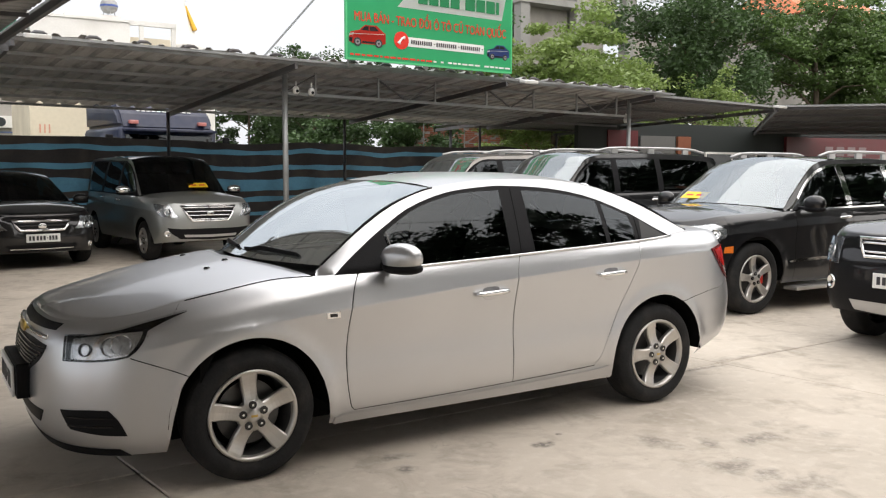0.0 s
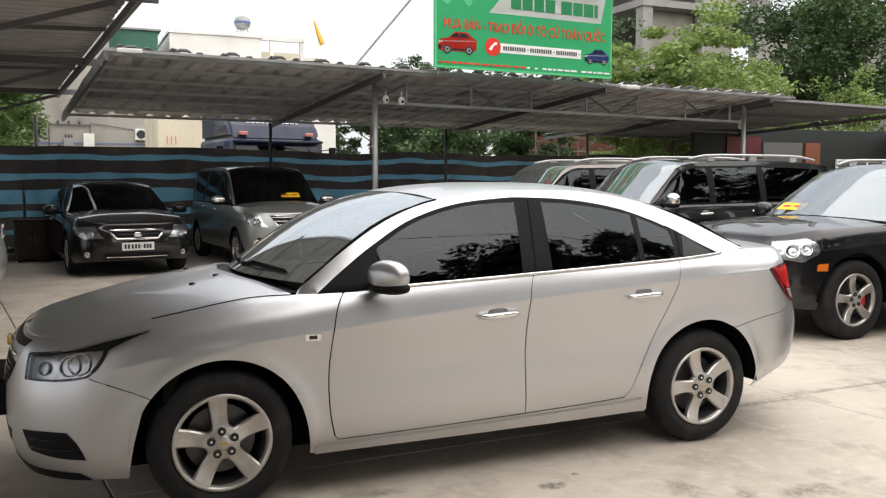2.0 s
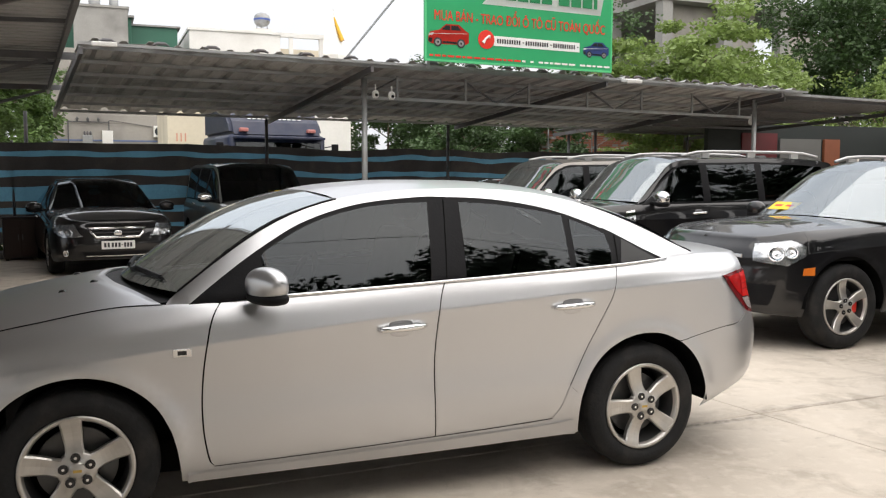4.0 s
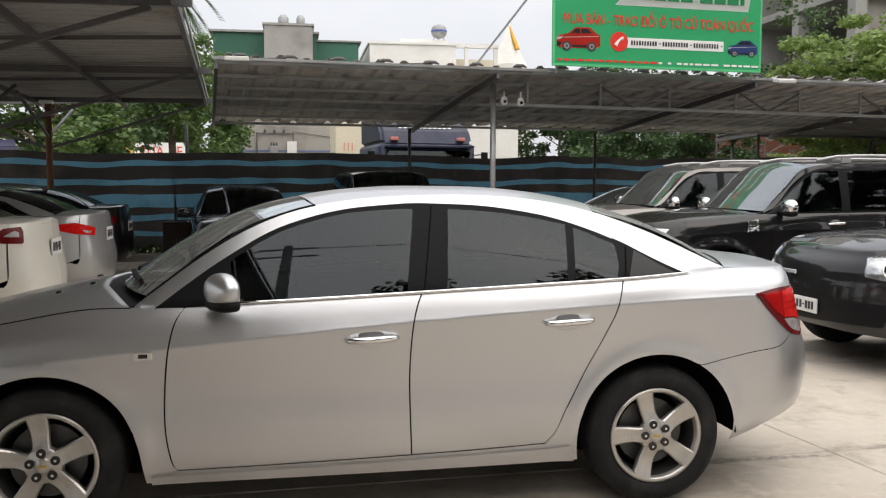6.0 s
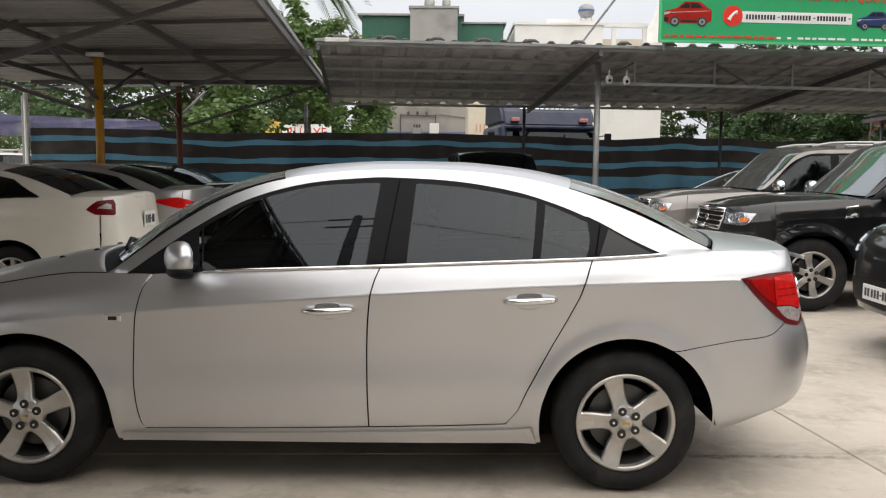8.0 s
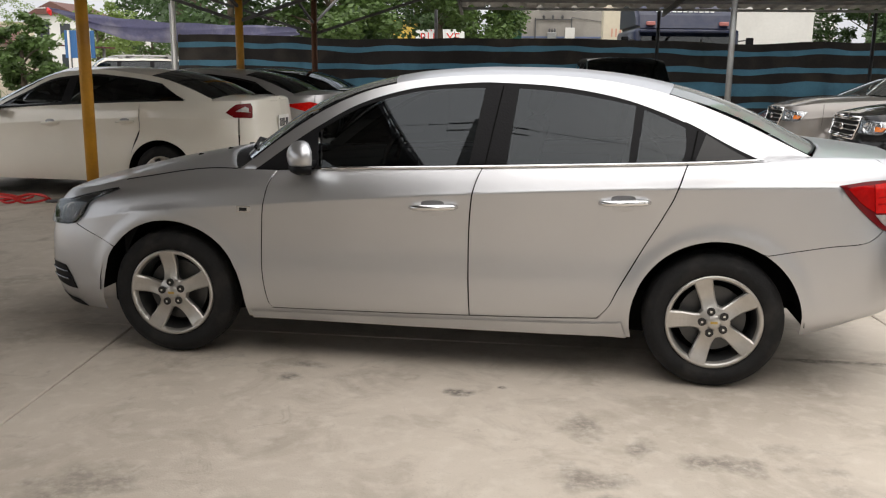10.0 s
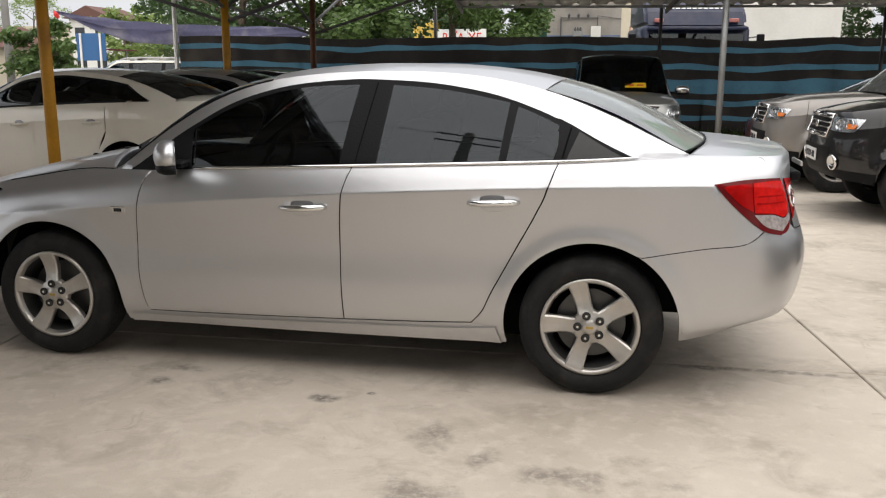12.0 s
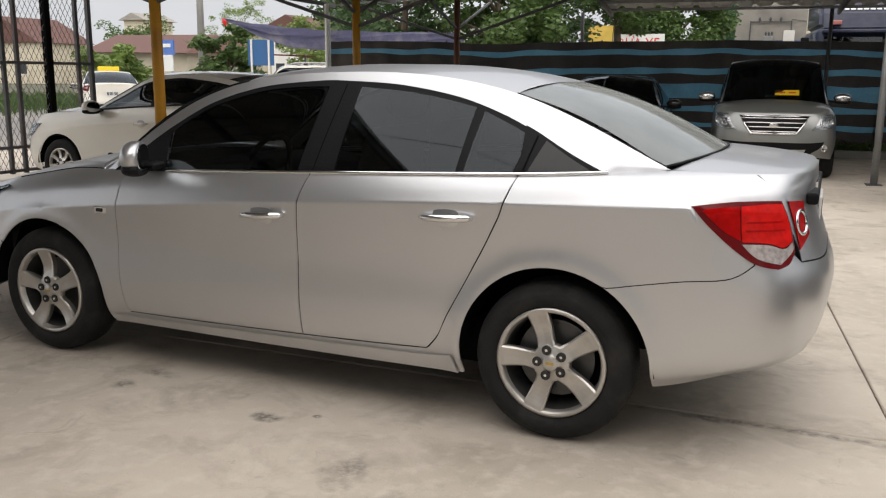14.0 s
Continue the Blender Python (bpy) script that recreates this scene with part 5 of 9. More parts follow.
part("sheet", beam((-2.0, 0, 2.35), (2.2, 0, 2.2), 2.0, 0.06), M_REDWALL, t)
for x in (-1.8, 2.0):
    part("post", beam((x, 0.5, 0), (x, 0.5, 2.25), 0.08), M_STEEL, t)
for k, (x, y, h, r) in enumerate(((-19.4, 20.6, 2.3, 1.2), (-20.4, 21.8, 2.2, 1.1), (-17.8, 24.6, 3.3, 1.2), (-62, 84, 11, 3.0), (-26.0, 50, 5.0, 2.6), (-37, 20, 2.6, 2.4), (-24, 40, 5, 2.0), (-33, 14, 3.0, 2.6), (-46, 50, 6, 3.0))):
    tree(x, y, h, r, 90 + k, M_LEAF if k % 3 else M_LEAFLIGHT, "green leafy bush beside the road" if h < 4 else "green leafy tree beside the road", 0.2, 60, 80, 0.12, low=0.12 if h < 4 else 0.3)
weeds("verge_grass", (-30, 14), (-30, 26), 3.5, 9000, 9, "green grass verge beside the road", 0.5)

# ---- behind the camera: what the car windows mirror ----
tagged(part("wall_south", box(-30, 34, -20.4, -20.1, -0.1, 3.2), M_WALLGREY), "plain plastered wall closing the yard", "wall", kind="structure")
for k, (x, y, h) in enumerate(((5.5, -15.5, 14.0), (9.0, -13.5, 15.5), (14.0, -11.5, 15.5), (18.5, -9.5, 15.0), (22.5, -5.0, 13.0), (0.0, -24.0, 8.0), (-7.0, -24.0, 8.5), (-14.0, -23.0, 8.0), (25, 2, 9.0))):
    tree(x, y, h, 3.9, 120 + k, M_LEAFDEEP, "tall dark green tree at the yard's edge", 0.40, 100, 150, 0.24, low=0.2)
t = thing("power_pole", "concrete power pole with cross arms and cables", "pole", pose(-0.4, -9.8, 0))
part("shaft", tube([(0, 0, 0), (0, 0, 14.6)], [0.24, 0.16], 10), M_CONCRETE, t, smooth=True)
for z in (13.2, 14.2):
    part("cross_arm", beam((-1.0, 0, z), (1.0, 0, z), 0.09), M_STEELDARK, t)
for x in (-0.9, -0.3, 0.4, 0.9):
    part("cable", tube([(x - 30, 0.1, 14.2), (x - 15, 0.1, 13.7), (x, 0.1, 14.0), (x + 15, 0.1, 13.7), (x + 30, 0.1, 14.2)], 0.015, 5), M_DARK, t)


# ---- car bodies: a side surface wrapped round nose and tail, cut into panels ----
def spline(pts):
    """A smooth function through (x, y) points."""
    p = np.array(pts, float)
    x, y = p[:, 0], p[:, 1]
    d = np.diff(y) / np.diff(x)
    m = np.zeros(len(x))
    m[1:-1] = np.where(d[1:] * d[:-1] > 0, 2 * d[1:] * d[:-1] / (d[1:] + d[:-1] + 1e-12), 0)
    m[0], m[-1] = d[0], d[-1]

    def f(t):
        t = np.clip(np.asarray(t, float), x[0], x[-1])
        i = np.clip(np.searchsorted(x, t) - 1, 0, len(x) - 2)
        h = x[i + 1] - x[i]
        u = (t - x[i]) / h
        return (y[i] * (1 + 2 * u) * (1 - u) ** 2 + m[i] * h * u * (1 - u) ** 2 + y[i + 1] * u * u * (3 - 2 * u) + m[i + 1] * h * u * u * (u - 1))
    return f


def smooth_line(pts, n=12, closed=False):
    """Catmull-Rom through points of any dimension; a point given with None after it stays a sharp corner."""
    p = [np.array(q, float) for q in pts]
    out, k = [], len(p)
    for i in range(k if closed else k - 1):
        a, b = p[i], p[(i + 1) % k]
        before = p[i - 1] if (closed or i > 0) else a
        after = p[(i + 2) % k] if (closed or i + 2 < k) else b
        for j in range(n):
            u = j / n
            out.append(0.5 * (2 * a + (b - before) * u + (2 * before - 5 * a + 4 * b - after) * u * u + (3 * a - before - 3 * b + after) * u ** 3))
    if not closed:
        out.append(p[-1])
    return out


def chain(*runs, step=0.02):
    """One closed outline out of smooth runs that meet in corners; each run is densified."""
    out = []
    for run in runs:
        fine = smooth_line(run, 16) if len(run) > 2 else [np.array(run[0], float) * (1 - k / 16) + np.array(run[-1], float) * k / 16 for k in range(17)]
        fine = np.array(fine)
        acc = np.concatenate(([0], np.cumsum(np.linalg.norm(np.diff(fine, axis=0), axis=1))))
        n = max(1, int(acc[-1] / step))
        t = acc[-1] * np.arange(n) / n
        out += list(np.stack((np.interp(t, acc, fine[:, 0]), np.interp(t, acc, fine[:, 1])), -1))
    return out


class Shell:
    """The painted side of a car: x to the tail, y is the half width, z up. s runs along the plan from the nose's middle to the tail's middle,
    q up the section; knots 0 to 6 are sill foot, sill, lower door, middle, crease, shoulder and top edge."""
    Q = (0.0, 0.07, 0.25, 0.42, 0.66, 0.77, 0.90)

    def __init__(self, plan, zs, insets, nose, tail, nose_from, tail_from, arches, lip=0.012):
        fine = np.array(smooth_line(plan, 24))
        acc = np.concatenate(([0], np.cumsum(np.linalg.norm(np.diff(fine, axis=0), axis=1))))
        self.len, self.acc, self.fine = acc[-1], acc, fine
        self.hw = fine[:, 1].max()
        self.zk = [spline(z) for z in zs]
        self.ik = [spline(i) for i in insets]
        self.nose, self.tail, self.nf, self.tf = spline(nose), spline(tail), nose_from, tail_from
        self.x0, self.x1 = fine[0, 0], fine[-1, 0]
        self.arches, self.lip, self.net = arches, lip, None

    def at(self, s, q, out=0.0):
        s, q = np.broadcast_arrays(np.asarray(s, float), np.asarray(q, float))
        if np.any(out):
            return self.at(s, q) + self.normal(s, q) * np.asarray(out)[..., None] if np.ndim(out) else self.at(s, q) + self.normal(s, q) * out
        x, y = np.interp(s, self.acc, self.fine[:, 0]), np.interp(s, self.acc, self.fine[:, 1])
        z, ins = self._section([f(x) for f in self.zk], q), self._section([f(x) for f in self.ik], q)
        wf = np.clip((self.nf - x) / (self.nf - self.x0), 0, 1)
        wr = np.clip((x - self.tf) / (self.x1 - self.tf), 0, 1)
        xx = x + self.nose(z) * wf ** 1.3 - self.tail(z) * wr ** 1.3
        yy = y * (1 - ins / self.hw)
        for cx, cz, r in self.arches:
            d = np.hypot(x - cx, z - cz) - r
            yy = yy + self.lip * np.exp(-np.clip(d - 0.012, 0, None) ** 2 / 0.0020) * (z > 0.12) * (np.abs(y) > 0.5)
        return np.stack((xx, yy, z), -1)

    def _section(self, k, q):
        Q = self.Q
        d = [(k[i + 1] - k[i]) / (Q[i + 1] - Q[i]) for i in range(6)]
        m = [d[0], (d[0] + d[1]) / 2, (d[1] + d[2]) / 2, (d[2] + d[3]) / 2]
        res = np.zeros_like(q)
        for i in range(6):
            h = Q[i + 1] - Q[i]
            u = np.clip((q - Q[i]) / h, 0, 1)
            if i < 3:
                a, b = m[i], m[i + 1]
            elif i == 3:
                a, b = m[3], d[3]
            elif i == 4:
                a, b = d[4], (d[4] + d[5]) / 2
            else:
                a, b = (d[4] + d[5]) / 2, d[5] * 1.5 - d[4] * 0.5
            v = k[i] * (1 + 2 * u) * (1 - u) ** 2 + a * h * u * (1 - u) ** 2 + k[i + 1] * u * u * (3 - 2 * u) + b * h * u * u * (u - 1)
            sel = (q >= Q[i]) & ((q < Q[i + 1]) | (i == 5))
            res = np.where(sel, v, res)
        return np.where(q < 0, k[0], res)

    def normal(self, s, q):
        e = 1e-3
        a = self.at(np.clip(s + e, 0, self.len), q) - self.at(np.clip(s - e, 0, self.len), q)
        b = self.at(s, np.clip(q + e, 0, 0.9)) - self.at(s, np.clip(q - e, 0, 0.9))
        n = np.cross(b, a)
        n /= np.linalg.norm(n, axis=-1, keepdims=True) + 1e-12
        return n

    def find(self, x=None, z=0.5, y=None, tail=False):
        """s, q of the point at x and z of the side, or at half width y and z of the nose or tail."""
        if self.net is None:
            self.ns, self.nq = np.linspace(0, self.len, 700), np.linspace(0, 0.9, 91)
            u, v = np.meshgrid(self.ns, self.nq, indexing="ij")
            self.net = self.at(u, v)
            self.netx = np.maximum.accumulate(self.net[..., 0], axis=0)
            self.netz = np.maximum.accumulate(self.net[..., 2], axis=1)
        q, s, half = 0.4, 0.0, 350
        for _ in range(5):
            j = min(89, int(q / 0.01))
            f = q / 0.01 - j
            if y is None:
                s = np.interp(x, self.netx[:, j] * (1 - f) + self.netx[:, j + 1] * f, self.ns)
            else:
                col = self.net[:, j, 1] * (1 - f) + self.net[:, j + 1, 1] * f
                s = np.interp(y, col[half:][::-1], self.ns[half:][::-1]) if tail else np.interp(y, col[:half], self.ns[:half])
            i = min(698, int(s / self.len * 699))
            g = s / self.len * 699 - i
            q = float(np.interp(z, self.netz[i] * (1 - g) + self.netz[i + 1] * g, self.nq))
        return np.array((s, q))


def sedan_shell():
    plan = [(-0.905, 0), (-0.90, 0.22), (-0.875, 0.42), (-0.815, 0.60), (-0.70, 0.735), (-0.52, 0.825), (-0.25, 0.872), (0.2, 0.888), (0.8, 0.893), (1.4, 0.895), (2.2, 0.895), (2.75, 0.89),
            (3.1, 0.868), (3.35, 0.815), (3.53, 0.70), (3.62, 0.52), (3.66, 0.30), (3.675, 0)]
    zs = [[(-0.9, 0.20), (-0.3, 0.19), (0.45, 0.205), (2.3, 0.215), (3.1, 0.27), (3.4, 0.34), (3.7, 0.38)],
          [(-0.9, 0.27), (0.0, 0.25), (0.45, 0.27), (2.3, 0.29), (3.1, 0.33), (3.7, 0.43)],
          [(-0.9, 0.38), (0.0, 0.40), (0.45, 0.43), (2.3, 0.45), (3.7, 0.53)],
          [(-0.9, 0.52), (0.0, 0.57), (0.45, 0.60), (2.3, 0.64), (3.7, 0.68)],
          [(-0.9, 0.645), (-0.55, 0.67), (-0.17, 0.735), (0.5, 0.80), (1.54, 0.89), (2.48, 0.945), (3.16, 0.965), (3.7, 0.93)],
          [(-0.9, 0.725), (-0.55, 0.765), (-0.17, 0.83), (0.2, 0.885), (0.5, 0.905), (1.54, 0.955), (2.48, 1.005), (2.9, 1.03), (3.16, 1.03), (3.7, 1.02)],
          [(-0.9, 0.785), (-0.55, 0.83), (-0.17, 0.90), (0.2, 0.955), (0.5, 0.965), (1.14, 0.99), (1.96, 1.025), (2.53, 1.05), (2.81, 1.065), (3.1, 1.085), (3.4, 1.08), (3.7, 1.07)]]
    ins = [[(-0.9, 0.07), (0.45, 0.075), (2.3, 0.07), (3.7, 0.09)],
           [(-0.9, 0.02), (0.45, 0.042), (2.3, 0.042), (3.1, 0.03), (3.7, 0.03)],
           [(-0.9, 0.0), (0.45, 0.024), (2.3, 0.024), (3.7, 0.0)],
           [(-0.9, 0.0), (-0.3, 0.014), (0.45, 0.029), (2.3, 0.029), (2.9, 0.014), (3.7, 0.0)],
           [(-0.9, 0.03), (-0.3, 0.02), (0.3, 0.006), (1.2, 0.0), (2.5, 0.0), (3.2, 0.012), (3.7, 0.05)],
           [(-0.9, 0.06), (-0.3, 0.055), (0.2, 0.045), (0.6, 0.028), (1.5, 0.026), (2.5, 0.029), (2.9, 0.05), (3.2, 0.06), (3.7, 0.09)],
           [(-0.9, 0.11), (-0.3, 0.14), (0.15, 0.15), (0.48, 0.085), (0.8, 0.058), (1.5, 0.052), (2.5, 0.065), (2.8, 0.10), (3.1, 0.16), (3.4, 0.16), (3.7, 0.14)]]
    nose = [(0.18, 0.07), (0.28, 0.02), (0.42, 0.0), (0.55, 0.005), (0.68, 0.03), (0.76, 0.075), (0.83, 0.15), (0.95, 0.2)]
    tail = [(0.3, 0.09), (0.45, 0.025), (0.62, 0.0), (0.70, 0.012), (0.78, 0.045), (0.95, 0.088), (1.08, 0.10)]
    return Shell(plan, zs, ins, nose, tail, -0.30, 3.0, [(0.0, 0.315, 0.385), (2.685, 0.32, 0.388)])


def inside(poly, pts):
    """Which of pts lie in the closed outline, and not too near its edge."""
    p, q = np.array(poly), np.roll(np.array(poly), -1, axis=0)
    res = np.zeros(len(pts), bool)
    near = np.full(len(pts), 9.0)
    for a, b in zip(p, q):
        c = ((a[1] > pts[:, 1]) != (b[1] > pts[:, 1])) & (pts[:, 0] < (b[0] - a[0]) * (pts[:, 1] - a[1]) / (b[1] - a[1] + 1e-12) + a[0])
        res ^= c
        d = b - a
        t = np.clip(((pts - a) @ d) / (d @ d + 1e-12), 0, 1)
        near = np.minimum(near, np.linalg.norm(pts - a - t[:, None] * d, axis=1))
    return res & (near > 0.007)


def fill(poly, us, vs, more=()):
    """Triangles over an outline, with a net of inner points at the rows us and columns vs."""
    from mathutils.geometry import delaunay_2d_cdt
    lo, hi = np.min(poly, axis=0), np.max(poly, axis=0)
    us, vs = [u for u in us if lo[0] < u < hi[0]], [v for v in vs if lo[1] < v < hi[1]]
    net = np.array([(u, v) for u in us for v in vs]).reshape(-1, 2)
    if len(more):
        net = np.concatenate((net, np.array(more)))
    if len(net):
        net = net[inside(poly, net)]
    pts = [Vector(p) for p in poly] + [Vector(p) for p in net]
    out = delaunay_2d_cdt(pts, [], [list(range(len(poly)))], 1, 1e-5)
    return np.array([tuple(v) for v in out[0]]), [tuple(f) for f in out[2]]


ROWS_Q = [0.035, 0.07, 0.13, 0.19, 0.25, 0.31, 0.37, 0.42, 0.48, 0.54, 0.60, 0.652, 0.668, 0.70, 0.735, 0.77, 0.80, 0.83, 0.86, 0.885]


def skin(name, uv, tris, place, normals, material, parent, label="", outline=0, depth=0.012, sides=(-1, 1), smooth=True):
    """Mesh objects for a panel on the left (-1) and right (1) side, with the surface's own normals and a folded edge of some depth."""
    made = []
    for side in sides:
        m = np.array((1, side, 1.0))
        v, n = place * m, normals * m
        f = [t if side < 0 else t[::-1] for t in tris]
        verts, faces, nor = list(v), list(f), list(n)
        if outline and depth:
            k = len(verts)
            verts += list(v[:outline]) + list(v[:outline] - n[:outline] * depth)
            nor += list(n[:outline]) * 2
            for i in range(outline):
                j = (i + 1) % outline
                q = (k + j, k + i, k + outline + i, k + outline + j)
                faces.append(q if side < 0 else q[::-1])
        me = bpy.data.meshes.new(name)
        me.from_pydata([tuple(p) for p in verts], [], faces)
        me.materials.append(material)
        me.shade_smooth()
        me.normals_split_custom_set_from_vertices([tuple(p) for p in nor])
        me.update()
        ob = new(name, me)
        ob.parent = parent
        if label:
            tagged(ob, label)
        made.append(ob)
    return made


class Body:
    """Panels on a shell, under one thing."""

    def __init__(self, shell, holder):
        self.s, self.t = shell, holder
        # rings of points round the wheel arches, where the flare bends the panel
        self.rings = [shell.find(x=cx + (r + d) * math.cos(a), z=cz + (r + d) * math.sin(a)) for cx, cz, r in shell.arches for k, d in enumerate((0.012, 0.025, 0.04, 0.058, 0.08, 0.11)) for a in np.linspace(0.05, 3.09, 26) + 0.05 * (k % 2)]

    def sq(self, pts):
        """(x, z) on the side; ("f", y, z) on the nose, ("r", y, z) on the tail; ("u", s, q) as they are."""
        res = []
        for p in pts:
            if len(p) == 2:
                res.append(self.s.find(x=p[0], z=p[1]))
            elif p[0] == "u":
                res.append(np.array(p[1:], float))
            else:
                res.append(self.s.find(y=p[1], z=p[2], tail=p[0] == "r"))
        return res

    def panel(self, name, runs, material, label="", out=0.0, depth=0.012, step=0.025, col=0.05, sides=(-1, 1), parent=None, rings=False):
        poly = chain(*[self.sq(r) for r in runs], step=step)
        # drop repeated points
        poly = [p for i, p in enumerate(poly) if np.linalg.norm(p - poly[i - 1]) > 1e-4]
        uv, tris = fill(poly, np.arange(0.02, self.s.len, col), ROWS_Q, self.rings if rings else ())
        s, q = np.clip(uv[:, 0], 0, self.s.len), np.clip(uv[:, 1], 0, 0.9)
        n = self.s.normal(s, q)
        v = self.s.at(s, q) + n * out
        # faces must turn outwards
        a, b, c = (v[[t[k] for t in tris]] for k in range(3))
        face = np.cross(b - a, c - a)
        flip = (face * n[[t[0] for t in tris]]).sum(1) > 0
        tris = [t if f else t[::-1] for t, f in zip(tris, flip)]
        tris = [t[::-1] for t in tris]
        return skin(name, uv, tris, v, n, material, parent or self.t, label, len(poly), depth, sides)


def grid_patch(name, P, material, parent, label="", thick=0.0, smooth=True):
    """A patch from a grid of points P[i][j], with thickness below it if asked."""
    P = np.array(P)
    r, c = P.shape[:2]
    verts = P.reshape(-1, 3)
    faces = [(i * c + j, i * c + j + 1, (i + 1) * c + j + 1, (i + 1) * c + j) for i in range(r - 1) for j in range(c - 1)]
    if thick:
        k = len(verts)
        verts = np.concatenate((verts, verts - np.array((0, 0, thick))))
        faces += [tuple(k + v for v in f[::-1]) for f in faces]
        rim = [i * c for i in range(r)] + [(r - 1) * c + j for j in range(1, c)] + [i * c + c - 1 for i in range(r - 2, -1, -1)] + [j for j in range(c - 2, 0, -1)]
        faces += [(a, b, b + k, a + k) for a, b in zip(rim, rim[1:] + rim[:1])]
    return raw(name, verts, faces, material, parent, label, smooth)


def lathe(bm, profile, axis_y=True, n=48):
    """Turn (r, y) points round the y axis."""
    rings = []
    for r, y in profile:
        rings.append([bm.verts.new((r * math.cos(2 * math.pi * k / n), y, r * math.sin(2 * math.pi * k / n))) for k in range(n)])
    for a, b in zip(rings, rings[1:]):
        for k in range(n):
            bm.faces.new((a[k], a[(k + 1) % n], b[(k + 1) % n], b[k]))
    return bm


def make_wheel(parent, name, x, y, z, r, rim, width, spokes, turn, side, metal=None, caliper=None, wide=1.0):
    """A wheel whose outer face looks to -y (side -1) or +y: tyre, rim, spokes, nuts, brake disc."""
    metal = metal or M_ALLOY
    w = tagged(new(name), "")
    w.parent = parent
    w.matrix_basis = pose(x, y, z, 0, 0, 0 if side < 0 else 180)
    # outer face at local y = 0, tyre goes to +width
    prof = [(rim + 0.002, 0.012), (rim + 0.012, 0.0), (rim + 0.03, -0.006), (rim + 0.5 * (r - rim), -0.012), (r - 0.035, -0.004), (r - 0.012, 0.012), (r - 0.003, 0.03), (r, 0.05), (r, width - 0.05), (r - 0.005, width - 0.025), (r - 0.04, width), (rim, width - 0.02)]
    tyre = part("tyre", lathe(bmesh.new(), prof, n=64), M_RUBBER, w, "black rubber tyre", smooth=True)
    tv, tf = [], []
    for k in range(56):
        for yy in (0.062, 0.098, 0.134):
            a = 2 * math.pi * (k + (0.5 if yy == 0.098 else 0)) / 56
            m = pose(r * math.cos(a), yy, r * math.sin(a), 0, -math.degrees(a), 0)
            k0 = len(tv)
            tv += [tuple(m @ Vector(c)) for c in ((-0.004, -0.015, -0.013), (0.0008, -0.014, -0.012), (0.0008, 0.014, -0.012), (-0.004, 0.015, -0.013), (-0.004, -0.015, 0.013), (0.0008, -0.014, 0.012), (0.0008, 0.014, 0.012), (-0.004, 0.015, 0.013))]
            tf += [tuple(k0 + i for i in f) for f in ((1, 2, 6, 5), (0, 1, 5, 4), (2, 3, 7, 6), (0, 3, 2, 1), (4, 5, 6, 7))]
    tagged(raw("tread", tv, tf, M_RUBBER, tyre), kind="stuff")
    # rim lip and barrel
    lip = [(rim + 0.004, 0.010), (rim + 0.004, -0.003), (rim - 0.010, -0.004), (rim - 0.016, 0.006), (rim - 0.022, 0.022)]
    part("rim", lathe(bmesh.new(), lip, n=64), metal, w, "silver alloy rim", smooth=True)
    part("barrel", lathe(bmesh.new(), [(rim - 0.022, 0.022), (rim - 0.034, width - 0.03)], n=48), M_ALLOYDARK, w, "dark rim barrel", smooth=True)
    part("brake_disc", lathe(bmesh.new(), [(0.0, 0.085), (rim * 0.72, 0.085), (rim * 0.72, 0.10), (0.0, 0.10)], n=32), M_ALLOYDARK, w)
    part("wheel_back", lathe(bmesh.new(), [(0.0, 0.13), (rim - 0.025, 0.13)], n=32), M_DARK, w)
    for k in range(spokes):
        a = math.radians(turn) + 2 * math.pi * k / spokes
        bm = bmesh.new()
        ra, rb = 0.066, rim - 0.008
        rows = []
        for i in range(9):
            f = i / 8
            rr = ra + (rb - ra) * f
            hwid = wide * (0.031 + 0.013 * f + 0.006 * max(0, 1 - f * 5)) * (5 / spokes) ** 0.6
            yy = -0.004 + 0.020 * math.sin(math.pi * min(1.0, 0.15 + f * 0.9)) - 0.004 * (1 - f)
            rows.append((rr, hwid, yy))
        ring = []
        for rr, hwid, yy in rows:
            cr = []
            for u, d in ((-1, 0.030), (-1, 0.006), (-0.82, 0.0), (0, 0.002), (0.82, 0.0), (1, 0.006), (1, 0.030)):
                lx, lz = rr, u * hwid
                cr.append(bm.verts.new((lx * math.cos(a) - lz * math.sin(a), yy + d, lx * math.sin(a) + lz * math.cos(a))))
            ring.append(cr)
        for r0, r1 in zip(ring, ring[1:]):
            for j in range(6):
                bm.faces.new((r0[j], r0[j + 1], r1[j + 1], r1[j]))
        bmesh.ops.recalc_face_normals(bm, faces=bm.faces[:])
        part("spoke", bm, metal, w)
    part("hub", lathe(bmesh.new(), [(0.0, -0.004), (0.028, -0.004), (0.032, -0.001), (0.036, 0.003), (0.070, 0.002), (0.076, 0.006), (0.080, 0.03)], n=32), metal, w, smooth=True)
    for k in range(5):
        a = math.radians(turn) + 2 * math.pi * k / 5
        # a black disc stands for the shaded hole round each nut
        part("lug_hole_shade", tube([(0.054 * math.cos(a), 0.010, 0.054 * math.sin(a)), (0.054 * math.cos(a), -0.0045, 0.054 * math.sin(a))], 0.0195, 12), M_GLOSSBLACK, w)
        part("lug_head", tube([(0.054 * math.cos(a), -0.003, 0.054 * math.sin(a)), (0.054 * math.cos(a), -0.007, 0.054 * math.sin(a))], [0.0075, 0.006], 6), M_CHROME, w)
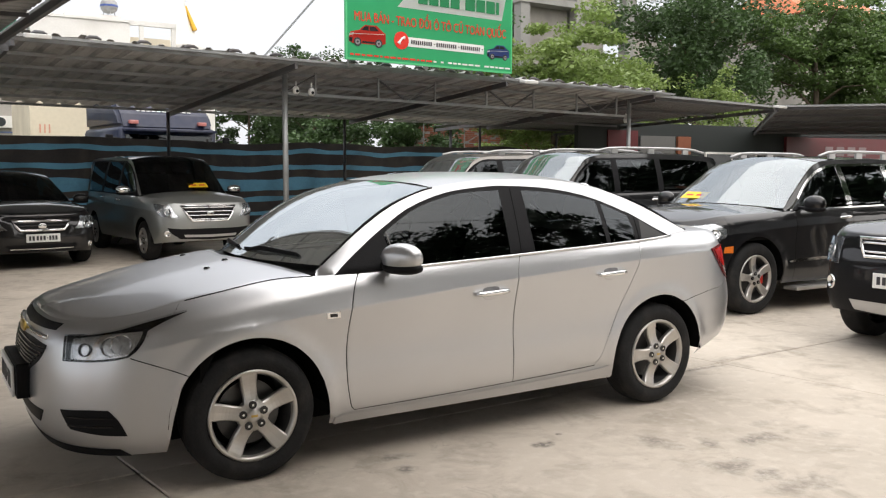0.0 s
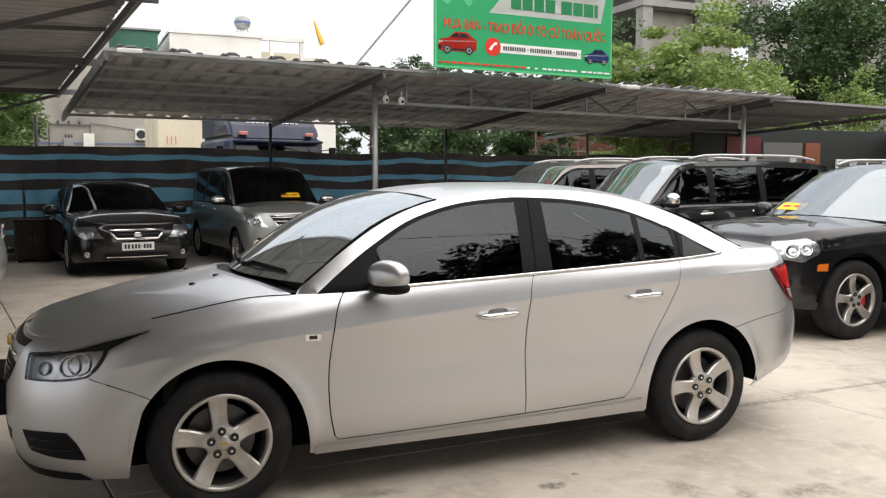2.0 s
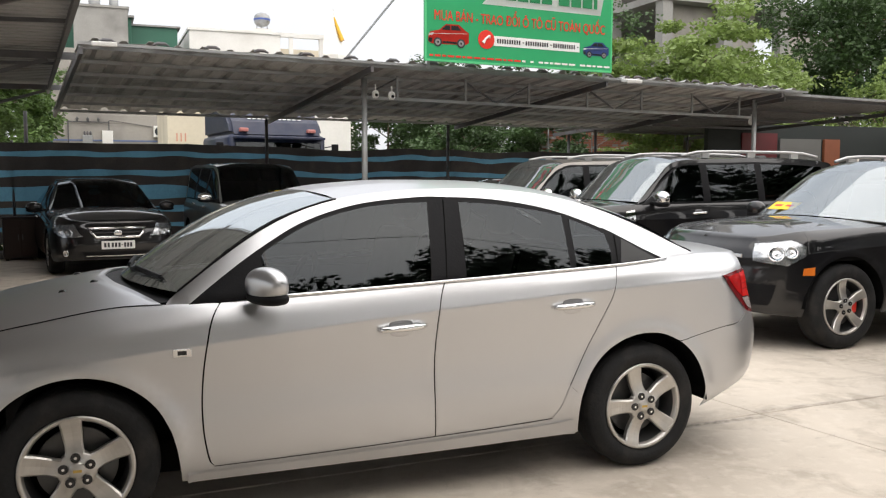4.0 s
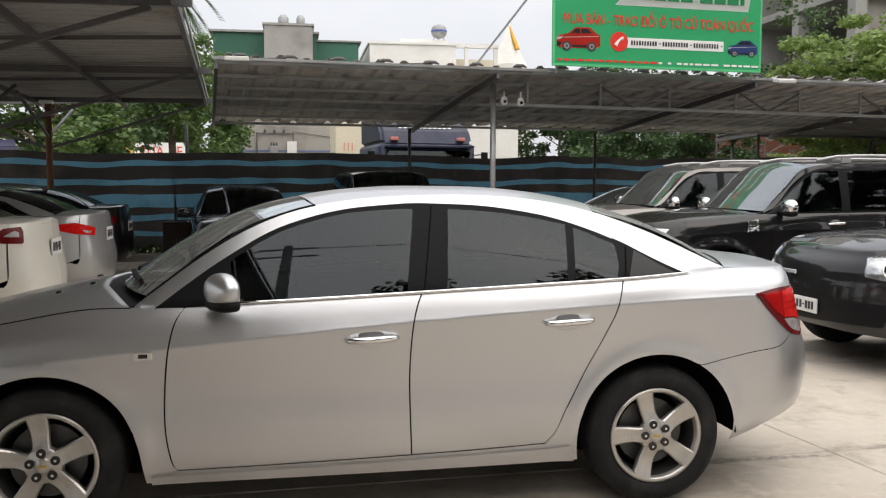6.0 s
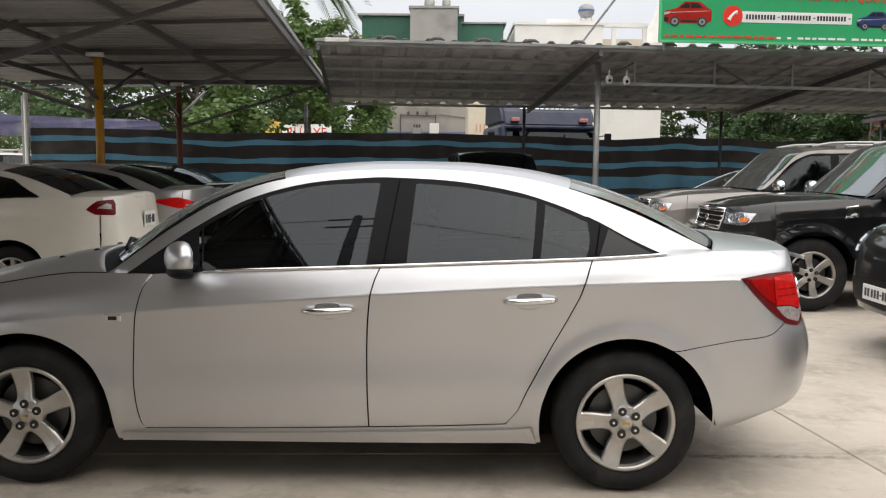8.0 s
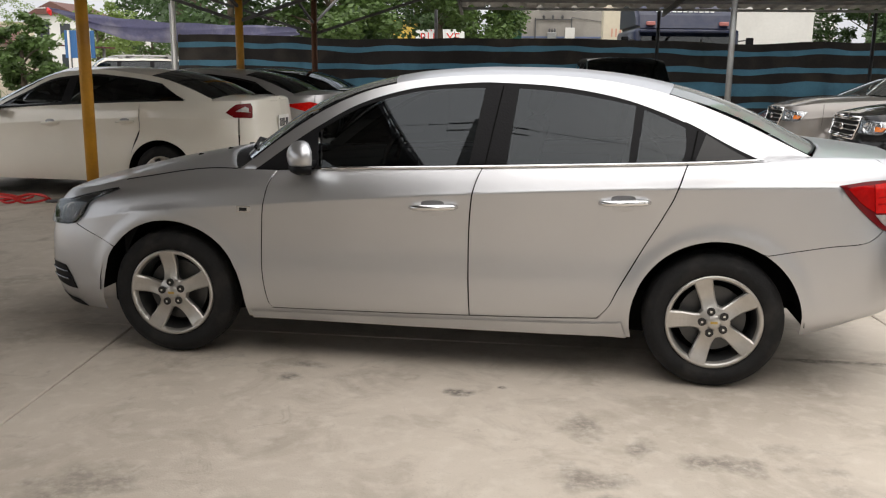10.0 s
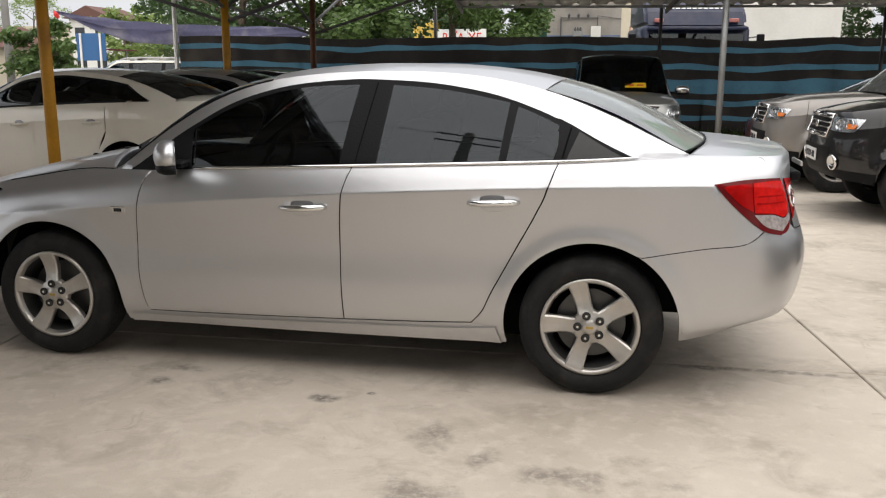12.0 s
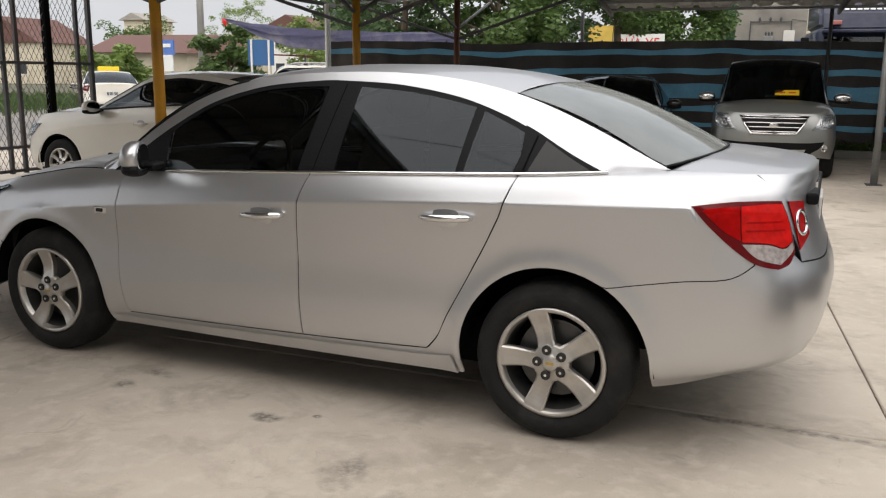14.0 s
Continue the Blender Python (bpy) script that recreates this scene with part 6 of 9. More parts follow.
    part("centre_cap", lathe(bmesh.new(), [(0.0, -0.010), (0.02, -0.009), (0.027, -0.006)], n=24), metal, w, smooth=True)
    if caliper:
        part("brake_caliper", box(rim * 0.42, rim * 0.75, 0.05, 0.085, -0.07, 0.07, 0.012), caliper, w, "red brake caliper")
    return w


def ellipsoid(rx, ry, rz, cut=None, m=None, seg=24, square=0.82):
    bm = bmesh.new()
    bmesh.ops.create_uvsphere(bm, u_segments=seg, v_segments=seg // 2, radius=1)
    for v in bm.verts:
        p = v.co
        # squarer than an egg
        for i in range(3):
            p[i] = math.copysign(abs(p[i]) ** square, p[i])
        v.co = Vector((p.x * rx, p.y * ry, p.z * rz))
        if cut is not None and v.co.x > cut:
            v.co.x = cut
    if m is not None:
        bmesh.ops.transform(bm, matrix=m, verts=bm.verts)
    return bm


def wing_mirror(t, x, half, z, paint_mat, rx=0.085, ry=0.13, rz=0.085, chrome=False, sweep=0):
    """Both door mirrors: a painted bowl, black foot, mirror glass to the rear."""
    for side in (-1, 1):
        m = pose(x, side * half, z, 0, 0, -side * sweep)
        h = part("mirror_housing", ellipsoid(rx, ry, rz, rx * 0.45, m, square=0.93), M_CHROME if chrome else paint_mat, t, "chromed mirror housing" if chrome else "", smooth=True)
        part("mirror_base", ellipsoid(rx * 0.95, ry * 0.97, rz * 0.45, rx * 0.4, m @ pose(0.004, 0, -rz * 0.70)), M_PLASTIC, h, "black lower shell", smooth=True)
        part("mirror_glass", ellipsoid(0.004, ry * 0.84, rz * 0.80, None, m @ pose(rx * 0.47, 0, 0)), M_MIRROR, h, smooth=True)
        part("mirror_foot", beam((x - 0.01, side * (half - ry * 0.7), z - rz * 0.7), (x - 0.0, side * (half - ry - 0.09), z - rz * 0.55), 0.07, 0.03, 0.008), M_PLASTIC, h)


def door_handle(body, x0, x1, z, material=None, name="door_handle", dish=None):
    """A chrome pull bar over a dish whose upper shade is a grey disc."""
    S = body.s
    for side in (-1, 1):
        pts = [S.at(*S.find(x=x0 + (x1 - x0) * f, z=z + 0.010 * f), 0.0) for f in (0, 0.08, 0.25, 0.5, 0.75, 0.92, 1)]
        off = (0.006, 0.022, 0.032, 0.036, 0.034, 0.024, 0.006)
        pts = [(p[0], side * (p[1] + o), p[2]) for p, o in zip(pts, off)]
        bm = bmesh.new()
        rad = (0.009, 0.0135, 0.0150, 0.0155, 0.0155, 0.0145, 0.010)
        add_tube(bm, pts, rad, 10)
        h = part(name, bm, material or M_CHROME, body.t, "chrome pull handle" if material is None else "", smooth=True)
        cx, cz = (x0 + x1) / 2 - 0.005, z + 0.006
        p = S.at(*S.find(x=cx, z=cz + 0.02))
        # the hollow's upper shade is painted as a raised grey disc
        part("handle_dish", ellipsoid(0.056, 0.004, 0.030, None, pose(cx, side * (p[1] + 0.0005), cz + 0.012, side * 8)), dish or M_DISH_SHADE, h, "upper half of the dish, its shade put into the colour", smooth=True)
        p = S.at(*S.find(x=cx, z=cz - 0.02))
        part("handle_dish", ellipsoid(0.054, 0.005, 0.030, None, pose(cx, side * (p[1] + 0.0005), cz - 0.014, side * -8)), body.paint, h, "", smooth=True)


def seat(t, x, y, z, material):
    s = part("seat", box(x - 0.02, x + 0.5, y - 0.25, y + 0.25, z, z + 0.16, 0.05), material, t, smooth=True)
    bm = box(-0.07, 0.07, -0.24, 0.24, 0.0, 0.60, 0.06)
    bmesh.ops.transform(bm, matrix=pose(x + 0.5, y, z + 0.12, 0, 16), verts=bm.verts)
    part("seat_back", bm, material, s, smooth=True)
    bm = box(-0.05, 0.05, -0.14, 0.14, 0.0, 0.19, 0.045)
    bmesh.ops.transform(bm, matrix=pose(x + 0.69, y, z + 0.74, 0, 12), verts=bm.verts)
    part("headrest", bm, material, s, smooth=True)


def steering_wheel(t, x, y, z):
    bm = bmesh.new()
    pts = [(x + 0.06 * math.cos(a), y + 0.185 * math.sin(a), z + 0.175 * math.cos(a)) for a in np.linspace(0, 2 * math.pi, 25)]
    add_tube(bm, pts, 0.015, 8, False)
    w = part("steering_wheel", bm, M_PLASTIC, t, smooth=True)
    part("wheel_boss", ellipsoid(0.03, 0.07, 0.06, None, pose(x, y, z)), M_PLASTIC, w, smooth=True)
    for d in (-1, 1):
        part("wheel_arm", beam((x, y, z), (x, y + d * 0.18, z + 0.02), 0.03, 0.02), M_PLASTIC, w)


def number_plate(t, m, w=0.47, h=0.11, bars=2):
    """A pale plate with dark bars in place of its characters; it faces -x."""
    p = part("number_plate", box(-0.006, 0.006, -w / 2, w / 2, -h / 2, h / 2, 0.003), M_PLATE, t, "pale number plate with dark bars")
    p.matrix_basis = m
    for a in (-0.41, -0.32, -0.23, -0.06, 0.04, 0.14, 0.26, 0.36):
        part("bar", box(-0.0085, -0.006, a * w, (a + 0.065) * w, -h * 0.27, h * 0.27), M_INK, p)
    part("bar", box(-0.0085, -0.006, -0.14 * w, -0.09 * w, -h * 0.05, h * 0.05), M_INK, p)
    return p


def glass_between(name, low, high, bow, material, t, label="", side_fix=None, n=14, rows=10):
    """A curved pane between a lower and an upper edge: each a function of a in -1..1 giving (x, y, z)."""
    P = []
    for i in range(rows + 1):
        r = i / rows
        row = []
        for j in range(n + 1):
            a = -1 + 2 * j / n
            p = np.array(low(a)) * (1 - r) + np.array(high(a)) * r
            if side_fix is not None:
                e = np.array(side_fix(r)) - (np.array(low(1)) * (1 - r) + np.array(high(1)) * r)
                p = p + np.array((e[0], e[1] * a, e[2])) * np.array((a * a, 1, 1))
            p = p + np.array(bow) * math.sin(math.pi * r)
            row.append(p)
        P.append(row[::-1])
    return grid_patch(name, P, material, t, label)


def greenhouse_side(body, rail, name, runs, material, label="", out=0.0, depth=0.0, power=1.35, parent=None, sides=(-1, 1)):
    """A panel on the leaning side between the belt (the shell's top edge) and the roof rail, its outline given in (x, z)."""
    S = body.s
    poly = chain(*runs, step=0.025)
    poly = [p for i, p in enumerate(poly) if np.linalg.norm(p - poly[i - 1]) > 1e-4]
    uv, tris = fill(poly, np.arange(-1, 6, 0.05), np.arange(0.8, 2.0, 0.04))
    xs = np.linspace(S.fine[0, 0], S.fine[-1, 0], 400)
    mid = np.linspace(0.15 * S.len, 0.92 * S.len, 400)
    b = S.at(mid, np.full(400, 0.9))

    def half(x, z):
        yb, zb = np.interp(x, b[:, 0], b[:, 1]), np.interp(x, b[:, 0], b[:, 2])
        yr, zr = np.interp(x, rail[:, 0], rail[:, 1]), np.interp(x, rail[:, 0], rail[:, 2])
        w = np.clip((z - zb) / np.maximum(zr - zb, 0.02), 0, 1.25)
        return yb + (yr - yb) * w ** power

    x, z = uv[:, 0], uv[:, 1]
    e = 2e-3
    n = np.stack((-(half(x + e, z) - half(x - e, z)) / (2 * e), np.ones_like(x), -(half(x, z + e) - half(x, z - e)) / (2 * e)), -1)
    n /= np.linalg.norm(n, axis=1, keepdims=True)
    if name == "roof_side":
        # the pillar's foot runs smoothly into the shoulder
        nb = S.normal(mid, np.full(400, 0.9))
        nb = np.stack([np.interp(x, b[:, 0], nb[:, k]) for k in range(3)], -1)
        zb, zr = np.interp(x, b[:, 0], b[:, 2]), np.interp(x, rail[:, 0], rail[:, 2])
        k = np.clip((x - 2.70) / 0.2, 0, 1) * (1 - np.clip((z - zb) / np.maximum(zr - zb, 0.03), 0, 1)) ** 1.5
        n = n * (1 - k[:, None]) + nb * k[:, None]
        n /= np.linalg.norm(n, axis=1, keepdims=True)
    if name.endswith("_glass"):
        # a pane bends evenly, so its mirror image stays straight
        base = np.stack((np.ones_like(x), x, z), -1)
        n = base @ np.linalg.lstsq(base, n, rcond=None)[0]
        n /= np.linalg.norm(n, axis=1, keepdims=True)
    v = np.stack((x, half(x, z), z), -1) + n * out
    a, c, d = (v[[t[k] for t in tris]] for k in range(3))
    flip = (np.cross(c - a, d - a) * n[[t[0] for t in tris]]).sum(1) > 0
    tris = [t[::-1] if f else t for t, f in zip(tris, flip)]
    return skin(name, uv, tris, v, n, material, parent or body.t, label, len(poly), depth, sides)


def curve_xyz(pts):
    p = np.array(smooth_line(pts, 12))
    return p


def lid(name, body, s0, s1, q, centre, cut, material, label, crown=2.2, tail=False, thick=0.02):
    """Bonnet or boot lid: a crowned top between the shell's upper edges. cut: x of the inner edge by half width; centre: z along the middle."""
    S = body.s
    ss = np.linspace(s0, s1, 90)
    e = S.at(ss, np.full(90, q))
    edge = e if not tail else e[::-1]
    # half width and height of the edge by x
    xs = edge[:, 0]
    rows = []
    f = spline(centre)
    us = np.linspace(0, 1, 26) ** 1.0
    for i in range(61):
        a = -1 + 2 * i / 60
        row = []
        for u in us:
            # x runs from the outer end (nose or tail) to the cut
            y_full = edge[:, 1]
            y_here = abs(a) * y_full.max()
            if not tail:
                x_end = np.interp(y_here, y_full[np.argsort(y_full)], xs[np.argsort(y_full)]) if y_here < y_full.max() else xs[np.argmax(y_full)]
            else:
                x_end = np.interp(y_here, y_full[np.argsort(y_full)], xs[np.argsort(y_full)])
            x_cut = cut(y_here)
            x = x_end + (x_cut - x_end) * u
            ye = np.interp(x, xs, y_full) if not tail else np.interp(x, xs[::-1], y_full[::-1]) if xs[0] > xs[-1] else np.interp(x, xs, y_full)
            ze = np.interp(x, xs, edge[:, 2]) if xs[0] < xs[-1] else np.interp(x, xs[::-1], edge[:, 2][::-1])
            y = min(y_here, ye)
            z = ze + (float(f(x)) - ze) * (1 - (y / max(ye, 1e-3)) ** crown)
            row.append((x, math.copysign(y, a), z))
        rows.append(row)
    P = np.array(rows)
    if (np.cross(P[1, 0] - P[0, 0], P[0, 1] - P[0, 0])[2] > 0):
        P = P[:, ::-1]
    return grid_patch(name, P, material, body.t, label, thick)


def silver_sedan():
    """The silver saloon in the middle of the yard; it faces -x."""
    t = thing("sedan", "silver four-door saloon car with tinted windows and alloy wheels", "car", pose(0, 0.862, 0))
    S = sedan_shell()
    B = Body(S, t)
    B.paint = M_SILVER
    P = M_SILVER
    g = 0.0036  # half a panel gap
    Ra, Rb = 0.385, 0.388

    def arc(cx, cz, r, a0, a1, n=9):
        return [(cx + r * math.cos(math.radians(a0 + (a1 - a0) * k / n)), cz + r * math.sin(math.radians(a0 + (a1 - a0) * k / n))) for k in range(n + 1)]

    fa = lambda x0, x1: arc(0.0, 0.315, Ra, x0, x1)
    ra = lambda x0, x1: arc(2.685, 0.32, Rb, x0, x1)
    doorF = lambda d: [(0.575 + d, 0.965), (0.515 + d, 0.82), (0.49 + d, 0.60), (0.492 + d, 0.43), (0.515 + d, 0.30), (0.535 + d, 0.272)]
    doorB = lambda d: [(1.588 + d, 1.02), (1.545 + d, 0.89), (1.53 + d, 0.70), (1.53 + d, 0.50), (1.538 + d, 0.288)]
    doorR = lambda d: [(2.525 + d, 1.06), (2.485 + d, 0.95), (2.43 + d, 0.82), (2.34 + d, 0.65), (2.245 + d, 0.47), (2.20 + d, 0.37), (2.15 + d, 0.312)]
    top = lambda x0, x1, n=6: [("u", float(S.find(x=x0 + (x1 - x0) * k / n, z=1.3)[0]), 0.9) for k in range(n + 1)]
    # front door
    B.panel("front_door", [doorF(g), [(0.535 + g, 0.272), (0.8, 0.274), (1.2, 0.281), (1.538 - g, 0.288)], doorB(-g)[::-1], top(1.588 - g, 0.575 + g)], P, depth=0.006)
    B.panel("rear_door", [doorB(g), [(1.538 + g, 0.288), (1.8, 0.297), (2.15 - g, 0.312)], doorR(-g)[::-1], top(2.525 - g, 1.588 + g)], P, depth=0.006)
    # front wing: from the door to the bumper line, over the arch
    s_wing, _ = S.find(x=-0.30, z=0.838)
    hood_l = [("u", float(S.find(x=x, z=1.3)[0]), 0.9) for x in (0.575 - g, 0.48, 0.35, 0.2, 0.0, -0.15, -0.30)]
    B.panel("front_wing", [hood_l, [("u", float(S.find(x=-0.30, z=1.3)[0]), 0.9), (-0.36, 0.818), (-0.455, 0.777), (-0.469, 0.732), (-0.547, 0.652)],
                           [(-0.547, 0.652), (-0.428, 0.605), (-0.306, 0.553)], fa(142.0, 20), [fa(20, 20)[0], (0.385, 0.36), (0.405, 0.215)], [(0.405, 0.215), (0.50, 0.212)],
                           [(0.50, 0.212), (0.515 - g, 0.28)], doorF(-g)[::-1]], P, col=0.04, depth=0.006, rings=True)
    # sill
    B.panel("sill", [[(0.503, 0.212), (1.3, 0.214), (2.3098, 0.222)], ra(194.6, 166), [ra(166, 166)[0], (2.2565, 0.459)], [(2.2565, 0.459), (2.248, 0.47), (2.203, 0.37), (2.153, 0.308)], [(2.153, 0.308), (2.15, 0.306)],
                     [(2.15, 0.306), (1.8, 0.291), (1.2, 0.276), (0.80, 0.269), (0.519, 0.267)], [(0.519, 0.267), (0.503, 0.212)]], P)
    B.panel("sill_lip", [[(0.425, 0.214), (1.3, 0.215), (2.29, 0.224)], [(2.29, 0.224), (2.262, 0.30)], [(2.262, 0.30), (2.16, 0.288), (1.8, 0.276), (1.2, 0.262), (0.80, 0.256), (0.425, 0.252)], [(0.425, 0.252), (0.425, 0.214)]], P, "scuffed silver sill", 0.013, 0.013)
    # raised dark strip paints the shade under the doors' lower edge
    B.panel("sill_gap", [[(0.53, 0.2700), (0.8, 0.2720), (1.2, 0.2790), (1.8, 0.2950), (2.15, 0.3100)], [(2.15, 0.3100), (2.156, 0.3135)], [(2.156, 0.3135), (1.8, 0.2985), (1.2, 0.2825), (0.8, 0.2755), (0.538, 0.2735)], [(0.538, 0.2735), (0.53, 0.2700)]], M_DARK, "dark strip standing for the shaded gap below the doors", 0.0015, 0.0)
    # rear quarter
    B.panel("rear_quarter", [top(3.06, 2.525 + g), doorR(g)[:6], [doorR(g)[5], (2.258, 0.46)], [(2.258, 0.46), ra(166, 166)[0]], ra(166, 60), [ra(60, 60)[0], (2.905, 0.655), (3.152, 0.698), (3.323, 0.718), (3.401, 0.768)],
                             [(3.401, 0.768), (3.34, 0.847), (3.188, 0.966)], [(3.188, 0.966), (3.319, 0.985), (3.472, 0.985)], [(3.472, 0.985), ("r", 0.64, 1.3)], [("u", float(S.find(y=0.64, z=1.3, tail=True)[0]), 0.9), ("u", float(S.find(x=3.3, z=1.3)[0]), 0.9), ("u", float(S.find(x=3.06, z=1.3)[0]), 0.9)]], P, col=0.04, depth=0.006, rings=True)
    # bumpers wrap round to the middle
    B.panel("front_bumper", [[("u", 0.0, 0.0), ("u", 0.3, 0.0), ("u", 0.6, 0.0), ("u", 0.9, 0.0), (-0.395, 0.195)], [(-0.395, 0.195), (-0.375, 0.36), fa(152, 152)[0]], fa(152, 143.0), [(-0.306, 0.549), (-0.428, 0.601), (-0.547, 0.647)],
                             [(-0.547, 0.647), (-0.469, 0.732), (-0.455, 0.777), (-0.36, 0.818), ("u", float(S.find(x=-0.304, z=1.3)[0]), 0.9)], [("u", float(S.find(x=-0.304, z=1.3)[0]), 0.9), ("u", 0.9, 0.9), ("u", 0.5, 0.9), ("u", 0.0, 0.9)], [("u", 0.0, 0.9), ("u", 0.0, 0.0)]], P, depth=0.0, col=0.035, rings=True)
    L = S.len
    B.panel("rear_bumper", [[ra(59, 59)[0], (2.905, 0.651), (3.152, 0.694), (3.323, 0.714), (3.405, 0.765)], [(3.405, 0.765), (3.42, 0.80), ("r", 0.66, 0.815)], [("r", 0.66, 0.815), ("r", 0.605, 0.76)], [("r", 0.605, 0.76), ("r", 0.3, 0.74), ("u", L, 0.50)],
                            [("u", L, 0.50), ("u", L, 0.0)], [("u", L, 0.0), ("u", L - 0.4, 0.0), ("u", L - 0.8, 0.0), (3.075, 0.27)], [(3.075, 0.27), (3.068, 0.38), ra(10, 10)[0]], ra(10, 59)], P, depth=0.0, col=0.035, rings=True)
    # tailgate face below the boot lid
    B.panel("boot_face", [[("r", 0.60, 0.765), ("r", 0.3, 0.745), ("u", L, 0.505)], [("u", L, 0.505), ("u", L, 0.9)], [("u", L, 0.9), ("u", float(S.find(y=0.636, z=1.3, tail=True)[0]), 0.9)],
                          [("u", float(S.find(y=0.636, z=1.3, tail=True)[0]), 0.9), ("r", 0.612, 0.85), ("r", 0.60, 0.765)]], P, depth=0.0)
    # a dark inner skin shows in the gaps
    B.panel("inner_panel", [[(-0.25, 0.50), (-0.1, 0.73), (0.1, 0.73), (0.33, 0.55), (0.42, 0.26)], [(0.42, 0.26), (2.26, 0.27)], [(2.26, 0.27), (2.33, 0.55), (2.685, 0.74), (3.0, 0.60), (3.1, 0.62)], [(3.1, 0.62), (3.35, 0.9)], [(3.35, 0.9), (3.0, 1.05), (2.4, 1.03)], [(2.4, 1.03), (0.5, 0.94)], [(0.5, 0.94), (-0.25, 0.84)], [(-0.25, 0.84), (-0.25, 0.50)]], M_DARK, out=-0.020, depth=0.0, step=0.03, col=0.05)
    # bonnet and boot lid
    cut_f = spline([(0, 0.125), (0.3, 0.165), (0.55, 0.248), (0.80, 0.355)])
    lid("bonnet", B, 0.0, float(S.find(x=0.34, z=1.3)[0]), 0.9, [(-0.9, 0.77), (-0.76, 0.812), (-0.55, 0.876), (-0.17, 0.965), (0.15, 1.018), (0.4, 1.04)], cut_f, P, "silver bonnet with two washer jets", 2.6)
    cut_r = spline([(0, 3.20), (0.4, 3.17), (0.75, 3.07)])
    lid("boot_lid", B, float(S.find(x=3.06, z=1.3)[0]), L, 0.9, [(3.0, 1.13), (3.2, 1.122), (3.4, 1.105), (3.52, 1.092), (3.7, 1.085)], cut_r, P, "silver boot lid", 3.2, True)
    for x, y, z in ((-0.05, -0.33, 0.976), (0.08, -0.22, 1.003), (0.0, 0.3, 0.988)):
        part("washer_jet", ellipsoid(0.018, 0.012, 0.012, None, pose(x, y, z)), M_GLOSSBLACK, t, smooth=True)
    # shut line between bonnet and wings: a dark tube stands for its shade
    for side in (-1, 1):
        line = [S.at(S.find(x=x, z=1.3)[0], 0.9) for x in np.linspace(-0.28, 0.345, 20)]
        part("bonnet_gap_shade", tube([(p[0], side * p[1], p[2] + 0.0005) for p in line], 0.003, 6), M_DARK, t)
    # roof rail and pillars
    rail = curve_xyz([(0.36, 0.745, 0.965), (0.43, 0.735, 1.022), (0.635, 0.702, 1.172), (0.842, 0.668, 1.294), (1.072, 0.638, 1.378), (1.354, 0.612, 1.422), (1.643, 0.603, 1.437), (1.925, 0.603, 1.434), (2.196, 0.61, 1.408), (2.467, 0.628, 1.348), (2.727, 0.665, 1.252), (2.98, 0.702, 1.134), (3.08, 0.716, 1.088)])
    dlo_top = [(0.44, 0.953), (0.60, 1.072), (0.76, 1.180), (0.965, 1.292), (1.22, 1.366), (1.5, 1.396), (1.66, 1.398), (1.93, 1.383), (2.2, 1.338), (2.41, 1.272), (2.57, 1.203), (2.72, 1.125), (2.85, 1.067)]
    belt = [("b", x) for x in (2.85, 2.53, 2.2, 1.96, 1.5, 1.14, 0.8, 0.44)]
    bz = spline([(0.3, 0.955), (0.5, 0.962), (1.14, 0.988), (1.96, 1.023), (2.53, 1.048), (2.81, 1.063), (3.1, 1.083)])
    belt = [(x, float(bz(x)) - 0.002) for _, x in belt]
    rail_xz = [(p[0], p[2]) for p in rail]
    G = lambda name, runs, m, label="", out=0.0, depth=0.0, parent=None: greenhouse_side(B, rail, name, runs, m, label, out, depth, 1.12, parent)
    G("roof_side", [rail_xz[::4] + [rail_xz[-1]], [rail_xz[-1], (2.95, 1.073), (2.85, 1.066)], dlo_top[::-1], [dlo_top[0], (0.36, 0.958)], [(0.36, 0.958), rail_xz[0]]], P, "silver pillar and roof rail")
    inner_top = [(0.76, 1.148), (0.80, 1.176), (0.99, 1.278), (1.22, 1.343), (1.40, 1.364), (1.572, 1.371), (1.735, 1.371), (1.93, 1.357), (2.1, 1.334), (2.288, 1.297), (2.42, 1.245), (2.512, 1.204), (2.60, 1.165)]
    G("window_frame", [[dlo_top[0], (0.60, 1.072)] + dlo_top[2:11], [dlo_top[10], (2.60, 1.165)], inner_top[::-1], [inner_top[0], (0.62, 1.045), (0.50, 0.965)], [(0.50, 0.965), dlo_top[0]]], M_PLASTIC, "black window frame", 0.002, 0.006)
    G("centre_pillar", [[(1.520, 0.998), (1.702, 1.006)], [(1.702, 1.006), (1.737, 1.385)], [(1.737, 1.385), (1.570, 1.385)], [(1.570, 1.385), (1.520, 0.998)]], M_PLASTIC, "black centre pillar", 0.0025, 0.006)
    G("window_divider", [[(2.256, 1.03), (2.294, 1.032)], [(2.294, 1.032), (2.328, 1.30)], [(2.328, 1.30), (2.286, 1.31)], [(2.286, 1.31), (2.256, 1.03)]], M_PLASTIC, "black window divider", 0.0025, 0.006)
    G("rear_pillar_trim", [[(2.49, 1.04), (2.86, 1.065)], [(2.86, 1.065), (2.72, 1.128), (2.57, 1.207)], [(2.57, 1.207), (2.51, 1.235)], [(2.51, 1.235), (2.515, 1.12), (2.49, 1.04)]], M_PLASTIC, "black rear pillar trim", 0.0025, 0.006)
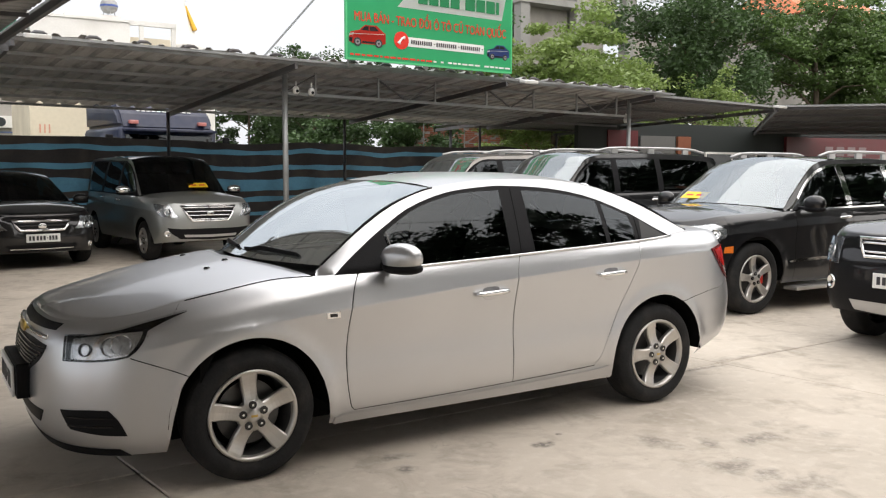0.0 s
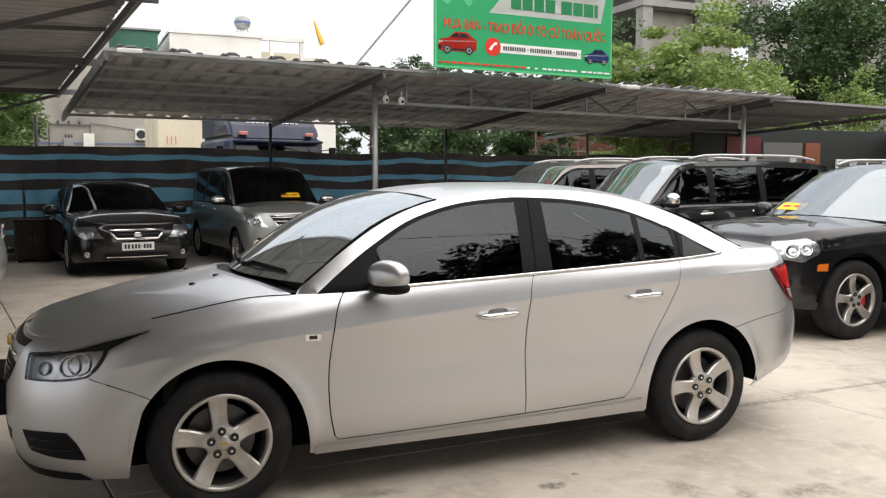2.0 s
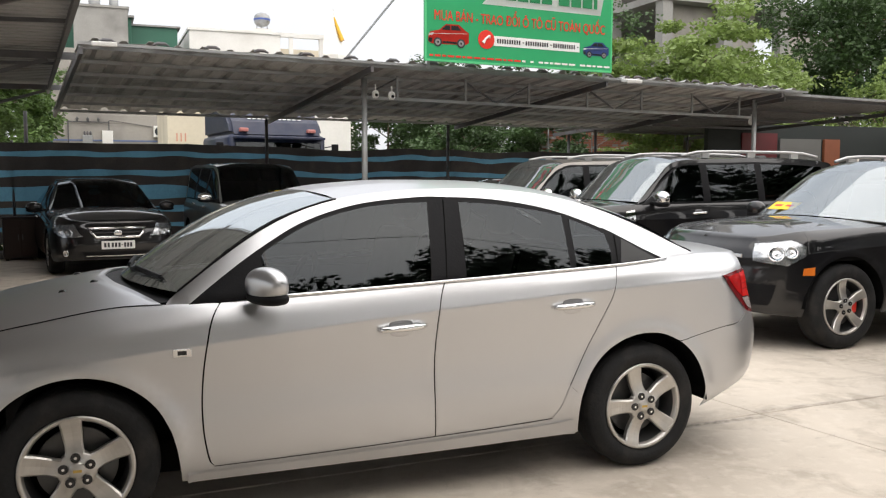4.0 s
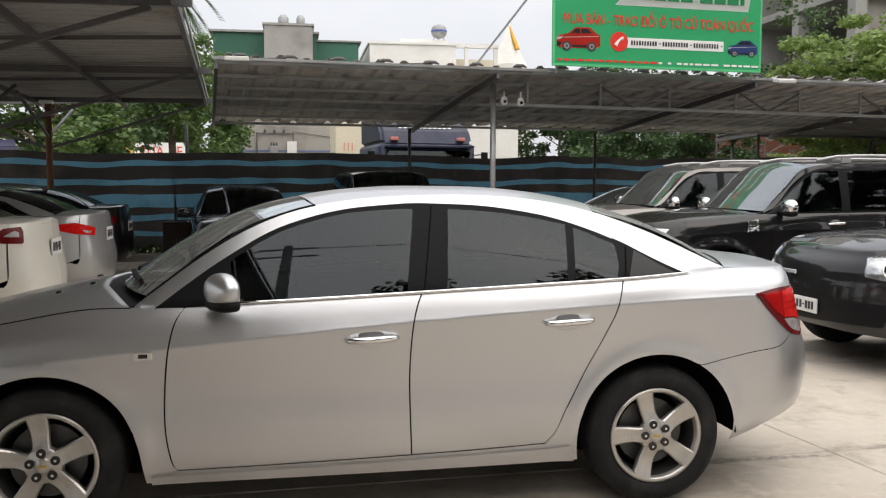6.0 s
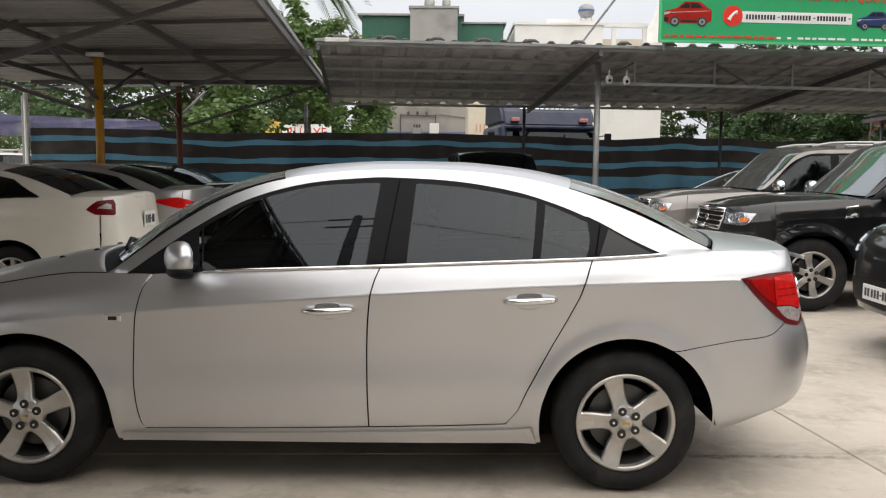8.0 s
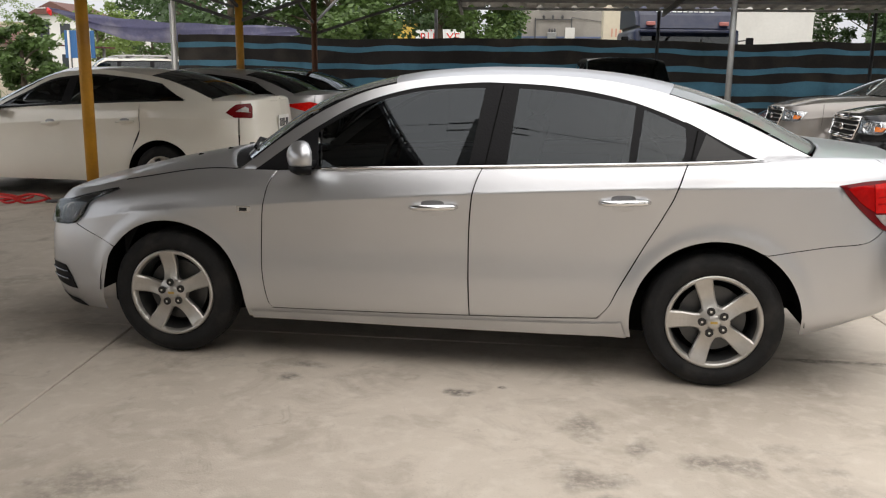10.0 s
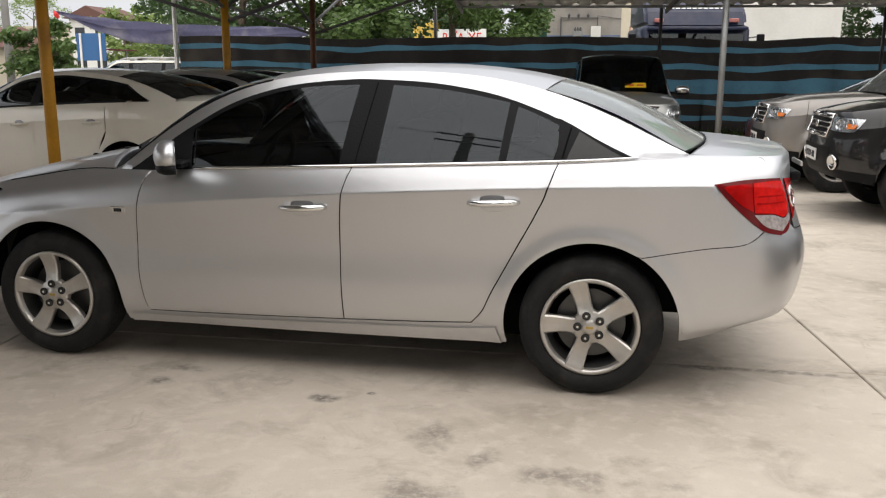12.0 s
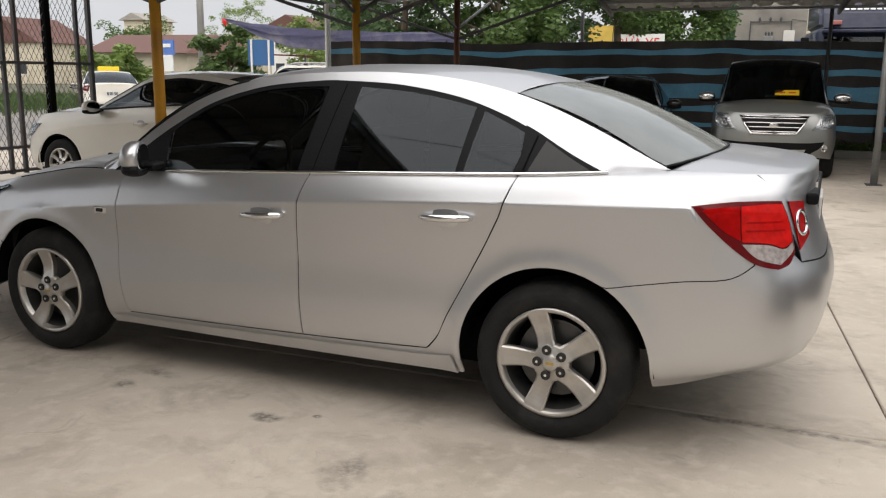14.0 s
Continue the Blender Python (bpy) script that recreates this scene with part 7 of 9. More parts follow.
    G("belt_rubber", [[(0.50, 0.955), (1.5, 0.997), (2.86, 1.062)], [(2.86, 1.062), (2.86, 1.072)], [(2.86, 1.072), (1.5, 1.016), (0.50, 0.974)], [(0.50, 0.974), (0.50, 0.955)]], M_PLASTIC, "black belt rubber", 0.002, 0.006)
    # chrome strip on the belt
    for side in (-1, 1):
        pts = []
        for x in np.linspace(0.80, 2.86, 24):
            p = S.at(S.find(x=x, z=1.3)[0], 0.9)
            pts.append((x, side * (float(p[1]) + 0.004), float(p[2]) + 0.004))
        part("belt_strip", tube(pts, 0.008, 6), M_CHROME, t, "thin chrome strip", smooth=True)
    def pane(name, pts, m, label="", out=0.004):
        runs = [pts[i:i + 1] + pts[i + 1:i + 2] for i in range(len(pts) - 1)] + [[pts[-1], pts[0]]]
        return G(name, runs, m, label, out)
    frontglass = [[(0.80, 0.985), (1.522, 1.012)], [(1.522, 1.012), (1.572, 1.372)], [(1.572, 1.372), (1.40, 1.366), (1.22, 1.345), (0.99, 1.280), (0.80, 1.18), (0.765, 1.15)], [(0.765, 1.15), (0.80, 0.985)]]
    G("front_door_glass", frontglass, M_GLASS_DARK, "dark tinted side window", 0.004)
    G("rear_door_glass", [[(1.70, 1.020), (2.258, 1.045)], [(2.258, 1.045), (2.288, 1.298)], [(2.288, 1.298), (2.1, 1.335), (1.93, 1.358), (1.735, 1.372)], [(1.735, 1.372), (1.70, 1.020)]], M_GLASS_DARK, "dark tinted side window", 0.004)
    G("quarter_glass", [[(2.292, 1.046), (2.495, 1.056)], [(2.495, 1.056), (2.515, 1.12), (2.512, 1.205)], [(2.512, 1.205), (2.42, 1.246), (2.325, 1.282)], [(2.325, 1.282), (2.292, 1.046)]], M_GLASS_DARK, "dark tinted quarter window", 0.004)
    G("quarter_trim", [[(2.555, 1.062), (2.80, 1.072)], [(2.80, 1.072), (2.72, 1.112), (2.605, 1.178)], [(2.605, 1.178), (2.555, 1.062)]], mat("matt_black_trim", (0.03, 0.03, 0.03), 0.6), "matt black corner trim", 0.004)
    # door shut lines on the pillars: dark strips painted as the gaps' shade
    G("pillar_gap", [[(1.594, 1.012), (1.600, 1.012)], [(1.600, 1.012), (1.662, 1.385)], [(1.662, 1.385), (1.656, 1.385)], [(1.656, 1.385), (1.594, 1.012)]], M_DARK, "", 0.003)
    G("pillar_gap", [[(2.53, 1.052), (2.538, 1.052)], [(2.538, 1.052), (2.572, 1.195)], [(2.572, 1.195), (2.564, 1.195)], [(2.564, 1.195), (2.53, 1.052)]], M_DARK, "", 0.003)
    G("door_edge", [[(0.795, 1.0), (0.802, 1.0)], [(0.802, 1.0), (0.78, 1.165)], [(0.78, 1.165), (0.772, 1.16)], [(0.772, 1.16), (0.795, 1.0)]], M_GLOSSBLACK, "", 0.006)
    # windscreen, roof, rear window
    ra_ = lambda x: np.array([np.interp(x, rail[:, 0], rail[:, 1]), np.interp(x, rail[:, 0], rail[:, 2])])
    def edge(xc, zc, xs, a, p=2.0):
        y, z = ra_(xs)
        return (xc + (xs - xc) * abs(a) ** p, a * y, zc + (z - zc) * abs(a) ** p)
    ws_low = lambda a: edge(0.205, 1.012, 0.41, a, 2.0)
    ws_top = lambda a: edge(1.06, 1.428, 1.13, a, 2.2)
    rw_top = lambda a: edge(2.50, 1.402, 2.44, a, 2.2)
    rw_low = lambda a: edge(3.19, 1.124, 3.06, a, 2.2)
    fix_f = lambda r: (lambda x: (x, *ra_(x)))(0.41 + (1.13 - 0.41) * r)
    fix_r = lambda r: (lambda x: (x, *ra_(x)))(3.06 + (2.44 - 3.06) * r)
    glass_between("windscreen", ws_low, ws_top, (-0.012, 0, 0.010), M_GLASS_BRIGHT, t, "pale reflective windscreen", fix_f)
    glass_between("rear_window", lambda a: rw_low(-a), lambda a: rw_top(-a), (0.01, 0, 0.012), M_GLASS_CLEAR2, t, "dusty tinted rear window", lambda r: np.array(fix_r(r)) * (1, -1, 1))
    rows = []
    zc = spline([(1.0, 1.40), (1.06, 1.428), (1.3, 1.463), (1.6, 1.479), (1.9, 1.477), (2.2, 1.455), (2.5, 1.402), (2.6, 1.37)])
    for i in range(25):
        f = i / 24
        row = []
        for j in range(31):
            a = -1 + 2 * j / 30
            p0, p1 = np.array(ws_top(a)), np.array(rw_top(a))
            x = p0[0] + (p1[0] - p0[0]) * f
            xe = 1.13 + (2.44 - 1.13) * f
            y, z = ra_(x + (xe - x) * abs(a))
            zz = z + (float(zc(x)) - z) * (1 - abs(a) ** 2.6)
            row.append((x, a * y, zz))
        rows.append(row)
    grid_patch("roof", rows, P, t, "silver roof", 0.0)
    # black seals round the two screens
    for side in (-1, 1):
        part("screen_seal", tube([(p[0], side * (p[1] - 0.004), p[2] + 0.001) for p in (fix_r(k / 10) for k in range(11))], 0.004, 6), M_PLASTIC, t, smooth=True)
        part("screen_seal", tube([(p[0], side * (p[1] - 0.004), p[2] + 0.001) for p in (fix_f(k / 10) for k in range(11))], 0.007, 6), M_PLASTIC, t, smooth=True)
    part("screen_seal", tube([(p[0] + 0.004, p[1], p[2] + 0.001) for p in (rw_low(a) for a in np.linspace(-1, 1, 21))], 0.006, 6), M_PLASTIC, t, smooth=True)
    # cowl and wipers
    cowl = [[(float(cut_f(abs(a) * 0.74)) - 0.01, a * 0.74, 1.0 - 0.035 * a * a), (0.26 + 0.16 * a * a, a * 0.735, 0.992 - 0.025 * a * a)] for a in np.linspace(-1, 1, 25)]
    grid_patch("cowl", cowl, M_PLASTIC, t, "black plastic scuttle")
    for y0, y1 in ((0.05, -0.55), (0.62, 0.05)):
        def wp(y, h):
            a = y / 0.735
            p = np.array(ws_low(a)) * 0.93 + np.array(ws_top(a)) * 0.07
            return (p[0] - 0.02, p[1], p[2] + h)
        w = part("wiper", tube([wp(y0, -0.02), wp((y0 + y1) / 2, 0.03), wp(y1, 0.015)], 0.011, 6), M_PLASTIC, t, "black wiper arm")
        part("wiper_blade", tube([wp(y0 - 0.12, 0.012), wp(y0 * 0.4 + y1 * 0.6, 0.02), wp(y1 - 0.02, 0.01)], 0.008, 6), M_PLASTIC, w)
    # headlamps
    hl = [[(-0.785, 0.630), (-0.70, 0.632), (-0.62, 0.638), (-0.552, 0.652)], [(-0.552, 0.652), (-0.49, 0.71), (-0.462, 0.765)], [(-0.462, 0.765), (-0.39, 0.80), (-0.288, 0.838)], [(-0.288, 0.838), (-0.457, 0.800), (-0.59, 0.765), (-0.70, 0.745), (-0.765, 0.735)], [(-0.765, 0.735), (-0.778, 0.68), (-0.785, 0.630)]]
    lamp = B.panel("headlamp", hl, M_GLOSSBLACK, "clear headlamp with chrome reflectors", 0.002, 0.004)
    inner = [[(-0.765, 0.642), (-0.68, 0.643), (-0.56, 0.658)], [(-0.56, 0.658), (-0.505, 0.715), (-0.482, 0.762)], [(-0.482, 0.762), (-0.60, 0.752), (-0.745, 0.726)], [(-0.745, 0.726), (-0.765, 0.642)]]
    for k in (0, 1):
        sd = (-1, 1)[k]
        B.panel("reflector", inner, M_LAMPBOWL, "chrome reflector", 0.004, 0.003, sides=(sd,), parent=lamp[k])
        for (x, z), r, m in (((-0.575, 0.706), 0.048, M_CHROME), ((-0.612, 0.698), 0.046, M_CHROME), ((-0.71, 0.684), 0.030, M_ALLOYDARK)):
            s, q = S.find(x=x, z=z)
            p, n = S.at(s, q), S.normal(s, q)
            bm = bmesh.new()
            lathe(bm, [(r, 0.0), (r, -0.008), (r * 0.93, -0.009), (r * 0.90, -0.002), (r * 0.82, 0.003)], n=28)
            v = Vector((n[0], n[1] * sd, n[2]))
            bmesh.ops.transform(bm, matrix=Matrix.Translation((p[0], p[1] * sd, p[2])) @ v.to_track_quat("-Y", "Z").to_matrix().to_4x4() @ Matrix.Translation((0, -0.006, 0)), verts=bm.verts)
            part("lamp_ring", bm, m, lamp[k], smooth=True)
        B.panel("lens", hl, M_GLASS_LENS, "clear lens", 0.017, 0.014, sides=(sd,), parent=lamp[k])
    # grilles, mouth, fog recess
    gr = B.panel("grille", [[("u", 0.0, 0.43), ("u", 0.15, 0.435), ("u", 0.27, 0.45)], [("u", 0.27, 0.45), ("u", 0.40, 0.56), ("u", 0.47, 0.70)], [("u", 0.47, 0.70), ("u", 0.25, 0.715), ("u", 0.0, 0.70)], [("u", 0.0, 0.70), ("u", 0.0, 0.43)]], M_PLASTIC, "black mesh grille", 0.003, 0.003)
    B.panel("upper_grille", [[("u", 0.0, 0.775), ("u", 0.25, 0.79), ("u", 0.50, 0.80)], [("u", 0.50, 0.80), ("u", 0.535, 0.86)], [("u", 0.535, 0.86), ("u", 0.25, 0.865), ("u", 0.0, 0.86)], [("u", 0.0, 0.86), ("u", 0.0, 0.775)]], M_PLASTIC, "black upper grille", 0.003, 0.003)
    for k in (0, 1):
        sd = (-1, 1)[k]
        for q in np.arange(0.47, 0.69, 0.035):
            pts = [S.at(s, q) + S.normal(s, q) * 0.006 for s in np.linspace(0.0, 0.20 + 0.27 * min(1, (q - 0.40) / 0.28), 8)]
            part("grille_bar", tube([(p[0], sd * p[1], p[2]) for p in pts], 0.005, 5), M_GLOSSBLACK, gr[k])
    for k, sd in enumerate((-1, 1)):
        pts = [S.at(s, 0.742) + S.normal(s, 0.742) * 0.006 for s in np.linspace(0.0, 0.46, 10)]
        part("grille_surround", tube([(p[0], sd * p[1], p[2]) for p in pts], 0.011, 6), M_CHROME, gr[k], "chrome grille bar", smooth=True)
    part("emblem", ellipsoid(0.012, 0.085, 0.028, None, pose(-0.885, 0, 0.712)), M_GOLD, t, "small gold emblem", smooth=True)
    fog = [[(-0.812, 0.412), (-0.72, 0.420), (-0.64, 0.418)], [(-0.64, 0.418), (-0.60, 0.37), (-0.565, 0.298)], [(-0.565, 0.298), (-0.67, 0.305), (-0.778, 0.325)], [(-0.778, 0.325), (-0.812, 0.412)]]
    fg = B.panel("fog_recess", fog, M_PLASTIC, "black recess in the bumper corner", 0.003, 0.003)
    for k, sd in enumerate((-1, 1)):
        for z in (0.345, 0.385):
            pts = [S.at(*S.find(x=x, z=z)) + S.normal(*S.find(x=x, z=z)) * 0.006 for x in np.linspace(-0.785, -0.62, 6)]
            part("recess_bar", tube([(p[0], sd * p[1], p[2]) for p in pts], 0.005, 5), M_GLOSSBLACK, fg[k])
    B.panel("lower_intake", [[("u", 0.0, 0.14), ("u", 0.40, 0.14)], [("u", 0.40, 0.14), ("u", 0.46, 0.25)], [("u", 0.46, 0.25), ("u", 0.0, 0.25)], [("u", 0.0, 0.25), ("u", 0.0, 0.14)]], M_PLASTIC, "black lower intake", 0.003, 0.003)
    B.panel("lip_spoiler", [[("u", 0.0, 0.0), ("u", 0.5, 0.0), ("u", 0.95, 0.0)], [("u", 0.95, 0.0), ("u", 0.9, 0.035)], [("u", 0.9, 0.035), ("u", 0.5, 0.04), ("u", 0.0, 0.04)], [("u", 0.0, 0.04), ("u", 0.0, 0.0)]], M_PLASTIC, "black lower lip", 0.004, 0.004)
    part("plate_holder", box(-0.955, -0.885, -0.26, 0.26, 0.395, 0.565, 0.01), M_PLASTIC, t)
    number_plate(t, pose(-0.965, 0, 0.48), 0.47, 0.15)
    # tail lamps: outer on the quarter, inner on the boot
    tl = [[(3.178, 0.972), (3.30, 0.988), (3.40, 0.991), ("r", 0.652, 0.988)], [("r", 0.652, 0.988), ("r", 0.632, 0.90), ("r", 0.636, 0.806)], [("r", 0.636, 0.806), ("r", 0.675, 0.765), ("r", 0.72, 0.748)], [("r", 0.72, 0.748), (3.392, 0.776), (3.246, 0.899), (3.178, 0.972)]]
    lamp = B.panel("tail_lamp", tl, M_REDDEEP, "bright red tail lamp with a clear lower corner", 0.006, 0.010, step=0.012)
    for k, sd in enumerate((-1, 1)):
        B.panel("clear_corner", [[(3.352, 0.842), (3.437, 0.836), ("r", 0.687, 0.818), ("r", 0.645, 0.838)], [("r", 0.645, 0.838), ("r", 0.646, 0.812), ("r", 0.712, 0.764)], [("r", 0.712, 0.764), (3.406, 0.790), (3.352, 0.842)]], M_CLEARLENS, "clear reversing lamp", 0.0090, 0.002, step=0.015, sides=(sd,), parent=lamp[k])
        B.panel("lamp_cell", [[(3.215, 0.961), (3.27, 0.969), (3.335, 0.974)], [(3.335, 0.974), (3.348, 0.854)], [(3.348, 0.854), (3.29, 0.889), (3.215, 0.961)]], M_RED, "darker lamp cell", 0.0090, 0.002, step=0.015, sides=(sd,), parent=lamp[k])
        B.panel("lamp_cell", [[(3.340, 0.974), (3.42, 0.979), ("r", 0.655, 0.976)], [("r", 0.655, 0.976), ("r", 0.640, 0.90), ("r", 0.645, 0.843)], [("r", 0.645, 0.843), ("r", 0.687, 0.824), (3.437, 0.842), (3.353, 0.850)], [(3.353, 0.850), (3.340, 0.974)]], M_REDBRIGHT, "brighter lamp cell", 0.0090, 0.002, step=0.015, sides=(sd,), parent=lamp[k])
        for z in (0.885, 0.915):
            B.panel("lamp_rib", [[(3.36, z), (3.42, z - 0.001), ("r", 0.67, z - 0.003)], [("r", 0.67, z - 0.003), ("r", 0.67, z + 0.004)], [("r", 0.67, z + 0.004), (3.42, z + 0.006), (3.36, z + 0.007)], [(3.36, z + 0.007), (3.36, z)]], M_RED, "", 0.0105, 0.0015, step=0.015, sides=(sd,), parent=lamp[k])
        B.panel("boot_lamp", [[("r", 0.618, 0.985), ("r", 0.50, 0.975)], [("r", 0.50, 0.975), ("r", 0.485, 0.85)], [("r", 0.485, 0.85), ("r", 0.60, 0.805)], [("r", 0.60, 0.805), ("r", 0.60, 0.88), ("r", 0.618, 0.985)]], M_RED, "inner red lamp", 0.005, 0.004, sides=(sd,))
        s, q = S.find(y=0.55, z=0.90, tail=True)
        p, n = S.at(s, q), S.normal(s, q)
        bm = bmesh.new()
        lathe(bm, [(0.050, 0.0), (0.050, -0.006), (0.042, -0.007), (0.038, -0.002)], n=28)
        v = Vector((n[0], n[1] * sd, n[2]))
        bmesh.ops.transform(bm, matrix=Matrix.Translation((p[0], p[1] * sd, p[2])) @ v.to_track_quat("-Y", "Z").to_matrix().to_4x4() @ Matrix.Translation((0, -0.006, 0)), verts=bm.verts)
        part("lamp_ring", bm, M_CHROME, t, "chrome lamp ring", smooth=True)
    part("boot_garnish", box(3.545, 3.592, -0.46, 0.46, 0.955, 1.0, 0.012), M_PLASTIC, t, "dark strip above the plate")
    part("badge_bar", box(3.575, 3.585, -0.52, -0.30, 1.03, 1.05, 0.002), M_CHROME, t)
    number_plate(t, pose(3.596, 0, 0.87, 0, 0, 180), 0.33, 0.16)
    # small fittings
    for side in (-1, 1):
        s, q = S.find(x=0.41, z=0.772)
        p = S.at(s, q)
        b = part("side_repeater", box(0.372, 0.448, side * p[1] - 0.004, side * p[1] + 0.006, 0.756, 0.790, 0.003), M_CHROME, t, "chrome side badge")
        part("badge_mark", box(0.392, 0.428, side * (p[1] + 0.007) - 0.001, side * (p[1] + 0.007) + 0.001, 0.765, 0.781), M_GLOSSBLACK, b)
    door_handle(B, 1.25, 1.475, 0.815)
    door_handle(B, 2.135, 2.36, 0.868)
    wing_mirror(t, 0.745, 0.975, 1.050, P, 0.066, 0.118, 0.074, sweep=28)
    G("mirror_sail", [[(0.44, 0.954), (0.785, 0.98)], [(0.785, 0.98), (0.76, 1.15)], [(0.76, 1.15), (0.60, 1.055), (0.44, 0.954)]], M_PLASTIC, "black triangle at the mirror", 0.006, 0.004)
    # underside, wheel wells, cabin
    part("underbody", box(-0.5, 2.75, -0.55, 0.55, 0.165, 0.32, 0.02), M_DARK, t)
    part("bulkhead", box(0.42, 0.5, -0.74, 0.74, 0.3, 0.93), M_DARK, t)
    part("boot_floor", box(2.7, 3.35, -0.68, 0.68, 0.40, 1.0), M_DARK, t)
    for x, r in ((0.0, 0.40), (2.685, 0.40)):
        for side in (-1, 1):
            bm = bmesh.new()
            n = 18
            for k in range(n):
                a0, a1 = math.pi * k / n, math.pi * (k + 1) / n
                q = [(x + r * math.cos(a), side * y, 0.315 + r * math.sin(a)) for a, y in ((a0, 0.86), (a1, 0.86), (a1, 0.50), (a0, 0.50))]
                bm.faces.new([bm.verts.new(p) for p in q])
            bm.faces.new([bm.verts.new((x + r * math.cos(math.pi * k / n), side * 0.50, 0.315 + r * math.sin(math.pi * k / n))) for k in range(n + 1)])
            part("wheel_liner", bm, M_DARK, t)
    part("dashboard", box(0.45, 1.0, -0.66, 0.66, 0.80, 0.965, 0.06), M_DASH, t, smooth=True)
    part("cabin_floor", box(0.5, 2.75, -0.70, 0.70, 0.32, 0.42), M_DARK, t)
    part("parcel_shelf", box(2.68, 3.02, -0.62, 0.62, 0.98, 1.0), M_DASH, t)
    for y in (-0.37, 0.37):
        seat(t, 1.12, y, 0.5, M_SEAT)
    for y in (-0.36, 0.36):
        seat(t, 1.74, y, 0.40, M_SEAT)
    steering_wheel(t, 1.02, -0.36, 0.95)
    for side in (-1, 1):
        part("door_card", box(0.55, 2.22, side * 0.80 - 0.02, side * 0.80 + 0.02, 0.35, 0.94, 0.01), M_DASH, t)
    for x, nm, turn in ((0.0, "front_wheel", 96), (2.685, "rear_wheel", 107)):
        for side in (-1, 1):
            make_wheel(t, nm, x, side * 0.862, 0.322, 0.322, 0.218, 0.20, 5, turn, side)
            part("hub_mark", box(x - 0.017, x + 0.017, side * 0.868 - 0.004, side * 0.868 + 0.004, 0.316, 0.329, 0.002), M_GOLD, t, "small gold hub mark")
    return t


M_GOLD = mat("gold_emblem", (0.55, 0.38, 0.10), 0.3, 0.8)
M_GLASS_CLEAR2 = glass("dusty_glass", (0.8, 0.85, 0.85), see=0.5, ior=1.7, rough=0.05, dust=0.28)
M_REDBRIGHT = mat("bright_red_lens", (0.58, 0.008, 0.006), 0.2, 0.0, 0.3, 34.0, spec=0.1, coat=0.04)
silver_sedan()


# ---- the other parked cars ----
def generic_shell(c):
    fo, wb, ro, hw = c["fo"], c["wb"], c["ro"], c["hw"]
    blunt = c.get("blunt", 0)
    nx = np.array((0, 0.005, 0.03, 0.09, 0.205, 0.385, 0.655)) * fo / 0.905
    ny = (1 - blunt) * np.array((0, 0.246, 0.469, 0.67, 0.82, 0.92, 0.974)) + blunt * np.array((0, 0.30, 0.58, 0.80, 0.915, 0.965, 0.985))
    tx = np.array((0.55, 0.33, 0.15, 0.055, 0.015, 0.0)) * ro / 0.99
    ty = (1 - blunt) * np.array((0.97, 0.91, 0.78, 0.58, 0.33, 0)) + blunt * np.array((0.985, 0.95, 0.88, 0.70, 0.36, 0))
    plan = [(-fo + x, y * hw) for x, y in zip(nx, ny)] + [(0.22 * wb, hw * 0.995), (0.5 * wb, hw), (0.8 * wb, hw), (wb, hw * 0.996)] + [(wb + ro - x, y * hw) for x, y in zip(tx, ty)]
    sill, cr, belt, nosez = c["sill"], c["crease"], c["belt"], c["nose"]
    xs = (-fo, -0.4 * fo, 0.18 * wb, 0.5 * wb, wb, wb + ro)
    line = lambda f: [(x, f(k, x)) for k, x in enumerate(xs)]
    cowl = c["cowl"]
    top = (nosez, nosez + (cowl - nosez) * 0.55, belt[0], (belt[0] + belt[1]) / 2, belt[1], belt[1] + c.get("tail_up", 0.0))
    crs = (nosez - 0.16, nosez - 0.10, cr[0], (cr[0] + cr[1]) / 2, cr[1], cr[1])
    zs = [line(lambda k, x: sill + (0.06 if k in (0, 5) else 0)), line(lambda k, x: sill + 0.08 + (0.04 if k in (0, 5) else 0)), line(lambda k, x: sill + (crs[k] - sill) * 0.40), line(lambda k, x: sill + (crs[k] - sill) * 0.70),
          line(lambda k, x: crs[k]), line(lambda k, x: crs[k] + (top[k] - crs[k]) * 0.58), line(lambda k, x: top[k])]
    sh = c.get("shoulder", 0.05)
    ins = [line(lambda k, x: 0.06), line(lambda k, x: 0.03), line(lambda k, x: 0.010), line(lambda k, x: 0.012), line(lambda k, x: (0.03, 0.012, 0.0, 0.0, 0.0, 0.02)[k]),
           line(lambda k, x: (0.06, 0.05, 0.02, 0.018, 0.02, 0.05)[k]), line(lambda k, x: (0.11, 0.13, sh + 0.02, sh, sh + 0.01, sh + 0.04)[k])]
    nose = [(sill, 0.08), (sill + 0.12, 0.02), (sill + 0.28, 0.0), (nosez - 0.25, 0.01), (nosez - 0.1, 0.05), (nosez, c.get("nose_back", 0.13)), (nosez + 0.2, 0.2)]
    tail = [(sill, 0.08), (sill + 0.2, 0.01), (sill + 0.35, 0.0), (belt[1] - 0.25, 0.05), (belt[1], 0.08)]
    ra = c["tyre"] + 0.065
    return Shell(plan, zs, ins, nose, tail, -0.35 * fo, wb + 0.35 * ro, [(0, c["tyre"], ra), (wb, c["tyre"], ra)], c.get("lip", 0.010))


def poly(pts):
    return [[pts[i], pts[(i + 1) % len(pts)]] for i in range(len(pts))]


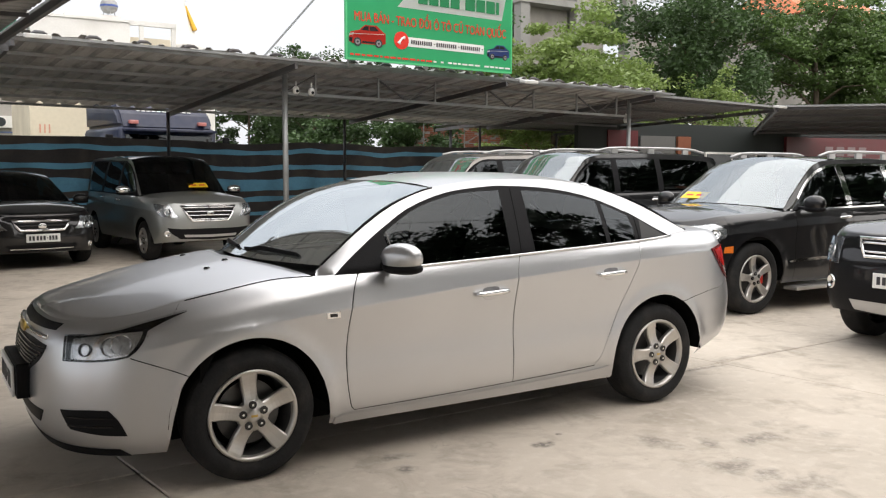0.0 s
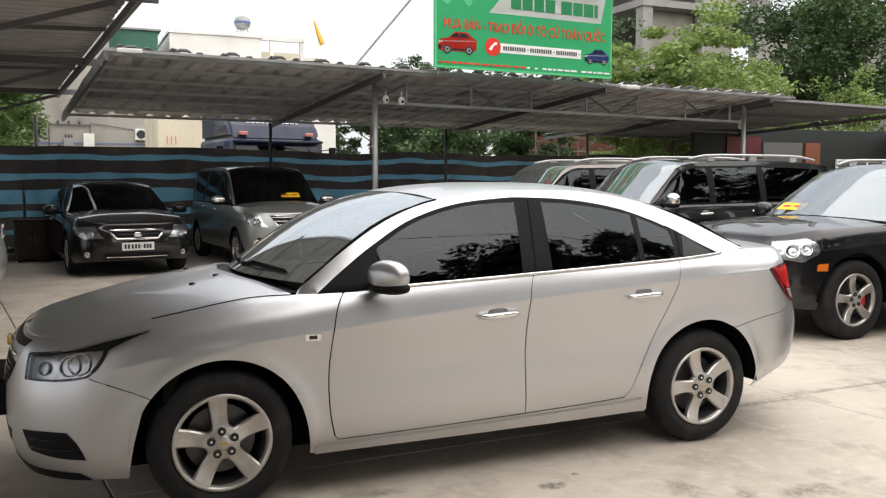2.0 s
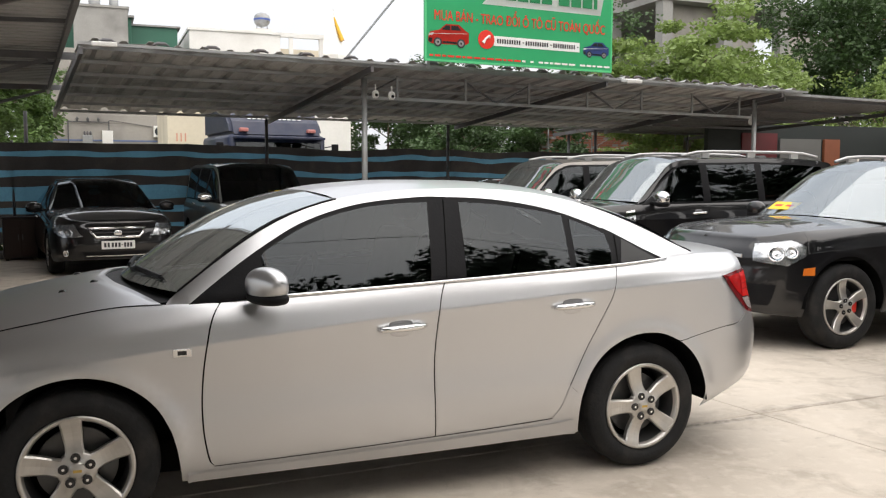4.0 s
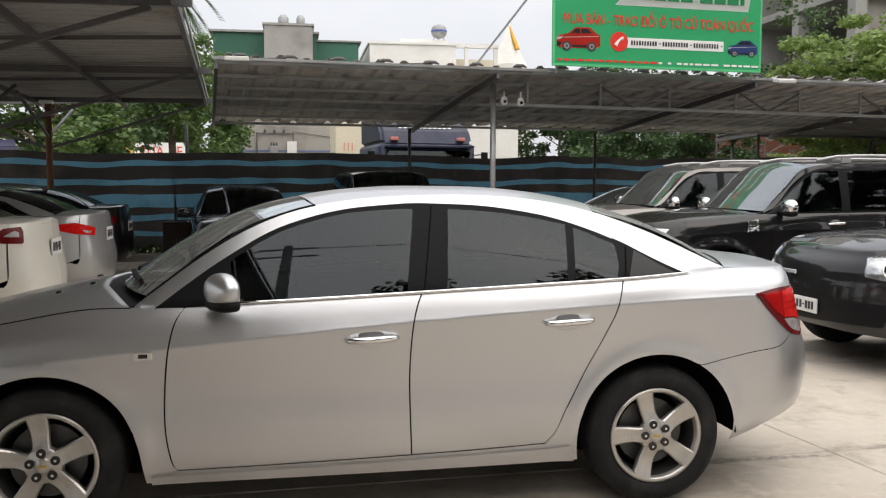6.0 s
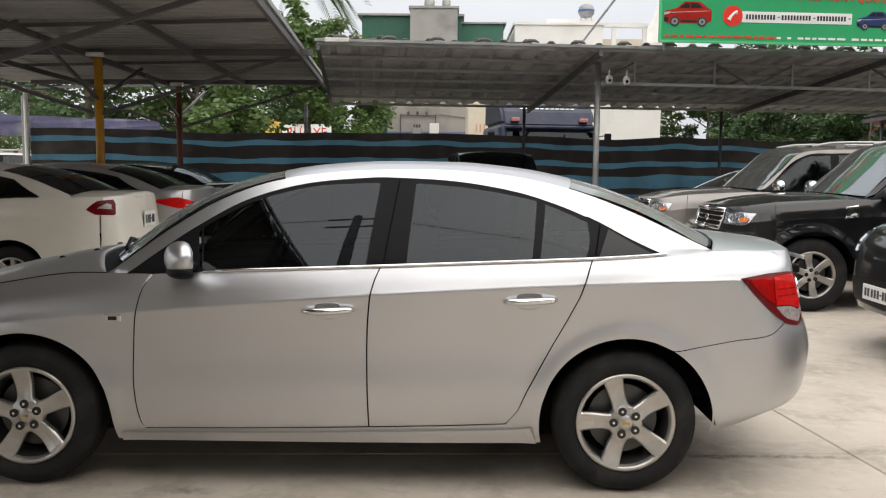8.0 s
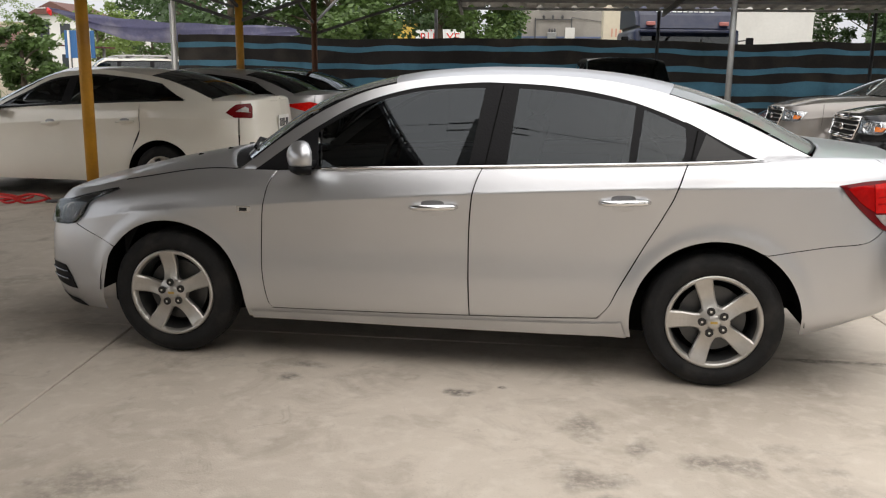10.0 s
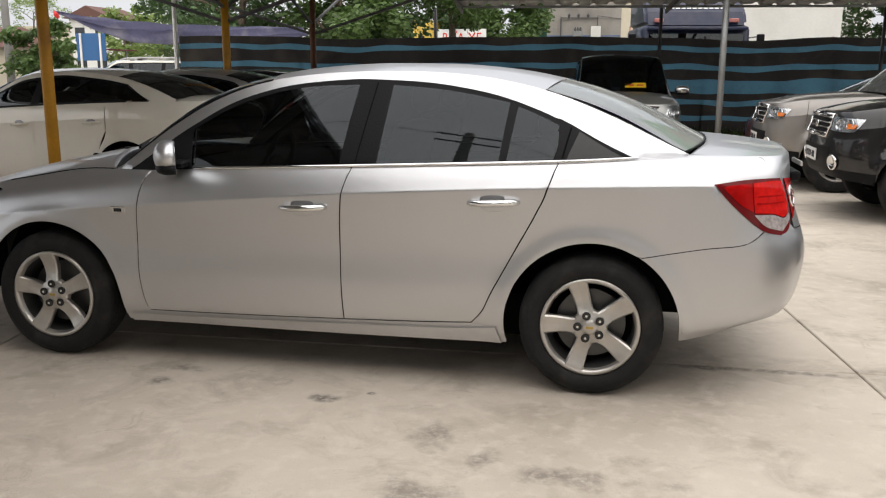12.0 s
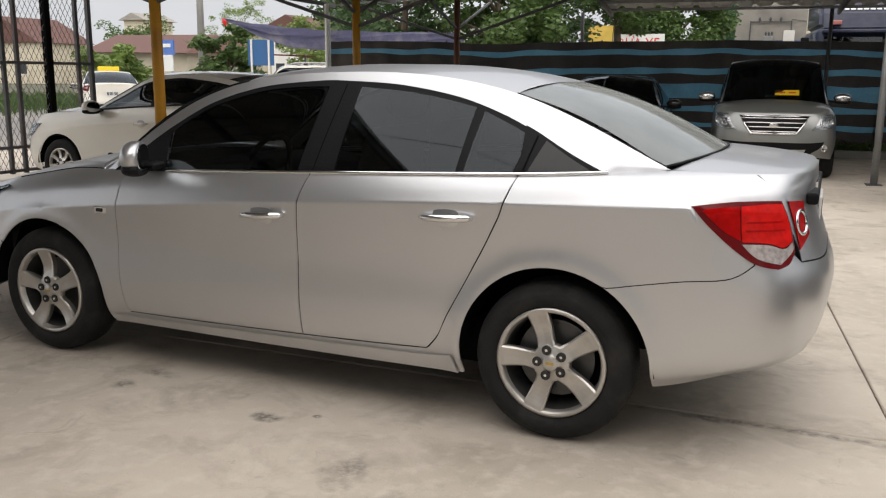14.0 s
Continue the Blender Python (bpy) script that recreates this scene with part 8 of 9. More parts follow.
def build_car(name, label, m, c, P, category="car"):
    """A parked car: shell panels, glasshouse, lamps, grille, mirrors, wheels, by the numbers of c. It faces -x from its front axle."""
    t = thing(name, label, category, m)
    S = generic_shell(c)
    B = Body(S, t)
    B.paint = P
    fo, wb, ro, hw, L = c["fo"], c["wb"], c["ro"], c["hw"], S.len
    sill, R, ra = c["sill"], c["tyre"], c["tyre"] + 0.065
    H, suv = c["H"], c["suv"]
    g = 0.003
    coarse = dict(step=0.035, col=0.08)
    T = lambda x: ("u", float(S.find(x=x, z=3)[0]), 0.9)
    zt = lambda x: float(S.at(S.find(x=x, z=3)[0], 0.9)[2])
    arc = lambda cx, a0, a1, n=8: [(cx + ra * math.cos(math.radians(a0 + (a1 - a0) * k / n)), R + ra * math.sin(math.radians(a0 + (a1 - a0) * k / n))) for k in range(n + 1)]
    zb = sill + 0.02
    da = math.degrees(math.asin(min(0.9, (zb - R) / ra)))
    d1, d2, d3 = c["doors"]
    xw = ra * math.cos(math.radians(da))
    xf = -0.42 * fo
    # wings, doors, quarters, bumpers
    B.panel("front_wing", [[T(d1 - g), T((d1 + xf) / 2), T(xf)], [T(xf), (xf - 0.03, c["nose"] - 0.12), (-ra * 0.93, R + ra * 0.37)], arc(0, 158, da)[0:], [(xw, zb), (d1 - g, zb)], [(d1 - g, zb), T(d1 - g)]], P, **coarse)
    B.panel("front_door", [[T(d1 + g), (d1 + g, zb)], [(d1 + g, zb), (d2 - g, zb)], [(d2 - g, zb), T(d2 - g)], [T(d2 - g), T((d1 + d2) / 2), T(d1 + g)]], P, **coarse)
    xr = wb - ra * math.cos(math.radians(38))
    zr = R + ra * math.sin(math.radians(38))
    xq = min(d3, xr - 0.02)
    B.panel("rear_door", [[T(d2 + g), (d2 + g, zb)], [(d2 + g, zb), (wb - xw - 0.05, zb)], [(wb - xw - 0.05, zb), (wb - ra * 0.96, R + ra * 0.36), (xr - 0.03, zr + 0.03), (d3 - g, zr + 0.25)], [(d3 - g, zr + 0.25), T(d3 - g)], [T(d3 - g), T((d2 + d3) / 2), T(d2 + g)]], P, **coarse)
    xe = wb + 0.75 * ro
    B.panel("rear_quarter", [[T(xe), T((xe + d3) / 2), T(d3 + g)], [T(d3 + g), (d3 + g, zr + 0.24), (xr - 0.022, zr + 0.022), (wb - ra * 0.95, R + ra * 0.34), (wb - xw - 0.043, zb)], [(wb - xw - 0.043, zb), (wb - xw, zb)], arc(wb, 180 - da, 20)[0:], [arc(wb, 20, 20)[0], (wb + 0.62 * ro, R + ra * 0.62), (xe, R + ra * 0.75)], [(xe, R + ra * 0.75), T(xe)]], P, **coarse)
    B.panel("front_bumper", [[("u", 0.0, 0.0), ("u", 0.5, 0.0), (-xw, sill + 0.02)], [(-xw, sill + 0.02), arc(0, 157.5, 157.5)[0]], [arc(0, 157.5, 157.5)[0], (xf - 0.034, c["nose"] - 0.12), T(xf - 0.006)], [T(xf - 0.006), ("u", 0.45, 0.9), ("u", 0.0, 0.9)], [("u", 0.0, 0.9), ("u", 0.0, 0.0)]], P, depth=0.0, **coarse)
    B.panel("rear_bumper", [[("u", L, 0.0), ("u", L, 0.9)], [("u", L, 0.9), ("u", L - 0.3, 0.9), T(xe + 0.005)], [T(xe + 0.005), (xe + 0.005, R + ra * 0.75), (wb + 0.62 * ro, R + ra * 0.61), arc(wb, 19, 19)[0]], [arc(wb, 19, 19)[0], (wb + xw, sill + 0.04)], [(wb + xw, sill + 0.04), ("u", L - 0.5, 0.0), ("u", L, 0.0)]], P, depth=0.0, **coarse)
    if c.get("cladding"):
        lowq = c["cladding"]
        for a, b in ((0.0, float(S.find(x=-ra * 1.02, z=0.5)[0])), (float(S.find(x=ra * 1.02, z=0.5)[0]), float(S.find(x=wb - ra * 1.02, z=0.5)[0])), (float(S.find(x=wb + ra * 1.02, z=0.5)[0]), L)):
            B.panel("lower_cladding", [[("u", a, 0.0), ("u", b, 0.0)], [("u", b, 0.0), ("u", b, lowq)], [("u", b, lowq), ("u", a, lowq)], [("u", a, lowq), ("u", a, 0.0)]], M_PLASTIC, "black plastic cladding", 0.006, 0.006, **coarse)
    B.panel("inner_panel", [[(-ra, R + ra * 0.9), (ra, R + ra * 0.9)], [(ra, R + ra * 0.9), (ra + 0.1, sill + 0.05)], [(ra + 0.1, sill + 0.05), (wb - ra - 0.12, sill + 0.05)], [(wb - ra - 0.12, sill + 0.05), (wb - ra, R + ra)], [(wb - ra, R + ra), (wb - ra, zt(wb - ra) - 0.02)], [(wb - ra, zt(wb - ra) - 0.02), (-ra, zt(-ra) - 0.02)], [(-ra, zt(-ra) - 0.02), (-ra, R + ra * 0.9)]], M_DARK, out=-0.016, depth=0, step=0.08, col=0.15)
    # bonnet
    xc, xa = c["screen"]
    cut_f = spline([(0, xc - 0.10), (0.4 * hw, xc - 0.06), (0.9 * hw, xa - 0.06)])
    lid("bonnet", B, 0.0, float(S.find(x=xa, z=3)[0]), 0.9, [(-fo, c["nose"] - 0.005), (-fo * 0.8, c["nose"] + 0.035), (-0.3 * fo, c["nose"] + (c["cowl"] - c["nose"]) * 0.68 + 0.03), (xc, c["cowl"] + 0.03), (xa + 0.2, c["cowl"] + 0.05)], cut_f, P, "", 2.8)
    # glasshouse
    yr, xt0, xt1, xd = c["roof_half"], c["roof"][0], c["roof"][1], c["roof"][2]
    za, zd = zt(xa), zt(min(xd, wb + ro * 0.8))
    top = H - 0.045
    rail = curve_xyz([(xa - 0.06, hw - 0.14, za - 0.02), (xa, hw - 0.14, za + 0.03), (xa + (xt0 - xa) * 0.5, (hw - 0.14 + yr) / 2, za + (top - 0.05 - za) * 0.56), (xt0, yr + 0.015, top - 0.05), ((xt0 * 2 + xt1) / 3, yr, top - 0.008), ((xt0 + xt1) / 2, yr, top), (xt1, yr + 0.005, top - (0.04 if suv else 0.06)), ((xt1 + xd) / 2, (yr + 0.01 + hw - 0.16) / 2, (top - 0.05 + zd) / 2 + 0.03), (xd, hw - 0.15, zd + 0.02)])
    rx = lambda x: np.array((np.interp(x, rail[:, 0], rail[:, 1]), np.interp(x, rail[:, 0], rail[:, 2])))
    rail_xz = [(p[0], p[2]) for p in rail]
    G = lambda nm, runs, mm, lab="", out=0.0, depth=0.0: greenhouse_side(B, rail, nm, runs, mm, lab, out, depth, power=1.25)
    win = c["windows"]
    ztop = lambda x, d=0.07: float(rx(x)[1]) - d
    beltz = lambda x: zt(x)
    w0, w1 = win[0][0], win[-1][1]
    line = lambda x0, x1, f, n=8: [(x0 + (x1 - x0) * k / n, f(x0 + (x1 - x0) * k / n)) for k in range(n + 1)]
    tipf = (w0 - 0.02, beltz(w0) + 0.03)
    dtop = [tipf] + [(x, ztop(x, 0.055)) for x in np.linspace(w0 + 0.10, w1 - 0.02, 9)]
    drear = [dtop[-1], (w1 + c.get("rear_lean", 0.05), beltz(w1) + 0.02)]
    G("roof_side", [rail_xz[::4] + [rail_xz[-1]], [rail_xz[-1], (xd, beltz(xd) - 0.005), (w1 + c.get("rear_lean", 0.05), beltz(w1) - 0.003)], [(w1 + c.get("rear_lean", 0.05), beltz(w1) - 0.003), drear[0]], dtop[::-1], [tipf, (xa - 0.05, beltz(xa - 0.05) - 0.003)], [(xa - 0.05, beltz(xa - 0.05) - 0.003), rail_xz[0]]], P, "")
    fx = [[dtop[0]] + dtop[1:], drear, line(drear[1][0], tipf[0], lambda x: beltz(x) - 0.003)]
    # window frame as bars between panes
    fm = M_CHROME if c.get("chrome_pillars") else (P if c.get("painted_frames") else M_PLASTIC)
    edges = [w[0] for w in win[1:]]
    for k, (a, b) in enumerate(win):
        lean = c.get("rear_lean", 0.05) if k == len(win) - 1 else 0.02
        first = k == 0
        if first:
            runs = [line(a, b, lambda x: beltz(x) + 0.012), [(b, beltz(b) + 0.012), (b + 0.03, ztop(b + 0.03, 0.075))], [(x, ztop(x, 0.075)) for x in np.linspace(b + 0.03, a + 0.20, 5)], [(a + 0.20, ztop(a + 0.20, 0.075)), (a, beltz(a) + 0.012)]]
        else:
            rt = min(b + 0.03, w1 - 0.03) if k == len(win) - 1 else b + 0.03
            runs = [line(a, b + (lean if k == len(win) - 1 else 0), lambda x: beltz(x) + 0.012), [(b + (lean if k == len(win) - 1 else 0), beltz(b) + 0.012), (rt, ztop(rt, 0.075))], [(x, ztop(x, 0.075)) for x in np.linspace(rt, a + 0.03, 5)], [(a + 0.03, ztop(a + 0.03, 0.075)), (a, beltz(a) + 0.012)]]
        G("side_window", runs, M_GLASS_DARK, "dark tinted side window", 0.002)
        if k + 1 < len(win):
            b2 = win[k + 1][0]
            G("window_pillar", [[(b - 0.003, beltz(b) - 0.003), (b2 + 0.003, beltz(b2) - 0.003)], [(b2 + 0.003, beltz(b2)), (b2 + 0.033, ztop(b2, 0.05))], [(b2 + 0.033, ztop(b2, 0.05)), (b + 0.027, ztop(b, 0.05))], [(b + 0.027, ztop(b, 0.05)), (b - 0.003, beltz(b) - 0.003)]], fm, "", 0.003, 0.005)
    fr = [(x, ztop(x, 0.052)) for x in np.linspace(w0 + 0.17, w1 - 0.02, 8)]
    fr2 = [(x, z - 0.026) for x, z in fr]
    G("window_frame", [fr, [fr[-1], fr2[-1]], fr2[::-1], [fr2[0], fr[0]]], M_CHROME if c.get("chrome_frame") else M_PLASTIC, "", 0.003, 0.005)
    G("belt_rubber", [line(w0 - 0.02, w1 + 0.02, lambda x: beltz(x) - 0.004), [(w1 + 0.02, beltz(w1)), (w1 + 0.02, beltz(w1) + 0.016)], line(w1 + 0.02, w0 - 0.02, lambda x: beltz(x) + 0.016), [(w0 - 0.02, beltz(w0) + 0.016), (w0 - 0.02, beltz(w0) - 0.004)]], M_CHROME if c.get("chrome_frame") else M_PLASTIC, "", 0.003, 0.006)
    G("mirror_sail", [[(w0 - 0.03, beltz(w0) - 0.002), (w0 + 0.16, beltz(w0 + 0.16) + 0.012)], [(w0 + 0.16, beltz(w0 + 0.16) + 0.012), (w0 + 0.14, ztop(w0 + 0.14, 0.09))], [(w0 + 0.14, ztop(w0 + 0.14, 0.09)), (w0 - 0.03, beltz(w0) - 0.002)]], M_PLASTIC, "", 0.005, 0.004)

    def edge(xm, zm, xs, a, p=2.0):
        y, z = rx(xs)
        return (xm + (xs - xm) * abs(a) ** p, a * y, zm + (z - zm) * abs(a) ** p)
    ws_low, ws_top = (lambda a: edge(xc, c["cowl"] + 0.03, xa, a)), (lambda a: edge(xt0 - 0.05, H - 0.025, xt0 + 0.02, a, 2.2))
    rt_top, rt_low = (lambda a: edge(xt1 + 0.05, H - (0.035 if suv else 0.05), xt1, a, 2.2)), (lambda a: edge(xd + 0.07, zd + 0.05, xd, a, 2.2))
    ff = lambda r: (lambda x: (x, *rx(x)))(xa + (xt0 + 0.02 - xa) * r)
    fb = lambda r: np.array((lambda x: (x, *rx(x)))(xd + (xt1 - xd) * r)) * (1, -1, 1)
    glass_between("windscreen", ws_low, ws_top, (-0.012, 0, 0.01), M_GLASS_DARK if c.get("dark_screen") else M_GLASS_CLEAR, t, "windscreen", ff)
    glass_between("rear_window", lambda a: rt_low(-a), lambda a: rt_top(-a), (0.012, 0, 0.01), M_GLASS_DARK, t, "dark rear window", fb)
    rows = []
    for i in range(15):
        f = i / 14
        row = []
        for j in range(25):
            a = -1 + 2 * j / 24
            p0, p1 = np.array(ws_top(a)), np.array(rt_top(a))
            x = p0[0] + (p1[0] - p0[0]) * f
            xe_ = xt0 + 0.02 + (xt1 - xt0 - 0.02) * f
            y, z = rx(x + (xe_ - x) * abs(a))
            zm = H - 0.025 * (1 - f) ** 3 - (0.035 if suv else 0.05) * f ** 3
            row.append((x, a * y, z + (zm - z) * (1 - abs(a) ** 2.6)))
        rows.append(row)
    grid_patch("roof", rows, P, t)
    grid_patch("cowl", [[(float(cut_f(abs(a) * 0.85 * hw)) - 0.01, a * 0.84 * hw, c["cowl"] - 0.03 * a * a), (xc + 0.1 + (xa - xc - 0.05) * a * a, a * 0.83 * hw, c["cowl"] + 0.005 - 0.03 * a * a)] for a in np.linspace(-1, 1, 19)], M_PLASTIC, t)
    if not suv:
        lid("boot_lid", B, float(S.find(x=xd, z=3)[0]), L, 0.9, [(xd - 0.1, zd + 0.06), (xd + 0.1, zd + 0.055), (wb + ro * 0.9, zd + 0.045), (wb + ro, zd + 0.035)], spline([(0, xd + 0.06), (0.5, xd + 0.03), (1, xd - 0.02)]), P, "", 3.2, True)
    if suv:
        part("tailgate", box(xd - 0.10, xd - 0.02, -hw * 0.82, hw * 0.82, c["sill"] + 0.25, zd + 0.02), P, t)
    if c.get("rails"):
        for side in (-1, 1):
            n = 9
            pts = [(xt0 + 0.12 + (xt1 - xt0 - 0.2) * k / n, side * (yr - 0.04), H + 0.035 - 0.055 * (abs(2 * k / n - 1) ** 6)) for k in range(n + 1)]
            rl = part("roof_rail", tube(pts, 0.02, 8), M_SILVER2, t, "silver roof rail", smooth=True)
            for k in (0.2, 0.5, 0.8):
                part("rail_foot", box(xt0 + (xt1 - xt0) * k - 0.06, xt0 + (xt1 - xt0) * k + 0.06, side * (yr - 0.04) - 0.015, side * (yr - 0.04) + 0.015, H - 0.05, H + 0.03, 0.005), M_SILVER2, rl)
    # lamps, grille, plates
    for nm, pts, mm, lab, out in c.get("marks", ()):
        B.panel(nm, poly(pts), mm, lab, out, 0.006, step=0.02, col=0.06)
    hl = c.get("headlamp")
    if hl:
        lamps = B.panel("headlamp", poly(hl), M_LAMPBOWL, "clear headlamp", 0.003, 0.006, step=0.02, col=0.05)
        cx = [p for p in hl]
        sq = B.sq(hl)
        mid = np.mean(sq, axis=0)
        for k, sd in enumerate((-1, 1)):
            p, n = S.at(*mid), S.normal(*mid)
            v = Vector((n[0], n[1] * sd, n[2]))
            for r, off, dx in ((c.get("lamp_r", 0.06), 0.006, -0.06), (c.get("lamp_r", 0.06) * 0.8, 0.006, 0.07)):
                pp = S.at(mid[0] + dx, mid[1])
                bm = bmesh.new()
                lathe(bm, [(r, 0.0), (r, -0.006), (r * 0.85, -0.008), (r * 0.72, 0.0), (r * 0.3, 0.004), (0.001, -0.004)], n=20)
                bmesh.ops.transform(bm, matrix=Matrix.Translation((pp[0], pp[1] * sd, pp[2])) @ v.to_track_quat("-Y", "Z").to_matrix().to_4x4() @ Matrix.Translation((0, -off, 0)), verts=bm.verts)
                part("lamp_ring", bm, M_CHROME, lamps[k], smooth=True)
            B.panel("lens", poly(hl), M_GLASS_LENS, "clear lens", 0.02, 0.016, step=0.02, col=0.06, sides=(sd,), parent=lamps[k])
    gr = c.get("grille")
    if gr:
        y0, y1, z0, z1, bars, mm = gr
        g_ = B.panel("grille", poly([("f", 0.0, z0), ("f", y0, z0), ("f", y1, z1), ("f", 0.0, z1)]), M_PLASTIC, "dark grille", 0.004, 0.004, step=0.03)
        for k, sd in enumerate((-1, 1)):
            for i in range(bars):
                f = (i + 0.5) / bars
                z = z0 + (z1 - z0) * f
                ye = y0 + (y1 - y0) * f
                pts = []
                for y in np.linspace(0, ye, 7):
                    s, q = S.find(y=max(y, 1e-3), z=z)
                    p = S.at(s, q) + S.normal(s, q) * 0.010
                    pts.append((p[0], sd * p[1], p[2]))
                part("grille_bar", tube(pts, (z1 - z0) / bars * c.get("bar_w", 0.22), 6), mm, g_[k], smooth=True)
            if c.get("grille_frame"):
                ring = []
                for y, z in [(1e-3, z0), (y0 * 0.5, z0), (y0, z0), ((y0 + y1) / 2 + 0.01, (z0 + z1) / 2), (y1, z1), (y1 * 0.5, z1), (1e-3, z1)]:
                    s, q = S.find(y=y, z=z)
                    p = S.at(s, q) + S.normal(s, q) * 0.010
                    ring.append((p[0], sd * p[1], p[2]))
                part("grille_frame", tube(ring, c.get("frame_r", 0.016), 6), M_CHROME, g_[k], "chrome grille frame", smooth=True)
        s, q = S.find(y=1e-3, z=(z0 + z1) / 2)
        p = S.at(s, q)
        part("emblem", ellipsoid(0.012, 0.06, 0.04, None, pose(p[0] - 0.022, 0, (z0 + z1) / 2)), M_CHROME, t, "small chrome emblem", smooth=True)
    for y, z, r in c.get("fogs", ()):
        s, q = S.find(y=y, z=z)
        p, n = S.at(s, q), S.normal(s, q)
        for sd in (-1, 1):
            v = Vector((n[0], n[1] * sd, n[2]))
            bm = bmesh.new()
            lathe(bm, [(r, 0.0), (r, -0.012), (r * 0.8, -0.015), (r * 0.72, -0.004), (0.001, -0.006)], n=20)
            bmesh.ops.transform(bm, matrix=Matrix.Translation((p[0], p[1] * sd, p[2])) @ v.to_track_quat("-Y", "Z").to_matrix().to_4x4() @ Matrix.Translation((0, -0.006, 0)), verts=bm.verts)
            part("fog_lamp", bm, M_CHROME, t, "round fog lamp in a chrome ring", smooth=True)
    if c.get("tail_lamp"):
        lamp = B.panel("tail_lamp", poly(c["tail_lamp"]), M_REDBRIGHT if c.get("bright_tail") else M_REDDEEP, "red tail lamp", 0.006, 0.010, step=0.02, col=0.05)
        for k, sd in enumerate((-1, 1)):
            if c.get("tail_clear"):
                B.panel("clear_part", poly(c["tail_clear"]), M_CLEARLENS, "clear lamp part", 0.009, 0.003, step=0.02, col=0.05, sides=(sd,), parent=lamp[k])
    if c.get("front_plate"):
        s, q = S.find(y=1e-3, z=c["front_plate"])
        number_plate(t, pose(S.at(s, q)[0] - 0.014, 0, c["front_plate"]), 0.47, 0.12)
    if c.get("rear_plate"):
        s, q = S.find(y=1e-3, z=c["rear_plate"], tail=True)
        number_plate(t, pose(S.at(s, q)[0] + 0.014, 0, c["rear_plate"], 0, 0, 180), 0.33, 0.165)
    for z in c.get("handles", ()):
        door_handle(B, d2 - 0.26, d2 - 0.05, z, c.get("handle_mat"))
        door_handle(B, d3 - 0.26, d3 - 0.05, z + 0.03, c.get("handle_mat"))
    mz = c["mirror"]
    wing_mirror(t, w0 + 0.13, hw + 0.10, mz, P, 0.075, 0.125, c.get("mirror_h", 0.075), c.get("chrome_mirror", False))
    if c.get("step"):
        for side in (-1, 1):
            part("side_step", box(ra + 0.12, wb - ra - 0.08, side * (hw - 0.02) - 0.09, side * (hw - 0.02) + 0.09, sill - 0.06, sill - 0.02, 0.012), M_ALLOY, t, "alloy side step")
    if c.get("card"):
        cx_, cy_ = c["card"]
        a = cy_ / rx(xa)[0]
        r0 = 0.13
        p = np.array(ws_low(a)) * (1 - r0) + np.array(ws_top(a)) * r0
        slope = math.degrees(math.atan2(ws_top(a)[2] - ws_low(a)[2], ws_top(a)[0] - ws_low(a)[0]))
        cd = part("windscreen_card", box(-0.07, 0.07, -0.17, 0.17, -0.002, 0.002), M_YELLOWCARD, t, "yellow card behind the windscreen, dark bars on it")
        cd.matrix_basis = pose(p[0] - 0.012, p[1], p[2] + 0.016, 0, -slope)
        for y in (-0.075, 0.075):
            part("bar", box(-0.016, 0.016, y - 0.05, y + 0.05, 0.002, 0.004), M_REDINK, cd)
    # underside, cabin, wheels
    part("underbody", box(-0.45 * fo, wb + 0.5 * ro, -hw * 0.8, hw * 0.8, sill + 0.02, sill + 0.14), M_DARK, t)
    part("engine_block", box(-0.6 * fo, xc, -hw * 0.5, hw * 0.5, sill + 0.1, c["nose"] - 0.12), M_DARK, t)
    part("cabin_floor", box(xc + 0.1, xd - 0.1, -hw * 0.78, hw * 0.78, sill + 0.14, sill + 0.2), M_DARK, t)
    part("dashboard", box(xa - 0.05, xa + 0.45, -hw * 0.74, hw * 0.74, za - 0.18, za - 0.01, 0.05), M_DASH, t, smooth=True)
    sm = c.get("seat_mat", M_DASH)
    for y in (-0.4 * hw, 0.4 * hw):
        seat(t, (d1 + d2) / 2 - 0.05, y, c["seat"], sm)
        seat(t, (d2 + d3) / 2 + 0.05 if suv else d2 + 0.02, y, c["seat"] - (0 if suv else 0.1), sm)
    for x in (0.0, wb):
        for side in (-1, 1):
            bm = bmesh.new()
            n, r = 14, ra + 0.015
            for k in range(n):
                a0, a1 = math.pi * k / n, math.pi * (k + 1) / n
                bm.faces.new([bm.verts.new((x + r * math.cos(a), side * y, R + r * math.sin(a))) for a, y in ((a0, hw - 0.03), (a1, hw - 0.03), (a1, hw - 0.4), (a0, hw - 0.4))])
            bm.faces.new([bm.verts.new((x + r * math.cos(math.pi * k / n), side * (hw - 0.4), R + r * math.sin(math.pi * k / n))) for k in range(n + 1)])
            part("wheel_liner", bm, M_DARK, t)
            make_wheel(t, "front_wheel" if x == 0 else "rear_wheel", x, side * (hw - 0.03), R, R, c["rim"], 0.22, c.get("spokes", 5), 100 + 30 * (x > 0), side, c.get("wheel_mat"), c.get("caliper"), c.get("spoke_w", 1.0))
    return t


